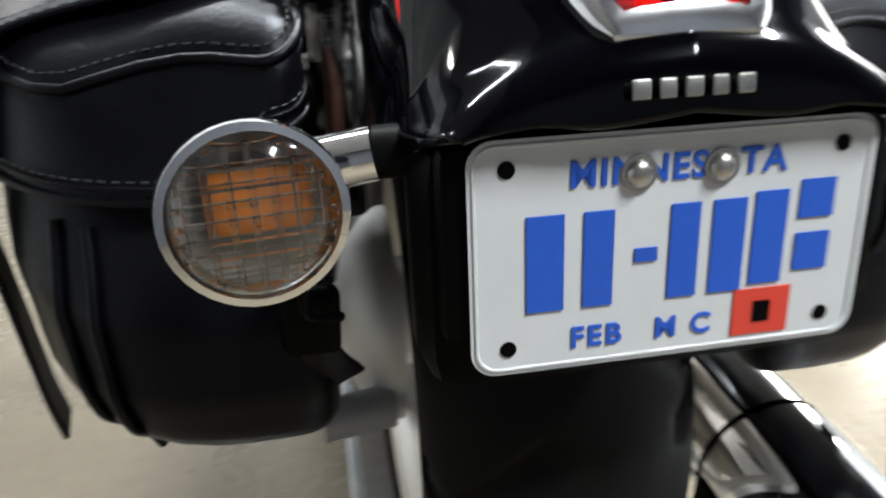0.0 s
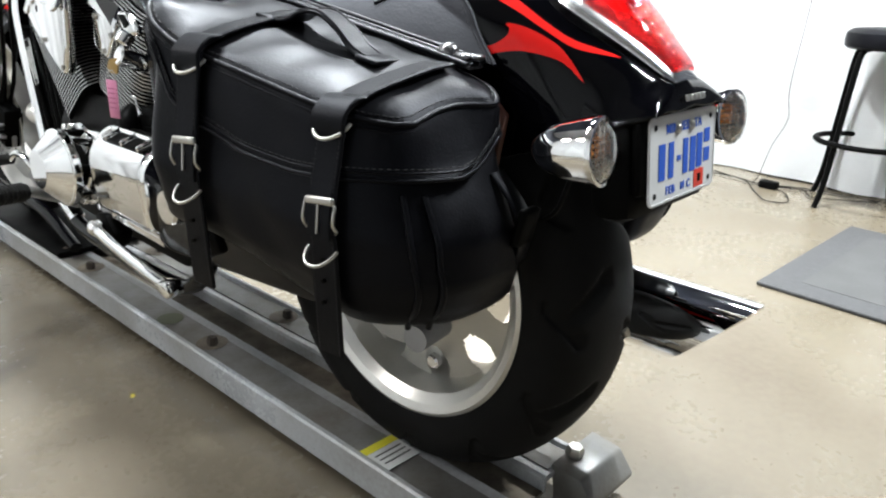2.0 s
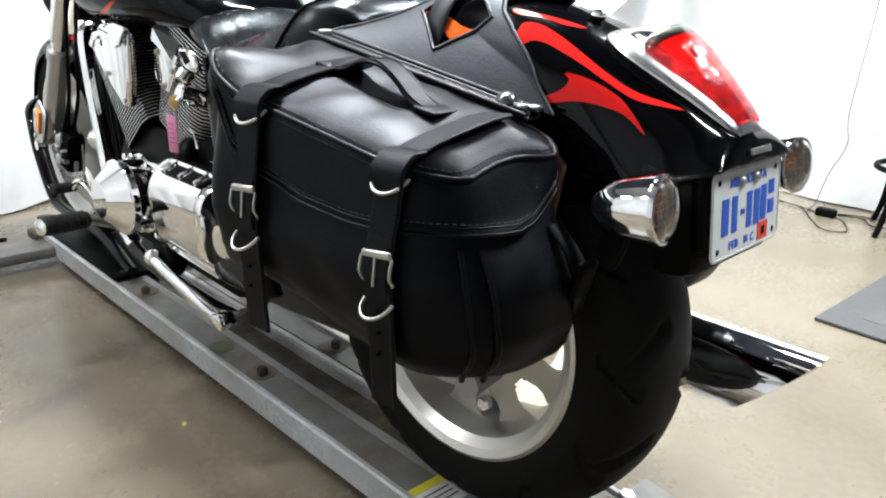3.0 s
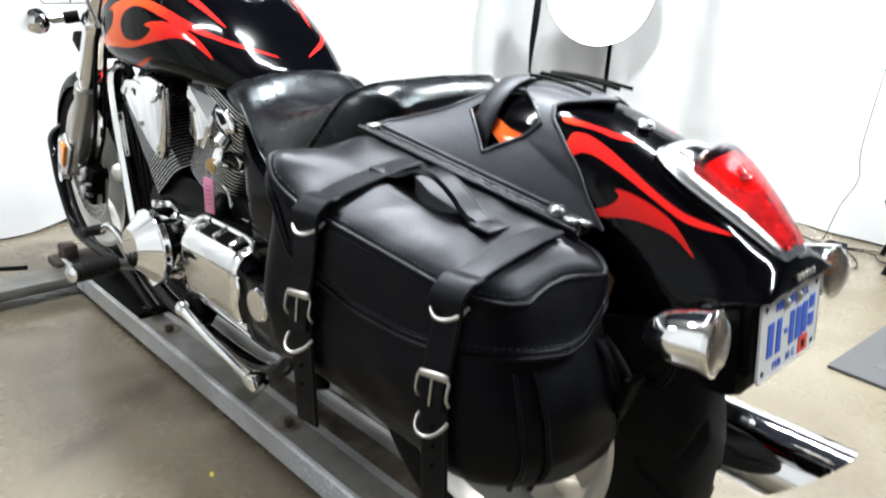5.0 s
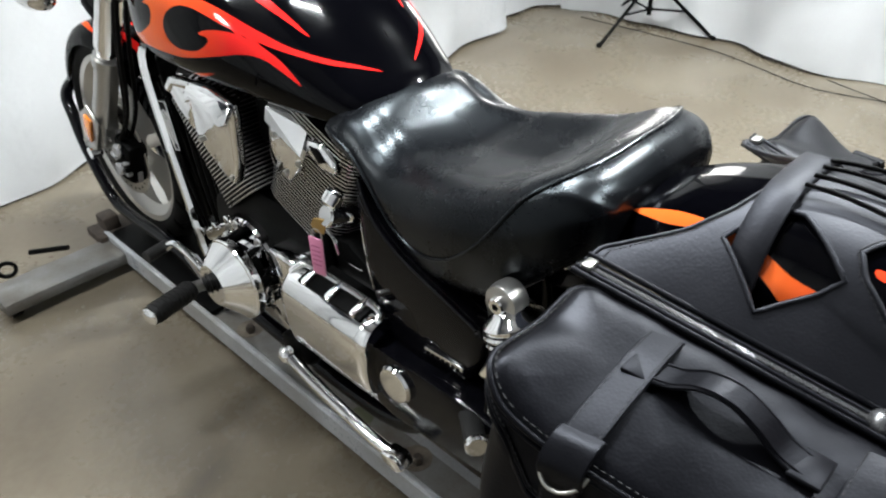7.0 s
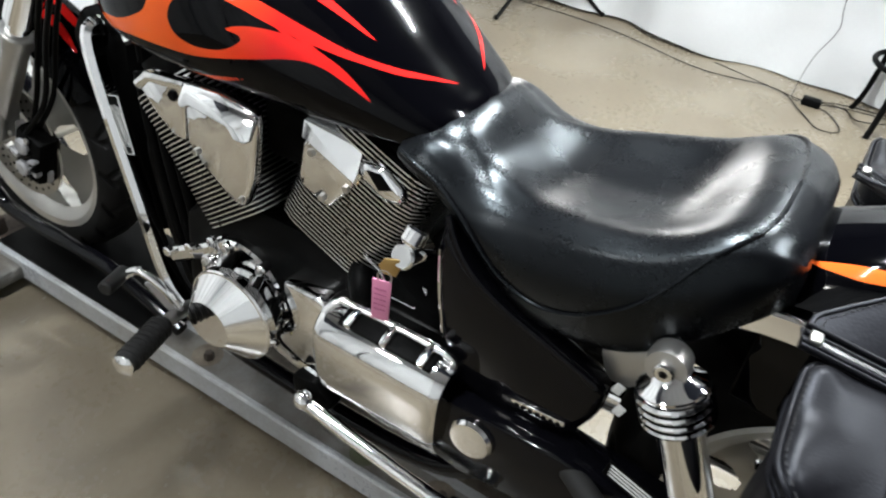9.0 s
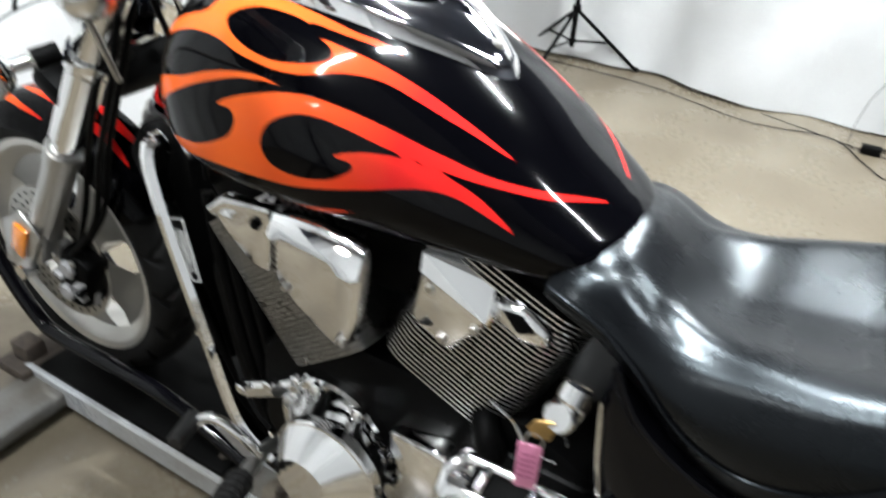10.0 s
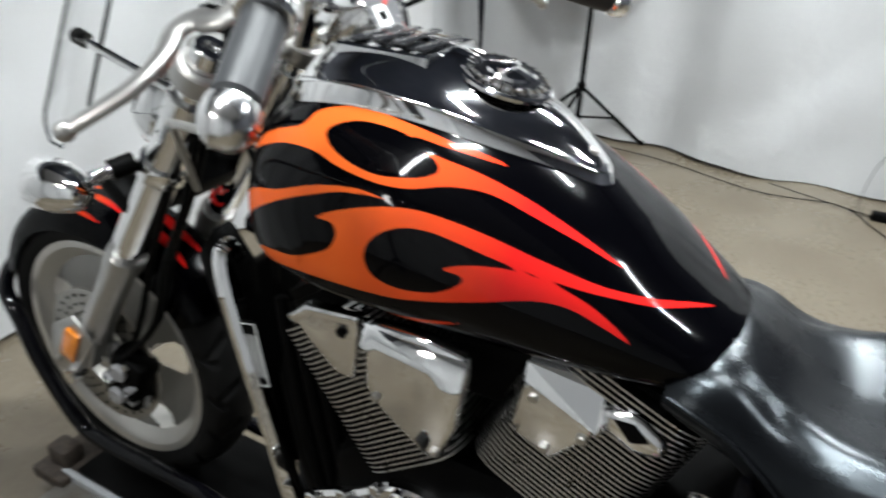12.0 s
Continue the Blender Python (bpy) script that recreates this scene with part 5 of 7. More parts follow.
for k in range(7):
    a = 2 * math.pi * k / 7 + 0.35
    u, v = math.cos(a), math.sin(a)
    lug = bpart("cover_lug", rod((-0.140, 1.100 + 0.088 * u, 0.412 + 0.088 * v), (-0.163, 1.098 + 0.088 * u, 0.412 + 0.088 * v), 0.011, n=14, bevel=0.002), CHROME, cone)
    bpart("lug_bolt", bolt((-0.163, 1.098 + 0.088 * u, 0.412 + 0.088 * v), (-1, 0, 0), 0.007), STEEL, lug)
    bpart("cover_web", rod((-0.146, 1.096 + 0.072 * u, 0.414 + 0.072 * v), (-0.206, 1.066 + 0.076 * u, 0.422 + 0.076 * v), 0.009, n=12), SATIN if k % 2 else CHROME, cone)
arm = bpart("cover_arm", sweep(smooth_path([(-0.140, 1.290, 0.392), (-0.142, 1.245, 0.420), (-0.143, 1.19, 0.452), (-0.143, 1.14, 0.494)], 5), strip(0.030, 0.022), up=(1, 0, 0)), CHROME, cone)
for y, z in ((1.285, 0.398), (1.225, 0.436), (1.165, 0.478)):
    bpart("arm_bolt", rod((-0.150, y, z + 0.012), (-0.163, y, z + 0.012), 0.010, n=14, bevel=0.002), CHROME, arm)
SIDE = smooth_path([(-0.118, 0.526, 0), (-0.175, 0.529, 0), (-0.206, 0.522, 0), (-0.225, 0.502, 0), (-0.231, 0.478, 0), (-0.230, 0.44, 0), (-0.226, 0.40, 0), (-0.215, 0.372, 0), (-0.18, 0.362, 0), (-0.118, 0.362, 0)], 5)
rings = []
for y, k in ((0.884, 0.80), (0.884, 0.93), (0.879, 0.98), (0.868, 1.0), (0.68, 1.0), (0.664, 0.985), (0.657, 0.95), (0.656, 0.80)):
    rings.append([(-0.118 + (p.x + 0.118) * k, y - 0.06 * (0.46 - p.y) * (1 if y > 0.77 else -0.2), 0.455 + (p.y - 0.455) * k) for p in SIDE])
box_cover = bpart("clutch_cover", loft(rings), CHROME, None, "long barrel-shaped polished chrome side cover", sharp=40)
for y in (0.70, 0.765, 0.83):
    bpart("cover_tab", box((-0.192, y, 0.532), (0.044, 0.015, 0.016), 0.006, Matrix.Rotation(radians(-22), 4, "Y")), CHROME, box_cover)
bpart("cover_recess", box((-0.182, 0.765, 0.5305), (0.060, 0.165, 0.008), 0.002, Matrix.Rotation(radians(-16), 4, "Y")), SATIN, box_cover)
bpart("cover_rail", sweep(smooth_path([(-0.200, 0.880, 0.520), (-0.184, 0.866, 0.536), (-0.178, 0.84, 0.538), (-0.178, 0.68, 0.537), (-0.190, 0.660, 0.526)], 5), circle(0.0075, 12)), CHROME, box_cover)
bpart("bright_plate", prism([(0.82, -0.018), (0.762, -0.018), (0.752, -0.002), (0.756, 0.018), (0.818, 0.018)], -0.004, 0.0, 0.0015, m=Matrix.Translation((-0.120, 0, 0.555)) @ Matrix.Rotation(radians(48), 4, "Y")), CHROME, None, "small polished chrome plate")
bpart("link_cover", prism([(0.98, 0.52), (0.90, 0.525), (0.875, 0.50), (0.875, 0.39), (0.93, 0.355), (0.99, 0.38)], -0.11, -0.188, 0.010), CHROME, None, "flat chrome engine cover")
bpart("lower_rail", sweep(smooth_path([(-0.16, 1.02, 0.335), (-0.18, 0.94, 0.345), (-0.19, 0.86, 0.352), (-0.19, 0.66, 0.345)], 6), strip(0.014, 0.02)), CHROME)
bpart("hose", tube([(-0.10, 0.875, 0.565), (-0.135, 0.862, 0.565), (-0.155, 0.845, 0.552), (-0.158, 0.835, 0.53)], 0.020, 18), SATIN, None, "black rubber coolant hose")
bpart("link_rod", tube([(-0.12, 0.875, 0.60), (-0.14, 0.85, 0.605), (-0.145, 0.82, 0.595), (-0.15, 0.80, 0.57)], 0.0032, 10), CHROME)
lockb = bpart("ignition_lock", rod((-0.15, 0.745, 0.675), (-0.205, 0.75, 0.695), 0.019, n=24, bevel=0.003), CHROME, None, "chrome ignition lock")
bpart("lock_head", rod((-0.20, 0.742, 0.715), (-0.185, 0.738, 0.735), 0.017, n=20, bevel=0.004), CHROME, lockb)
key = thing("ignition_key", "worn brass key in the ignition lock with pink tag", "key", at=(-0.205, 0.75, 0.69))
key.rotation_euler[2] = radians(14)
part("key_bow", prism([(0.0, 0.0), (0.022, -0.004), (0.030, -0.018), (0.022, -0.030), (0.004, -0.03), (-0.002, -0.012)], -0.003, 0.0, 0.001, m=Matrix.Translation((0.0, 0, 0))), mat("brass", (0.45, 0.30, 0.12), 0.35, 0.9), key, "brass key bow")
part("key_ring", tube([(-0.002, 0.02 + 0.010 * math.cos(a), -0.036 + 0.012 * math.sin(a)) for a in [2 * math.pi * i / 10 for i in range(10)]], 0.0014, 8, 3, loop=True), STEEL, key)
tag = part("key_tag", prism([(0.009, -0.042), (0.037, -0.042), (0.036, -0.114), (0.010, -0.114)], -0.0035, -0.0015, 0.0006), PINK, key, "pink paper tag")
for k in range(5):
    part("tag_line", box((-0.004, 0.024, -0.058 - 0.009 * k), (0.0006, 0.018, 0.0018), 0), mat("tag_ink", (0.35, 0.08, 0.2), 0.5) if k == 0 else bpy.data.materials["tag_ink"], tag)

bpart("engine_front", prism([(1.24, 0.25), (1.33, 0.255), (1.375, 0.40), (1.40, 0.56), (1.37, 0.66), (1.27, 0.62), (1.22, 0.5)], -0.095, 0.095, 0.02), SATIN, None, "black engine front behind the radiator")
for k in range(3):
    bpart("hose", tube([(-0.098, 1.37 - 0.03 * k, 0.72), (-0.104, 1.352 - 0.03 * k, 0.60), (-0.104, 1.325 - 0.03 * k, 0.45), (-0.09, 1.29 - 0.02 * k, 0.27)], 0.010, 12), SATIN, None, "black hose down the engine's front")
# radiator and down tubes
bpart("radiator", box((0, 1.43, 0.55), (0.19, 0.035, 0.36), 0.01, Matrix.Rotation(radians(-14), 4, "X")), SATIN, None, "black radiator between the down tubes")
lab = bpart("caution_label", prism([(1.437, 0.668), (1.402, 0.676), (1.382, 0.560), (1.416, 0.552)], -0.118, -0.123, 0.001), SATIN, None, "black caution label with white printing")
bpart("label_border", sweep([(-0.124, y, z) for y, z in ((1.434, 0.665), (1.404, 0.672), (1.385, 0.563), (1.414, 0.556))], circle(0.0014, 6), loop=True, up=(1, 0, 0)), WHITE, lab)
for k in range(4):
    bpart("label_line", sweep([(-0.1236, 1.424 - 0.006 * k, 0.650), (-0.1236, 1.406 - 0.006 * k, 0.575)], strip(0.0022, 0.0008), up=(1, 0, 0)), WHITE, lab)
for sx in (-1, 1):
    x = 0.112 * sx
    bpart("down_tube", sweep(smooth_path([(x * 0.75, 1.465, 0.77), (x, 1.462, 0.735), (x * 1.12, 1.378, 0.46), (x * 1.15, 1.326, 0.30), (x * 1.1, 1.26, 0.235)], 6), strip(0.038, 0.028), up=(0, 1, 0)), CHROME, None, "chrome-faced frame down tube")
    bpart("frame_rail", tube([(x * 1.1, 1.30, 0.24), (x * 1.15, 1.15, 0.215), (x * 1.2, 0.75, 0.215), (x * 1.25, 0.60, 0.30), (x * 1.25, 0.56, 0.45), (x * 1.2, 0.62, 0.62)], 0.018, 14), BLACK)
    bpart("frame_spine", tube([(x * 0.4, 1.46, 0.80), (x * 0.6, 1.2, 0.79), (x * 0.7, 0.9, 0.79), (x * 0.9, 0.68, 0.73)], 0.02, 12), BLACK)
    bpart("side_panel", prism([(0.712, 0.764), (0.696, 0.735), (0.668, 0.700), (0.615, 0.667), (0.53, 0.637), (0.462, 0.610), (0.448, 0.596), (0.452, 0.550), (0.480, 0.490), (0.52, 0.474), (0.60, 0.470), (0.674, 0.490), (0.694, 0.545), (0.708, 0.62), (0.718, 0.70)], 0.128 * sx, 0.172 * sx, 0.016, seg=4), BLACK, None, "gloss black side panel")
    bpart("panel_rim", tube([(0.166 * sx, 0.708, 0.758), (0.170 * sx, 0.692, 0.728), (0.172 * sx, 0.664, 0.695), (0.172 * sx, 0.612, 0.662), (0.172 * sx, 0.53, 0.632), (0.170 * sx, 0.465, 0.606)], 0.0055, 10), BLACK)
    bpart("panel_edge", tube([(0.160 * sx, 0.716, 0.700), (0.162 * sx, 0.712, 0.66), (0.162 * sx, 0.706, 0.615), (0.162 * sx, 0.696, 0.560)], 0.0036, 10), CHROME)
    bpart("seat_bracket", prism([(0.478, 0.640), (0.42, 0.676), (0.385, 0.672), (0.395, 0.640), (0.430, 0.600), (0.46, 0.598)], 0.128 * sx, 0.142 * sx, 0.004), CAST, None, "bright frame bracket under the seat")
    sw = bpart("swingarm", prism([(0.668, 0.478), (0.48, 0.487), (0.20, 0.455), (0.13, 0.455), (0.13, 0.385), (0.22, 0.375), (0.52, 0.350), (0.62, 0.340), (0.668, 0.35)], 0.135 * sx, 0.205 * sx, 0.010), BLACK, None, "black swingarm")
    bpart("pivot_cap", lathe([(0.034, 0), (0.035, 0.006), (0.031, 0.011), (0.014, 0.012), (0.001, 0.011)], toward((0.205 * sx, 0.603, 0.436), (0.5 * sx, 0.603, 0.436)), 32), CHROME, sw, "domed chrome pivot cap")
    badge = bpart("panel_badge", box((0.1735 * sx, 0.528, 0.512), (0.004, 0.082, 0.014), 0.002, Matrix.Rotation(radians(-4), 4, "X")), CHROME, None, "small chrome badge")
    for k in range(7):
        bpart("badge_mark", box((0.1762 * sx, 0.496 + 0.0105 * k, 0.514 - 0.0007 * k), (0.001, 0.006, 0.007), 0), SATIN, badge)
    top, low = Vector((0.196 * sx, 0.392, 0.718)), Vector((0.188 * sx, 0.262, 0.420))
    dsh = (low - top).normalized()
    sh = bpart("shock_absorber", rod(top + dsh * 0.07, low, 0.029, n=32), CHROME, None, "chrome rear shock absorber")
    bpart("shock_eye", lathe([(0.014, -0.016), (0.024, -0.014), (0.026, 0.0), (0.024, 0.014), (0.014, 0.016)], toward(top, top + Vector((1, 0, 0))), 28), CAST, sh)
    bpart("shock_neck", lathe([(0.014, 0.0), (0.020, 0.010), (0.027, 0.018), (0.037, 0.024), (0.041, 0.028), (0.040, 0.034), (0.030, 0.036)], toward(top, top + dsh), 36), CHROME, sh)
    nut = bpart("shock_bolt", rod(top + Vector((0.014 * sx, 0, 0)), top + Vector((0.024 * sx, 0, 0)), 0.012, n=20, bevel=0.002), CHROME, sh)
    bpart("bolt_socket", bolt(top + Vector((0.0235 * sx, 0, 0)), (sx, 0, 0), 0.0055, 0.001), SATIN, nut)
    for k in range(4):
        q = top + dsh * (0.035 + 0.0115 * k)
        bpart("shock_ring", lathe([(0.032, 0), (0.043, 0.001), (0.045, 0.004), (0.043, 0.008), (0.032, 0.009)], toward(q, q + dsh), 36), CHROME, sh)
    bpart("fender_rail", sweep(smooth_path([(0.128 * sx, 0.45, 0.735), (0.131 * sx, 0.32, 0.775), (0.133 * sx, 0.18, 0.775), (0.13 * sx, 0.05, 0.75)], 6), strip(0.010, 0.034), up=(0, 0, 1)), CHROME, None, "chrome fender rail")
lb = bpart("caution_label", prism([(0.412, 0.538), (0.335, 0.512), (0.34, 0.482), (0.417, 0.508)], -0.206, -0.2085, 0.001), SATIN, None, "black caution label with white printing")
for k in range(4):
    bpart("label_line", sweep([(-0.2092, 0.408, 0.531 - 0.006 * k), (-0.2092, 0.344, 0.5095 - 0.006 * k)], strip(0.0032, 0.0006), up=(1, 0, 0)), WHITE, lb)
for y, z in ((0.44, 0.60), (0.43, 0.565)):
    bpart("bracket_tab", box((-0.15, y, z), (0.004, 0.013, 0.018), 0.002, Matrix.Rotation(radians(20), 4, "X")), WHITE)
# pegs, shift lever, stand
for sx in (-1, 1):
    a, b = Vector((0.248 * sx, 1.205, 0.342)), Vector((0.362 * sx, 1.170, 0.352))
    peg = bpart("foot_peg", lathe([(0.012, 0), (0.019, 0.004), (0.021, 0.02), (0.019, 0.06), (0.0215, 0.10), (0.0205, 0.118), (0.013, 0.122)], toward(a, b), 24), GRIPRUB, None, "black rubber foot peg")
    for k in range(9):
        q = a.lerp(b, 0.1 + 0.095 * k)
        bpart("peg_rib", lathe([(0.0205, 0), (0.0232, 0.0015), (0.0232, 0.0045), (0.0205, 0.006)], toward(q, q + (b - a)), 20), GRIPRUB, peg)
    bpart("peg_cap", lathe([(0.019, 0), (0.020, 0.004), (0.012, 0.009), (0.001, 0.010)], toward(b, b + (b - a)), 20), CHROME, peg)
    bpart("peg_bracket", tube([a, (0.21 * sx, 1.22, 0.325), (0.16 * sx, 1.24, 0.30), (0.12 * sx, 1.24, 0.28)], 0.013, 12), CAST, peg)
    pp = bpart("passenger_peg", rod((0.19 * sx, 0.46, 0.46), (0.24 * sx, 0.40, 0.475), 0.017, n=18, bevel=0.003), GRIPRUB, None, "folded black passenger peg")
    bpart("peg_cap", rod((0.236 * sx, 0.405, 0.4745), (0.243 * sx, 0.396, 0.476), 0.018, n=18, bevel=0.003), CHROME, pp)
lev = bpart("shift_lever", tube([(-0.215, 1.20, 0.36), (-0.225, 1.23, 0.40), (-0.235, 1.27, 0.42), (-0.245, 1.30, 0.40)], 0.008, 12), CHROME, None, "chrome shift lever")
bpart("toe_piece", rod((-0.235, 1.31, 0.40), (-0.295, 1.29, 0.405), 0.0135, n=16, bevel=0.003), GRIPRUB, lev)
bpart("lever_plate", prism([(1.30, 0.36), (1.24, 0.395), (1.21, 0.375), (1.20, 0.345), (1.24, 0.325)], -0.205, -0.212, 0.003), GREYCAST, lev)
bpart("linkage", rod((-0.215, 1.14, 0.40), (-0.20, 0.98, 0.39), 0.006), CHROME, lev)
st = bpart("side_stand", sweep(smooth_path([(-0.222, 0.898, 0.318), (-0.228, 0.80, 0.306), (-0.232, 0.66, 0.292), (-0.230, 0.60, 0.286)], 6), lambda f: circle(0.013 - 0.002 * f, 16)), CHROME, None, "folded chrome side stand")
bpart("stand_pivot", sphere((-0.222, 0.905, 0.322), 0.019, n=18), CHROME, st)
bpart("stand_foot", prism([(0.615, 0.295), (0.575, 0.303), (0.560, 0.285), (0.575, 0.268), (0.612, 0.276)], -0.248, -0.212, 0.006), CHROME, st)
bpart("stand_bracket", prism([(0.95, 0.34), (0.90, 0.35), (0.86, 0.31), (0.89, 0.27), (0.94, 0.27)], -0.16, -0.205, 0.008), SATIN, st)
bpart("stand_spring", tube([(-0.20, 0.89, 0.30), (-0.215, 0.80, 0.285), (-0.215, 0.74, 0.28)], 0.006, 10), STEEL, st)
# brake hoses and cables by the fork
for k, (x, dy) in enumerate(((-0.085, 0.0), (-0.07, -0.03), (-0.10, -0.045))):
    bpart("hose", tube([(x, 1.50 + dy * 0.3, 0.99), (x - 0.03, 1.55 + dy, 0.86), (x - 0.02, 1.63 + dy, 0.72), (x - 0.01, 1.70 + dy, 0.57), (x - 0.005, 1.765, 0.455)], 0.0055, 10), SATIN, None, "black brake hose")
for sx in (-1, 1):
    bpart("shroud", prism([(1.50, 0.80), (1.455, 0.74), (1.40, 0.42), (1.425, 0.40), (1.49, 0.60), (1.54, 0.74)], 0.05 * sx, 0.10 * sx, 0.012), SATIN)
# exhaust on the right
ex = bpart("muffler", sweep([(0.205, y, 0.355 + 0.008 * max(0, 0.3 - y)) for y in (0.98, 0.95, 0.80, 0.40, 0.0, -0.10)], lambda f: circle(0.045 + 0.016 * min(1, f * 4), 32)), CHROME, None, "long chrome muffler with a slash-cut tip")
tip = bmesh.new()
ringo, ringi, ringd = [], [], []
for i in range(40):
    a = 2 * math.pi * i / 40
    z = 0.357 + 0.062 * math.sin(a)
    yc = -0.274 - 0.062 * math.sin(a) * 0.95
    ringo.append((0.207 + 0.062 * math.cos(a), yc, z))
    ringi.append((0.207 + 0.058 * math.cos(a), yc - 0.0005, 0.357 + 0.058 * math.sin(a)))
    ringd.append((0.207 + 0.056 * math.cos(a), -0.12, 0.357 + 0.056 * math.sin(a)))
base = [(0.207 + 0.062 * math.cos(2 * math.pi * i / 40), -0.105, 0.357 + 0.062 * math.sin(2 * math.pi * i / 40)) for i in range(40)]
loft([base, ringo, ringi, ringd], caps=False, bm=tip)
bpart("slash_tip", tip, CHROME, ex)
bpart("baffle", lathe([(0.056, 0), (0.056, 0.01)], toward((0.207, -0.13, 0.357), (0.207, 0, 0.357)), 32), SATIN, ex)
bpart("muffler_bracket", box((0.165, -0.125, 0.333), (0.05, 0.05, 0.045), 0.008), SATIN, ex)
bpart("bracket_bolt", bolt((0.155, -0.152, 0.335), (-0.3, -1, 0.1), 0.013), STEEL, ex)
bpart("muffler", sweep([(0.195, y, 0.262) for y in (1.05, 0.95, 0.6, 0.3, 0.14)], circle(0.05, 28)), CHROME, None, "lower chrome muffler")


# ---- saddlebags ----
XO, XI, YF, YR = -0.376, -0.205, 0.268, -0.105


def bag_plan(grow):
    """Plan outline of a bag, rounded wide at its outer back corner."""
    def outline(g):
        xo, xi, yf, yr = XO - g, XI + g, YF + g, YR - g
        out = []
        for kx, ky, rx, ry, a0 in ((1, -1, 0.045, 0.04, 180), (-1, -1, 0.02, 0.02, 90), (-1, 1, 0.03, 0.03, 0), (1, 1, 0.11, 0.10, -90)):
            rx, ry = max(0.003, rx + g), max(0.003, ry + g)
            cx, cy = (xo if kx > 0 else xi) + kx * rx, (yf if ky < 0 else yr) + ky * ry
            for i in range(9):
                a = radians(a0 - 90 * i / 8)
                out.append((cx + rx * math.cos(a), cy + ry * math.sin(a)))
        return out

    base, out = outline(0.0), outline(grow)
    full = []
    for i, (p, q) in enumerate(zip(out, out[1:] + out[:1])):
        b, c = base[i], base[(i + 1) % len(base)]
        k = max(1, int(math.hypot(c[0] - b[0], c[1] - b[1]) / 0.015))
        full += [(p[0] + (q[0] - p[0]) * j / k, p[1] + (q[1] - p[1]) * j / k) for j in range(k)]
    return full


def share(v, lo, hi):
    return max(0.0, min(1.0, (v - lo) / (hi - lo)))


def bag_z(h, x, y, tilt=1.0):
    """Height of a level of the bag: higher in front, puckered up at its front corner, lower at its back."""
    fall = 0.012 * share(h, 0.68, 0.74) * share(-y, 0.005, 0.105) ** 1.8
    pucker = 0.026 * share(h, 0.60, 0.745) * share(y, 0.195, 0.262) ** 1.5 * share(-x, 0.27, 0.36)
    low = 0.052 * share(0.60 - h, 0, 0.12) * share(y, -0.03, 0.17)
    return h - fall + pucker + low + (0.05 + 0.17 * share(h, 0.50, 0.70)) * (y - 0.08) + tilt * 0.19 * (x - XO)


def bulge(x, y, h):
    """The body bellies outward and backward below the lid and draws in at its foot."""
    out = interp(h, [0.46, 0.49, 0.53, 0.60, 0.66, 0.745], [-0.012, 0.004, 0.015, 0.019, 0.011, 0.0])
    back = interp(h, [0.46, 0.50, 0.54, 0.60, 0.65, 0.70, 0.745], [0.022, 0.040, 0.050, 0.042, 0.024, 0.008, 0.0])
    ridge = 0.0022 * math.sin(y * 23 + h * 13) * math.sin(h * 19 + x * 11) + 0.0012 * math.sin(y * 61 - h * 43)
    return (x - out * share(XI - x, 0.0, XI - XO) - ridge, y - back * share(0.03 - y, 0.0, 0.12) + ridge)


def bag_rim(grow, part_way=1.0):
    """The lid's outline: like the bag's, drawn in along its back edge."""
    out = []
    for x, y in bag_plan(grow):
        u = (x - XO) / (XI - XO)
        pull = 0.026 * math.sin(math.pi * share(u, 0.22, 0.92)) if y < YR + 0.1 else 0.0
        out.append((x, y + pull * part_way))
    return out


def lid_top(x, y):
    edge = min(1.0, (x - XO) / 0.03)
    return bag_z(0.745 + 0.008 * edge, x, y)


bag = thing("saddlebag", "black leather saddlebag with two buckled straps, hung beside the fender", "saddlebag", "saddlebags", (-0.27, 0.07, 0.5))


# the bag's outer side runs in towards the fender at its back
SHEAR = Matrix(((1, -0.19, 0, 0.034), (0, 1, 0, 0), (0, 0, 1, 0), (0, 0, 0, 1)))


def gpart(name, bm, material, parent=None, label="", sharp=50, shear=True):
    ob = part(name, bm, material, parent or bag, label, sharp)
    if shear:
        ob.data.transform(SHEAR)
    ob.data.transform(Matrix.Translation((0.27, -0.07, -0.5)))
    return ob


def body_ring(h, g, t):
    ring = []
    for x, y in bag_rim(g, interp(h, [0.60, 0.65, 0.70], [0, 0.2, 1])):
        X, Y = bulge(x, y, h)
        ring.append((X, Y, bag_z(h, x, y, t)))
    return ring


levels = [(0.464, -0.058, 0.3), (0.465, -0.034, 0.3), (0.469, -0.018, 0.25), (0.477, -0.007, 0.2), (0.488, -0.002, 0.12)]
levels += [(0.50 + 0.20 * k / 20, 0.0, 0.1 * max(0, 1 - k / 6) + 0.5 * max(0, (k - 15) / 5)) for k in range(21)] + [(0.72, -0.01, 1)]
body = gpart("body", loft([body_ring(*lv) for lv in levels]), LEATHER)


def flap_low(x, y):
    """Level of the flap's lower edge: sagging along the side, ending at the front strap, sweeping up at the inner back."""
    z = interp(y, [-0.2, -0.12, -0.055, 0.02, 0.10, 0.165, 0.20, 0.225, 0.27], [0.690, 0.684, 0.672, 0.655, 0.652, 0.664, 0.680, 0.715, 0.728])
    return min(0.730, z + (0.075 * share(x, XO + 0.085, XO + 0.165) ** 1.8 if y < 0.1 else 0.0))


def flap_point(x, y, f, out=0.0):
    low = flap_low(x, y)
    h = low + (0.736 - low) * f
    X, Y = bulge(x, y, h)
    return (X, Y, bag_z(h, x, y, max(0, f * 1.2 - 0.2)) + out)


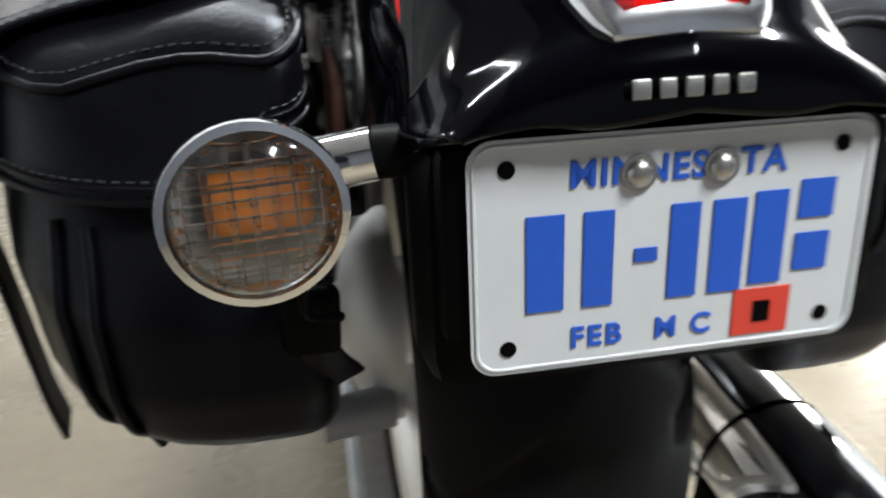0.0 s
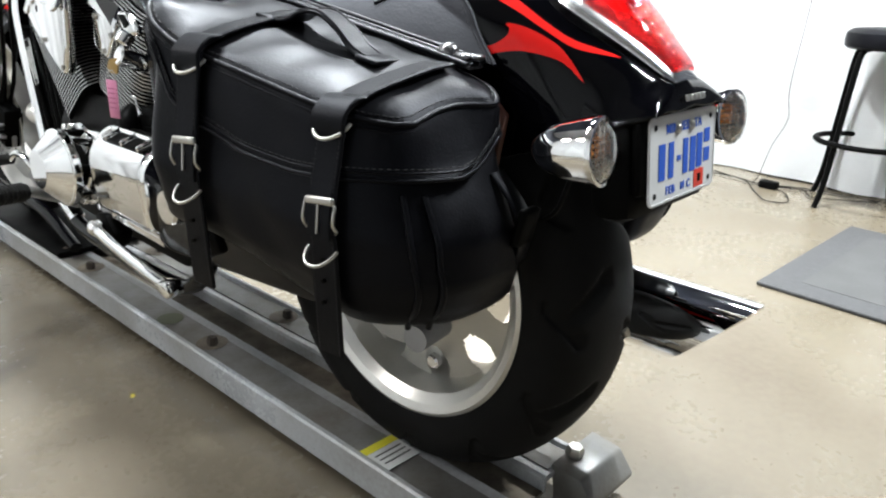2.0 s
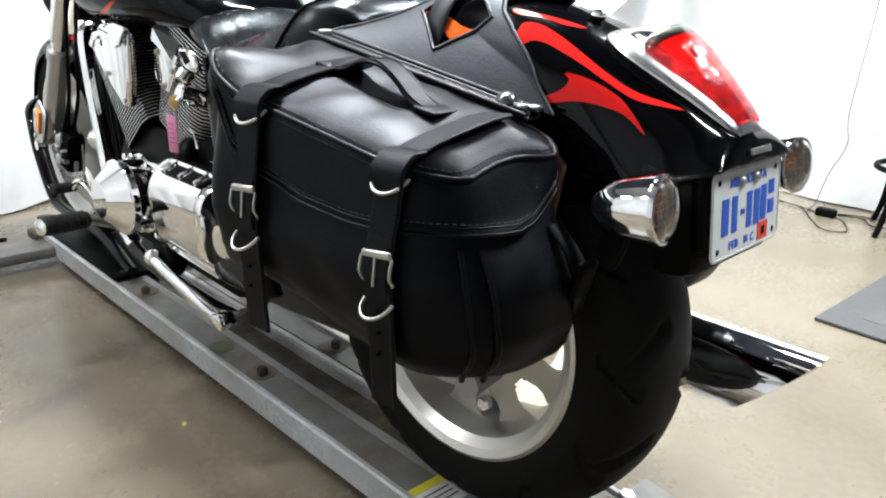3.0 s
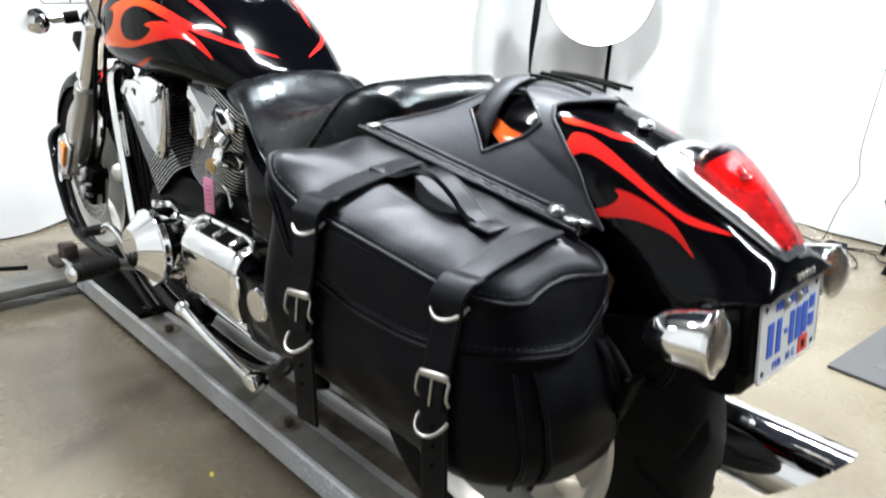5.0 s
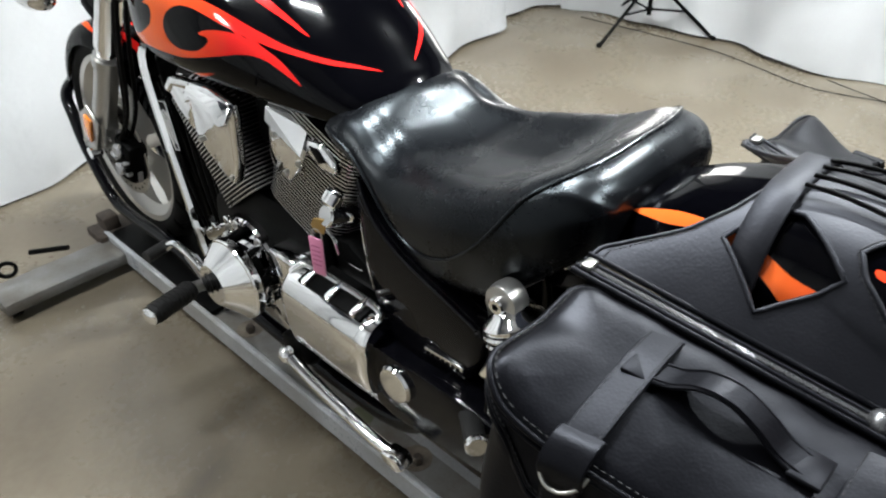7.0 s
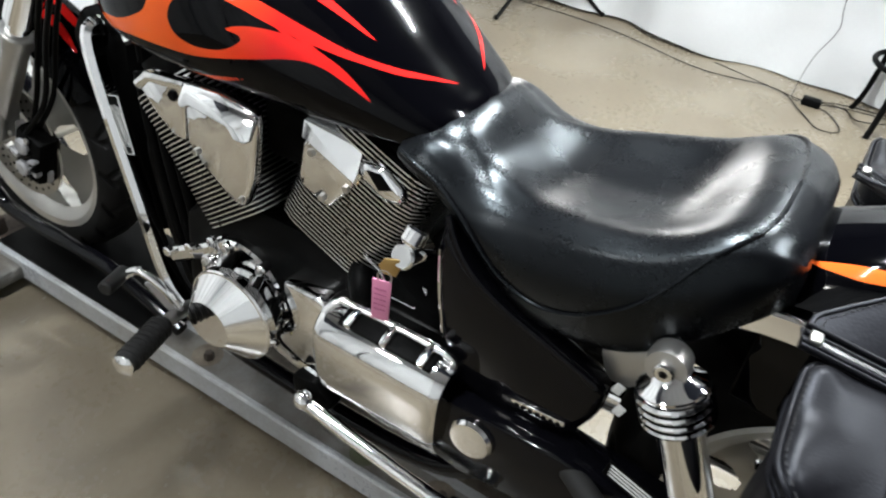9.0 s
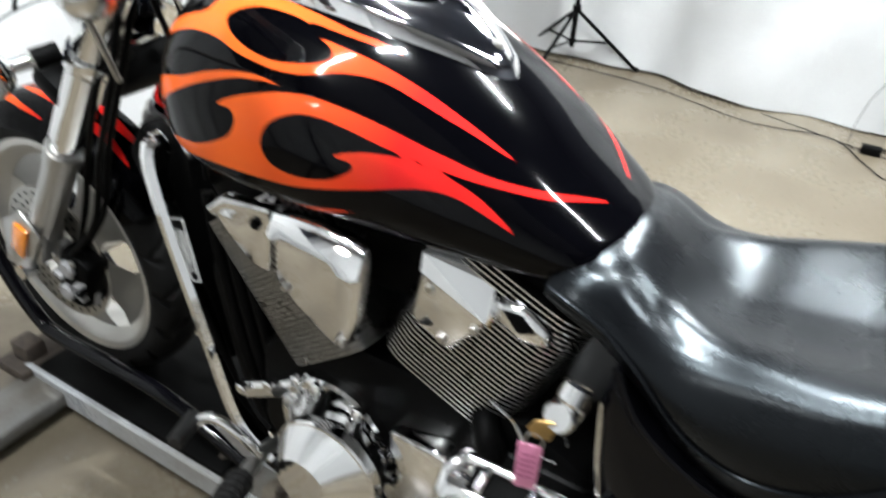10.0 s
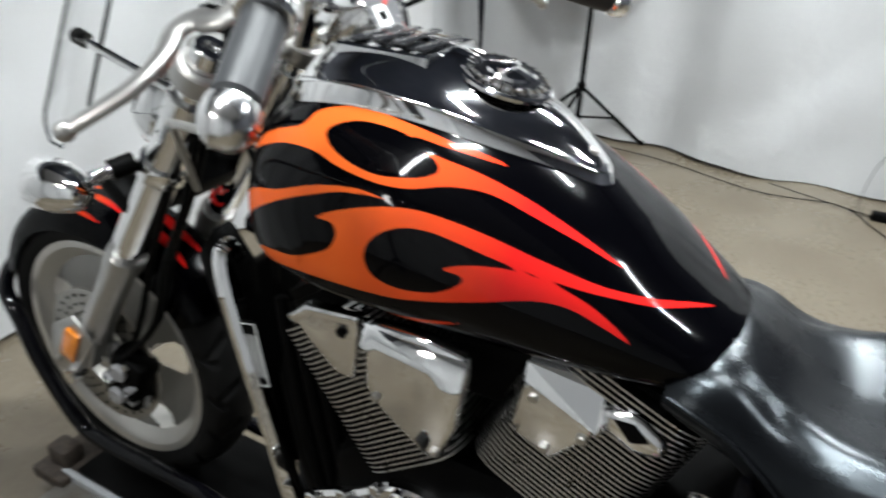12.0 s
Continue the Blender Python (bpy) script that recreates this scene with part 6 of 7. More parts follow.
rings = []
for f in (0.0, 0.02, 0.2, 0.4, 0.6, 0.8, 0.95):
    rings.append([flap_point(x, y, f) for x, y in bag_rim(0.002 if f == 0 else 0.007, f)])
for h, g in ((0.742, 0.006), (0.7485, 0.0), (0.7525, -0.010), (0.7550, -0.026), (0.7560, -0.042), (0.7565, -0.058), (0.757, -0.075)):
    rings.append([(x, y, bag_z(h, x, y) + 0.0022 * math.sin(x * 55 + y * 38) * math.sin(y * 47 - x * 21)) for x, y in bag_rim(g)])
lid = gpart("lid", loft(rings), LEATHER, None, "leather lid with a welted edge")
gpart("welt", sweep([flap_point(x, y, 0.0, 0.003) for x, y in bag_rim(0.0085, 0.0)], circle(0.0026, 8), loop=True), LEATHER, lid)
gpart("welt", sweep([flap_point(x, y, 0.0, 0.011) for x, y in bag_rim(0.0075, 0.0)], circle(0.0016, 8), loop=True), LEATHER, lid)
gpart("welt", sweep([(x, y, bag_z(0.7425, x, y)) for x, y in bag_rim(0.0075)], circle(0.0032, 8), loop=True), LEATHER, lid)
gpart("welt", sweep([(x, y, bag_z(0.7330, x, y)) for x, y in bag_rim(0.0078)], circle(0.0020, 8), loop=True), LEATHER, lid)
for src in ([flap_point(x, y, 0.0, 0.0155) for x, y in bag_rim(0.0077, 0.0)], [(x, y, bag_z(0.7477, x, y)) for x, y in bag_rim(0.0025)]):
    thread, pts = bmesh.new(), []
    for p, q in zip(src, src[1:] + src[:1]):
        p, q = Vector(p), Vector(q)
        k = max(1, int((q - p).length / 0.006))
        pts += [p.lerp(q, i / k) for i in range(k)]
    for p, q in zip(pts, pts[1:]):
        rod(p.lerp(q, 0.15), p.lerp(q, 0.7), 0.0007, n=5, bm=thread)
    tagged(gpart("stitching", thread, STITCH, lid), kind="stuff")
# seams round the outer back corner
corner = [i for i, (x, y) in enumerate(bag_plan(0.0)) if y < YR + 0.06 and x < XO + 0.11]
for shift in (0, 1):
    i = corner[len(corner) // 2 - 5 + shift]
    gpart("seam", tube([body_ring(h, 0.002 if h > 0.49 else -0.006, 0)[i] for h in (0.66, 0.63, 0.60, 0.57, 0.54, 0.51, 0.49, 0.475)], 0.0036, 8), LEATHER, body)


def side_at(ys, h, out):
    """A point out from the bag's outer side."""
    X, Y = bulge(XO, ys, h)
    return (X - out, ys, bag_z(h, XO, ys, 0.0 if h < 0.70 else 1.0))


for ys in (0.168, -0.038):
    path = [(-0.225, ys, lid_top(-0.225, ys) + 0.0035), (-0.245, ys, lid_top(-0.245, ys) + 0.006), (-0.27, ys, lid_top(-0.27, ys) + 0.0075), (-0.34, ys, lid_top(-0.34, ys) + 0.0065), (XO - 0.003, ys, bag_z(0.752, XO, ys)), (XO - 0.0145, ys, bag_z(0.738, XO, ys))]
    path += [side_at(ys, h, o) for h, o in ((0.70, 0.015), (0.66, 0.014), (0.62, 0.012), (0.58, 0.011))]
    hang = Vector(path[-1])
    path += [tuple(hang + Vector((0.002 * k, 0.0, -0.032 * k))) for k in (1, 2, 3)] + [tuple(hang + Vector((0.010, 0.002, -0.128)))]
    band = smooth_path(path, 7)
    strap = gpart("strap", sweep(band, strip(0.036, 0.0048)), LEATHER, None, "black leather strap with punched holes", 30)
    thread = bmesh.new()
    for p, q in zip(band, band[1:]):
        n = max(1, int((q - p).length / 0.006))
        for k in range(n):
            a, b = p.lerp(q, k / n), p.lerp(q, (k + 0.6) / n)
            out = Vector((-0.0024, 0, 0.0004)) if a.z < bag_z(0.74, XO, ys) and a.x < XO - 0.002 else Vector((0, 0, 0.0026))
            for dy in (-0.0145, 0.0145):
                rod(a + out + Vector((0, dy, 0)), b + out + Vector((0, dy, 0)), 0.0006, n=4, bm=thread)
    tagged(gpart("stitching", thread, STITCH, strap), kind="stuff")
    keep = [(XO + 0.012, ys, lid_top(XO + 0.012, ys) + 0.009), (XO - 0.004, ys, bag_z(0.7575, XO, ys)), (XO - 0.0195, ys, bag_z(0.742, XO, ys)), (XO - 0.0200, ys, bag_z(0.722, XO, ys))]
    gpart("keeper", sweep(smooth_path(keep, 6), strip(0.044, 0.005)), LEATHER, strap, "folded leather strap keeper", 30)
    for h, w in ((0.735, 0.0215), (0.585, 0.019)):
        c = side_at(ys, h, 0.012)
        gpart("ring", tube([(c[0] - 0.017 * math.sin(a), ys + w * math.cos(a), c[2] - 0.016 * math.sin(a)) for a in [math.pi * i / 10 for i in range(11)]], 0.0021, 10, 3), STEEL, strap, "steel D ring")
    c = side_at(ys, 0.640, 0.0165)
    z, x = c[2], c[0]
    loop_pts = [(x, ys - 0.018, z + 0.004), (x - 0.003, ys - 0.021, z - 0.006), (x - 0.004, ys - 0.021, z - 0.018), (x + 0.003, ys - 0.018, z - 0.029), (x + 0.003, ys + 0.016, z - 0.029), (x - 0.004, ys + 0.019, z - 0.018), (x - 0.003, ys + 0.019, z - 0.006), (x, ys + 0.016, z + 0.004)]
    bk = gpart("buckle", tube(loop_pts, 0.0017, 10, 3, loop=True), STEEL, strap, "worn steel buckle")
    gpart("buckle_plate", box((x - 0.001, ys - 0.001, z + 0.006), (0.0055, 0.038, 0.009), 0.0025, Matrix.Rotation(radians(-4), 4, "X")), STEEL, bk)
    gpart("prong", rod((x - 0.002, ys, z + 0.003), (x - 0.005, ys, z - 0.030), 0.0015, n=8), STEEL, bk)
    gpart("strap_tongue", sweep(smooth_path([side_at(ys, 0.60 + 0.03 * k, 0.0145 + 0.0015 * math.sin(k * 1.4)) for k in range(4)], 5), strip(0.031, 0.004)), LEATHER, strap, "", 30)
    for k in range(4):
        q = Vector((hang.x - 0.0024, ys, bag_z(0.60, XO, ys, 0) - 0.026 * k))
        gpart("strap_hole", rod(q - Vector((0.0012, 0, 0)), q + Vector((0.002, 0, 0)), 0.0024, n=10), SATIN, strap)
# loose tail of the front strap with its black clip
gpart("strap_tail", sweep(smooth_path([(-0.352, 0.232, 0.60), (-0.358, 0.228, 0.565), (-0.352, 0.212, 0.525), (-0.345, 0.205, 0.492)], 6), strip(0.022, 0.004), up=(0, 1, 0)), LEATHER, None, "loose leather strap end")
gpart("side_clip", box((-0.352, 0.200, 0.515), (0.012, 0.030, 0.042), 0.005, Matrix.Rotation(radians(-25), 4, "X")), SATIN, None, "black plastic side clip")
# carrying handle
hp = [(-0.268, 0.162, lid_top(-0.268, 0.162) + 0.004), (-0.269, 0.135, lid_top(-0.269, 0.135) + 0.012), (-0.270, 0.110, lid_top(-0.270, 0.11) + 0.028), (-0.272, 0.082, lid_top(-0.272, 0.082) + 0.034), (-0.274, 0.055, lid_top(-0.274, 0.055) + 0.025), (-0.276, 0.032, lid_top(-0.276, 0.032) + 0.011), (-0.277, 0.010, lid_top(-0.277, 0.010) + 0.005)]
handle = gpart("handle", sweep(smooth_path(hp, 7), lambda f: strip(0.037 - 0.006 * math.sin(f * math.pi), 0.005)), LEATHER, None, "raised leather carrying handle", 30)
for dx in (-0.013, 0.013):
    gpart("handle_welt", tube([(x + dx, y, z + 0.003) for x, y, z in hp], 0.0016, 6), LEATHER, handle)
for y, x in ((0.165, -0.268), (0.006, -0.277)):
    gpart("handle_tab", box((x, y, lid_top(x, y) + 0.006), (0.042, 0.030, 0.006), 0.002, Matrix.Rotation(radians(12), 4, "X")), LEATHER, handle)
gpart("fender_pad", prism([(-0.085, 0.60), (-0.100, 0.70), (-0.080, 0.72), (-0.06, 0.60)], -0.186, -0.178, 0.002), BROWN, None, "brown leather edge")
gpart("back_strap", sweep(smooth_path([(-0.225, -0.118, 0.640), (-0.222, -0.150, 0.600), (-0.220, -0.156, 0.560), (-0.200, -0.140, 0.525)], 6), strip(0.024, 0.004), up=(0, 1, 0)), LEATHER, None, "short leather strap at the bag's back")
gpart("release_buckle", box((-0.222, -0.158, 0.580), (0.034, 0.012, 0.05), 0.006, Matrix.Rotation(radians(12), 4, "X")), SATIN, None, "black plastic release buckle")

# zip along the inner top edge
ZA, ZB = Vector((-0.204, 0.288, 0.826)), Vector((-0.146, -0.060, 0.753))
ZIPCLOTH = mat("zip_cloth", (0.010, 0.010, 0.013), 0.6, fine=400, bump=0.2, gloss=0.3)
zipper = gpart("zip_tape", sweep([ZA.lerp(ZB, i / 10) for i in range(11)], strip(0.034, 0.004)), ZIPCLOTH, None, "black zip along the bag's inner top edge", shear=False)
teeth = bmesh.new()
for k in range(120):
    p = ZA.lerp(ZB, 0.03 + 0.88 * k / 119)
    box(p + Vector((0, 0, 0.0035)), (0.006, 0.0018, 0.003), 0, bm=teeth)
tagged(gpart("zip_teeth", teeth, mat("dark_zip", (0.16, 0.16, 0.165), 0.25, 0.8), zipper, shear=False), kind="stuff")
for dx, dz in ((0.0165, 0.006), (0.0075, 0.003), (-0.0075, 0.003), (-0.0165, 0.004)):
    gpart("zip_welt", tube([ZA.lerp(ZB, i / 6) + Vector((dx, 0, dz)) for i in range(7)], 0.0036, 10, 2), LEATHER, zipper, shear=False)
gpart("zip_stop", box(ZA + Vector((0, -0.012, 0.006)), (0.018, 0.012, 0.007), 0.002), STEEL, zipper, "metal zip end", shear=False)
pull = ZA.lerp(ZB, 0.89)
gpart("snap", lathe([(0.0135, 0), (0.0135, 0.004), (0.010, 0.010), (0.005, 0.012), (0.0005, 0.0125)], toward(pull + Vector((0, 0, 0.006)), pull + Vector((-0.01, 0, 0.05))), 22), bpy.data.materials["dark_zip"], zipper, "dark metal snap stud", shear=False)
gpart("zip_slider", box(ZA.lerp(ZB, 0.955) + Vector((0, 0, 0.008)), (0.020, 0.024, 0.010), 0.004), bpy.data.materials["dark_zip"], zipper, "metal zip slider", shear=False)
gpart("zip_slider", box(ZA.lerp(ZB, 0.985) + Vector((0.002, 0, 0.011)), (0.015, 0.028, 0.007), 0.003), bpy.data.materials["dark_zip"], zipper, "dark metal zip pull", shear=False)
copy_thing(bag, Matrix.Translation((0.27, 0.07, 0.5)) @ Matrix.Diagonal((-1, 1, 1, 1)))

# yoke across the fender
yk = thing("saddlebag_yoke", "black leather yoke laced across the rear fender between both saddlebags", "leather yoke", at=(0, 0.1, 0.9))


@functools.lru_cache(None)
def yoke_point(v, u):
    """v: from the zip (0) to the middle line (1); u: from the back edge (0) to the front edge (1)."""
    back = interp(v, [0, 0.12, 0.25, 0.38, 0.5, 0.62, 1], [-0.074, -0.038, 0.008, 0.044, 0.056, 0.046, 0.01])
    ahead = interp(v, [0, 0.08, 0.2, 0.35, 0.55, 0.8, 1], [0.285, 0.282, 0.255, 0.215, 0.185, 0.165, 0.16])
    y = back + (ahead - back) * u
    f = (y - ZB.y) / (ZA.y - ZB.y)
    zx, zz = ZB.x + (ZA.x - ZB.x) * f + 0.016, ZB.z + (ZA.z - ZB.z) * f + 0.006
    x = zx * (1 - v)
    z = zz + (fender_z(y, 0) + 0.012 - zz) * (1 - (1 - v) ** 2.05)
    if abs(x) < 0.119:
        z = max(z, fender_z(y, x) + 0.007)
    return (x, y, z)


yb, NV, NU = bmesh.new(), 150, 110
WIN = [(0.10, 0.118), (0.36, 0.178), (0.62, 0.150), (0.62, 0.118), (0.34, 0.058)]


def in_window(v, y):
    odd = False
    for (a, b), (p, q) in zip(WIN, WIN[1:] + WIN[:1]):
        if (b > y) != (q > y) and v < (p - a) * (y - b) / (q - b) + a:
            odd = not odd
    return odd


for sgn in (1, -1):
    g = [[yb.verts.new((yoke_point(i / NV, j / NU)[0] * sgn, *yoke_point(i / NV, j / NU)[1:])) for j in range(NU + 1)] for i in range(NV + 1)]
    for i in range(NV):
        for j in range(NU):
            x, y, z = yoke_point((i + 0.5) / NV, (j + 0.5) / NU)
            v = (i + 0.5) / NV
            if in_window(v, y):
                continue
            yb.faces.new((g[i][j], g[i + 1][j], g[i + 1][j + 1], g[i][j + 1]))
bmesh.ops.remove_doubles(yb, verts=yb.verts, dist=0.0002)
bmesh.ops.delete(yb, geom=[v for v in yb.verts if not v.link_faces], context="VERTS")
bmesh.ops.recalc_face_normals(yb, faces=yb.faces)
bmesh.ops.solidify(yb, geom=yb.faces, thickness=0.004)


def ypart(name, bm, material, parent=None, label=""):
    ob = part(name, bm, material, parent or yk, label, 50)
    ob.data.transform(Matrix.Translation((0, -0.1, -0.9)))
    return ob


panel = ypart("panel", yb, HIDE)
for sgn in (1, -1):
    for u in (0.0, 1.0):
        edge = [Vector(yoke_point(i / 30, u)) for i in range(31)]
        ypart("edge_binding", tube([(p.x * sgn, p.y, p.z) for p in edge], 0.0026, 8, 1), HIDE, panel)
        thread = bmesh.new()
        line = [Vector(yoke_point(i / 110, 0.03 if u == 0 else 0.97)) + Vector((0, 0, 0.0006)) for i in range(111)]
        for p, q in zip(line[::2], line[1::2]):
            rod((p.x * sgn, p.y, p.z), (q.x * sgn, q.y, q.z), 0.0008, n=5, bm=thread)
        tagged(ypart("stitching", thread, STITCH, panel), kind="stuff")
for sgn in (1, -1):
    hole = []
    for (v0, y0), (v1, y1) in zip(WIN, WIN[1:] + WIN[:1]):
        for k in range(8):
            v, y = v0 + (v1 - v0) * k / 8, y0 + (y1 - y0) * k / 8
            y0_, y1_ = yoke_point(v, 0)[1], yoke_point(v, 1)[1]
            p = yoke_point(v, (y - y0_) / (y1_ - y0_))
            hole.append((p[0] * sgn, p[1], p[2]))
    ypart("window_binding", sweep(hole, circle(0.0028, 8), loop=True), HIDE, panel)
ypart("cross_strap", sweep(smooth_path([(x, 0.150, fender_z(0.15, min(abs(x), 0.118)) + 0.016 - 0.10 * max(0, abs(x) - 0.085)) for x in (-0.125, -0.10, -0.06, -0.02, 0.02, 0.06, 0.10, 0.125)], 5), strip(0.036, 0.005)), HIDE, None, "arched leather strap")
for k, x in enumerate((-0.035, -0.012, 0.012, 0.035)):
    ypart("lace", tube([(x, 0.135, fender_z(0.13, x) + 0.022), (x * 1.15 + 0.010, 0.105, fender_z(0.10, x) + 0.020), (x * 1.3 + 0.018, 0.07, fender_z(0.07, x) + 0.018), (x * 1.5 + 0.024, 0.035, fender_z(0.035, x) + 0.017)], 0.0028, 8), SATIN, None, "black leather lace")
ypart("fender_bolt", sphere((-0.012, -0.045, fender_z(-0.045, 0) + 0.006), 0.012, None, 1, 1, 0.7, 16), CHROME, None, "chrome fender bolt")

# ---- dolly under the motorcycle ----
dolly = thing("motorcycle_dolly", "grey steel motorcycle dolly rail with cross arms and casters", "motorcycle dolly", at=(0, 0.9, 0.0))


def dpart(name, bm, material, parent=None, label=""):
    ob = part(name, bm, material, parent or dolly, label)
    ob.data.transform(Matrix.Translation((0, -0.9, 0)))
    return ob


RUSTY = mat("dark_rust", (0.05, 0.035, 0.025), 0.75, second=(0.02, 0.016, 0.013), scale=60, amount=1.0, bump=0.3)
for sx in (-1, 1):
    prof = [(0.143, 0.026), (0.146, 0.030), (0.146, 0.084), (0.142, 0.088), (0.134, 0.088), (0.129, 0.081), (0.062, 0.079), (0.052, 0.083), (0.044, 0.083), (0.040, 0.078), (0.040, 0.050), (0.046, 0.050), (0.046, 0.070), (0.128, 0.074), (0.138, 0.080), (0.138, 0.026)]
    rings = [[(a * sx, y, z) for a, z in prof] for y in (-0.10, 0.4, 1.0, 1.5, 2.0)]
    rail = dpart("rail", loft(rings), DOLLY, None, "grey enamelled steel rail")
    for y in (0.68, 1.28, 1.43):
        dpart("rail_bolt", bolt((0.10 * sx, y, 0.0818), (0, 0, 1), 0.0115, 0.020), RUSTY, rail)
        if y > 1.4:
            continue
        dpart("stain", lathe([(0.034, 0.0), (0.034, 0.0008)], toward((0.095 * sx, y + 0.01, 0.0822), (0.095 * sx, y + 0.01, 1)), 24), GRIME, rail, "dark oily stain round a bolt")
for sx in (-1, 1):
    dpart("deck", box((0.0955 * sx, 0.95, 0.0806), (0.064, 2.08, 0.002), 0), DIRTY, None, "grimy steel deck inside the rail's lip")
dpart("channel", box((0, 0.95, 0.052), (0.078, 2.1, 0.004), 0), GRIME, None, "rusty wheel channel")
for sx in (-1, 1):
    for yy, ln in ((1.93, 0.30), ):
        arm = dpart("arm", box((0.315 * sx, yy, 0.050), (0.35, 0.125, 0.036), 0.006), DIRTY, None, "grimy grey cross arm")
        dpart("caster_fork", box((0.455 * sx, yy, 0.034), (0.05, 0.05, 0.02), 0.004), STEEL, arm)
        dpart("caster_wheel", rod((0.445 * sx, yy - 0.02, 0.018), (0.475 * sx, yy - 0.02, 0.018), 0.018, n=20, bevel=0.003), SATIN, arm, "small black caster")
        dpart("tie_ring", tube([(0.425 * sx + 0.022 * math.cos(a), yy + 0.075 - 0.006 * math.cos(a), 0.090 + 0.022 * math.sin(a)) for a in [2 * math.pi * i / 10 for i in range(10)]], 0.006, 10, 3, loop=True), SATIN, arm, "black tie-down ring")
        dpart("locking_rod", rod((0.25 * sx, yy + 0.085, 0.075), (0.335 * sx, yy + 0.17, 0.06), 0.008, n=12), SATIN, arm)
hoop = [(-0.100, 1.36, 0.12), (-0.100, 1.58, 0.185), (-0.100, 1.88, 0.185), (-0.100, 1.97, 0.215), (-0.100, 2.05, 0.33), (-0.096, 2.09, 0.42), (-0.076, 2.15, 0.475), (0, 2.20, 0.495), (0.076, 2.15, 0.475), (0.096, 2.09, 0.42), (0.100, 2.05, 0.33), (0.100, 1.97, 0.215), (0.100, 1.88, 0.185), (0.100, 1.58, 0.185), (0.100, 1.36, 0.12)]
dpart("wheel_cradle", tube(hoop, 0.0165, 16), BLACK, None, "black tube cradle round the front wheel")
dpart("cradle_tray", box((0, 1.68, 0.094), (0.27, 0.56, 0.014), 0.004), SATIN, None, "black steel tray under the front wheel")
dpart("front_plate", box((0, 2.02, 0.07), (0.34, 0.10, 0.03), 0.006), RUSTY, None, "rusty front bracket")
dpart("front_post", box((-0.115, 2.02, 0.105), (0.05, 0.06, 0.05), 0.008), RUSTY)
dpart("end_plate", prism([(-0.10, 0.02), (-0.165, 0.02), (-0.18, 0.045), (-0.15, 0.085), (-0.09, 0.092)], 0.07, 0.205, 0.006), DIRTY, None, "grey end bracket behind the rear wheel")
dpart("end_bolt", bolt((0.12, -0.105, 0.090), (0.0, -0.1, 1), 0.016, 0.018), STEEL)
wl = dpart("warning_label", box((-0.095, 0.12, 0.0845), (0.075, 0.055, 0.001), 0, Matrix.Rotation(radians(2), 4, "Y")), WHITE, None, "white and yellow printed label")
dpart("label_band", box((-0.095, 0.155, 0.0850), (0.075, 0.018, 0.001), 0, Matrix.Rotation(radians(2), 4, "Y")), YELLOW, wl)
for k in range(3):
    dpart("label_line", box((-0.095, 0.133 - 0.012 * k, 0.0855), (0.06, 0.003, 0.0006), 0, Matrix.Rotation(radians(2), 4, "Y")), mat("ink", (0.1, 0.1, 0.1), 0.6) if k == 0 else bpy.data.materials["ink"], wl)
dpart("oval_mark", lathe([(0.03, 0), (0.03, 0.0006)], toward((-0.10, 0.86, 0.0822), (-0.10, 0.86, 1)), 28), mat("mark_dark", (0.08, 0.09, 0.05), 0.6), None, "oval maker's mark")

# ---- round the room ----
stand = thing("light_stand", "black tripod light stand with a lit round softbox", "light stand", at=(2.81, 1.885, 0))


def lpart(name, bm, material, parent=None, label=""):
    return part(name, bm, material, parent or stand, label)


lpart("column", rod((0, 0, 0.10), (0, 0, 0.82), 0.0125, n=16), SATIN)
lpart("inner_column", rod((0, 0, 0.80), (-0.02, 0, 1.06), 0.009, n=14), STEEL)
lpart("collar", rod((0, 0, 0.27), (0, 0, 0.31), 0.022, n=18, bevel=0.003), SATIN)
lpart("collar", rod((0, 0, 0.12), (0, 0, 0.14), 0.02, n=18, bevel=0.003), SATIN)
lpart("knob", rod((0, 0, 0.78), (0.03, 0.02, 0.79), 0.012, n=14), SATIN)
for fx, fy in ((0.13, -0.32), (0.15, 0.31), (-0.36, 0.06)):
    leg = lpart("leg", rod((0, 0, 0.29), (fx, fy, 0.008), 0.0095, n=12), SATIN)
    lpart("brace", rod((0, 0, 0.13), (fx * 0.55, fy * 0.55, 0.135), 0.006, n=10), SATIN, leg)
    lpart("rubber_foot", sphere((fx, fy, 0.014), 0.014, None, n=12), SATIN, leg)
sb = toward((-0.16, -0.02, 1.06), (-1.0, -0.25, 1.03))
lpart("softbox_shell", lathe([(0.06, -0.12), (0.16, -0.06), (0.27, 0.02), (0.30, 0.055), (0.302, 0.06)], sb, 40), SATIN, None, "black fabric softbox shell")
lpart("diffuser", lathe([(0.298, 0.061), (0.20, 0.075), (0.001, 0.08)], sb, 40), DIFFUSE, None, "lit white diffuser")

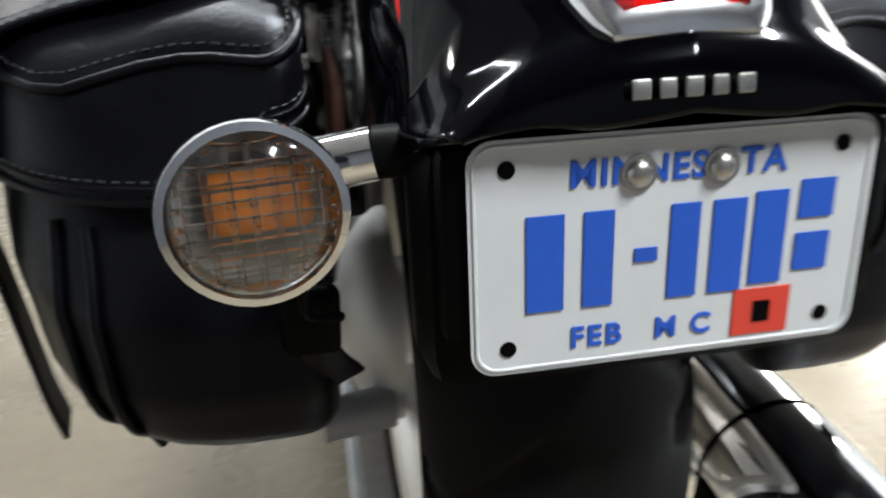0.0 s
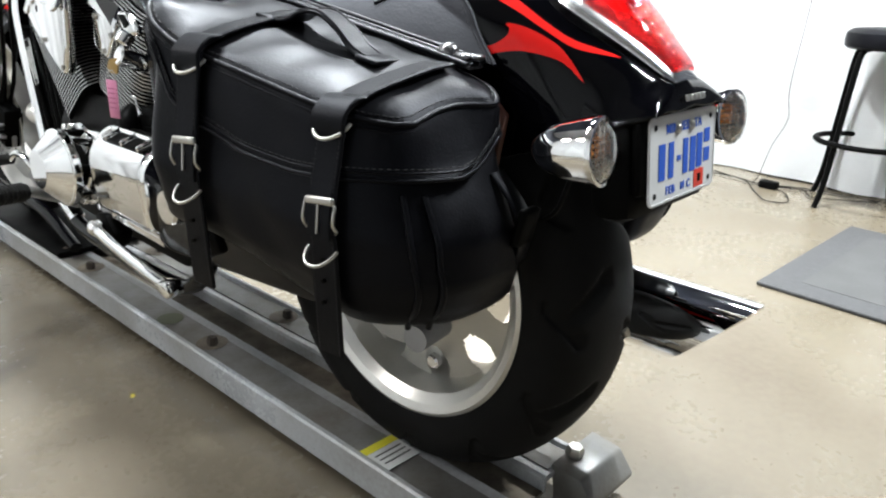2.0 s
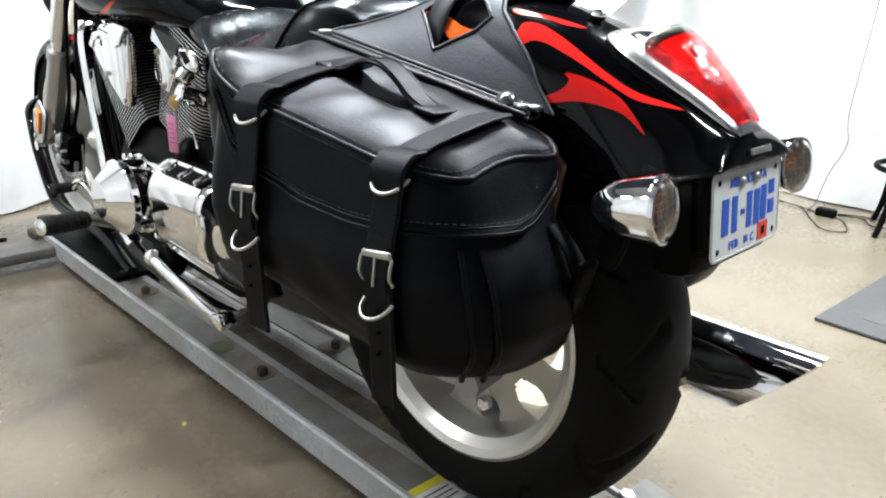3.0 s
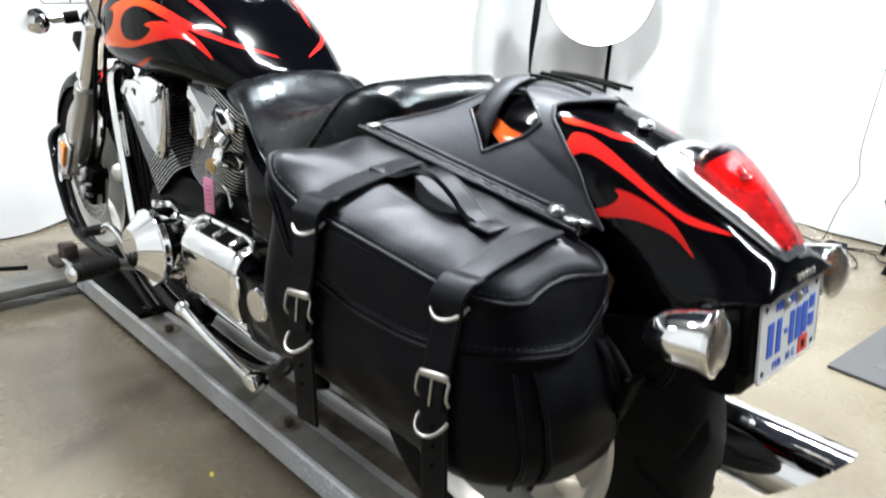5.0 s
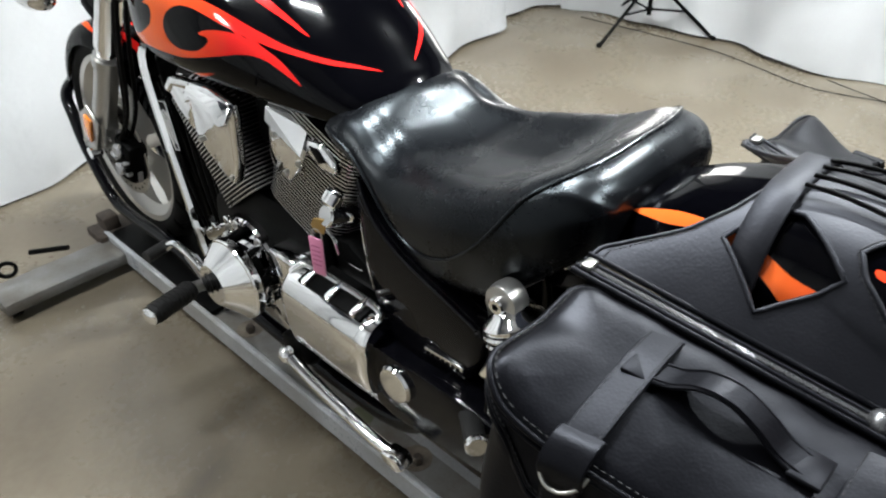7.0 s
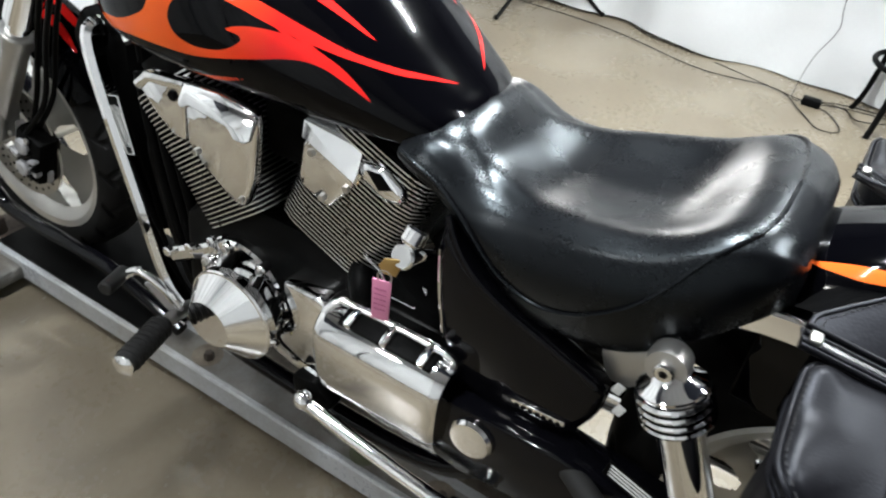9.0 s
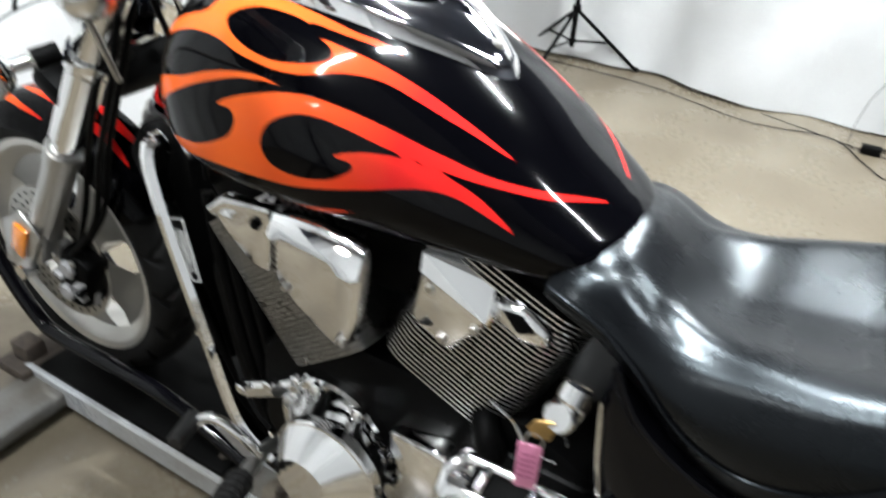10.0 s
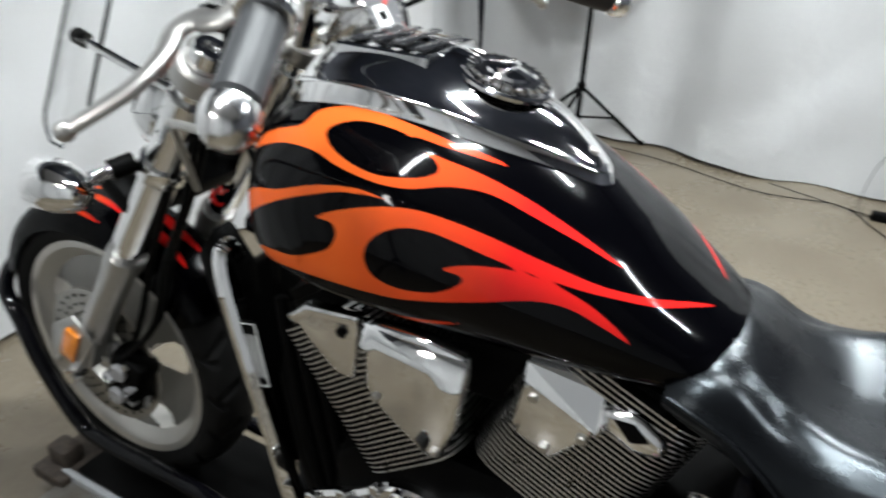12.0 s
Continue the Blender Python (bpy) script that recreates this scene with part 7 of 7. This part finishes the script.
tall = thing("light_stand", "tall black light stand with a lit round softbox", "light stand", at=(LEFT[0] - 0.12, LEFT[1] + 0.04, 0))
part("column", rod((0, 0, 0.10), (0, 0, 1.2), 0.0125, n=16), SATIN, tall)
part("inner_column", rod((0, 0, 1.18), (0, 0, LEFT[2]), 0.009, n=14), STEEL, tall)
for k in range(3):
    a = 2.1 * k + 0.4
    foot_leg = part("leg", rod((0, 0, 0.45), (0.42 * math.cos(a), 0.42 * math.sin(a), 0.008), 0.0095, n=12), SATIN, tall)
    part("brace", rod((0, 0, 0.16), (0.24 * math.cos(a), 0.24 * math.sin(a), 0.20), 0.006, n=10), SATIN, foot_leg)
sl = toward((0.03, -0.01, LEFT[2] + 0.01), (1.72, -0.62, 0.6))
part("softbox_shell", lathe([(0.04, -0.1), (0.08, -0.05), (0.12, 0.02), (0.128, 0.045), (0.13, 0.05)], sl, 40), SATIN, tall, "black fabric softbox shell")
part("diffuser", lathe([(0.127, 0.051), (0.08, 0.056), (0.001, 0.058)], sl, 40), DIFFUSE, tall, "lit white diffuser")

stool = thing("bar_stool", "black metal bar stool with a round padded seat", "stool", at=(2.62, 0.08, 0))
part("seat", lathe([(0.02, 0.645), (0.150, 0.645), (0.163, 0.655), (0.167, 0.68), (0.163, 0.708), (0.14, 0.724), (0.08, 0.73), (0.001, 0.73)], toward((0, 0, 0), (0, 0, 1)), 40), LEATHER, stool, "round black vinyl seat")
for k in range(4):
    a = math.pi / 4 + k * math.pi / 2 + 0.3
    p = lambda r, z: (r * math.cos(a), r * math.sin(a), z)
    part("leg", tube([p(0.10, 0.65), p(0.142, 0.62), p(0.160, 0.45), p(0.186, 0.12), p(0.215, 0.0)], 0.012, 12), SATIN, stool)
part("foot_ring", tube([(0.195 * math.cos(a), 0.195 * math.sin(a), 0.27) for a in [2 * math.pi * i / 16 for i in range(16)]], 0.0115, 10, 3, loop=True), SATIN, stool, "round black footrest")

mt = thing("floor_mat", "grey rubber floor mat lying on the concrete", "floor mat", at=(1.78, -0.42, 0))
part("mat", box((0, 0, 0.007), (0.86, 0.86, 0.012), 0.005, Matrix.Rotation(radians(-3), 4, "Z")), MATGREY, mt)
part("mat_field", box((0, 0, 0.0135), (0.66, 0.66, 0.002), 0.001, Matrix.Rotation(radians(-3), 4, "Z")), mat("mat_dark", (0.07, 0.07, 0.07), 0.85, bump=0.4, gloss=0.15), mt)

rnd = random.Random(5)
for name, pts in (("extension_lead", [(2.80, 2.3, 0.008), (2.78, 1.5, 0.007), (2.62, 0.95, 0.006), (2.66, 0.6, 0.007), (2.48, 0.45, 0.006), (2.36, 0.36, 0.006), (2.40, 0.28, 0.007), (2.55, 0.34, 0.006), (2.62, 0.42, 0.008), (2.72, 0.25, 0.006), (2.74, -0.3, 0.006)]),
                  ("extension_lead", [(2.77, 0.45, 1.5), (2.765, 0.45, 0.9), (2.76, 0.47, 0.45), (2.755, 0.45, 0.30), (2.755, 0.50, 0.16), (2.72, 0.52, 0.02), (2.60, 0.50, 0.007), (2.66, 0.36, 0.007), (2.70, 0.1, 0.006)]),
                  ("extension_lead", [(2.72, 0.9, 0.02), (2.66, 0.62, 0.008), (2.60, 0.44, 0.012), (2.66, 0.30, 0.008), (2.58, 0.22, 0.006), (2.72, 0.0, 0.006)])):
    tagged(part(name, tube(pts, 0.0024 if pts[0][2] < 1 else 0.0017, 8, 8), SATIN), "thin black extension lead trailing by the cloth", "cable", "floor cables")
sock = thing("power_adapter", "small black power adapter among floor cords", "adapter", at=(2.60, 0.43, 0))
part("case", box((0, 0, 0.018), (0.05, 0.08, 0.034), 0.006), SATIN, sock)
tagged(part("pole", rod((2.86, 2.49, 1.24), (2.86, 2.49, 3.0), 0.010, n=14), SATIN), "black pole hanging from the ceiling in the cloth corner", "pole")
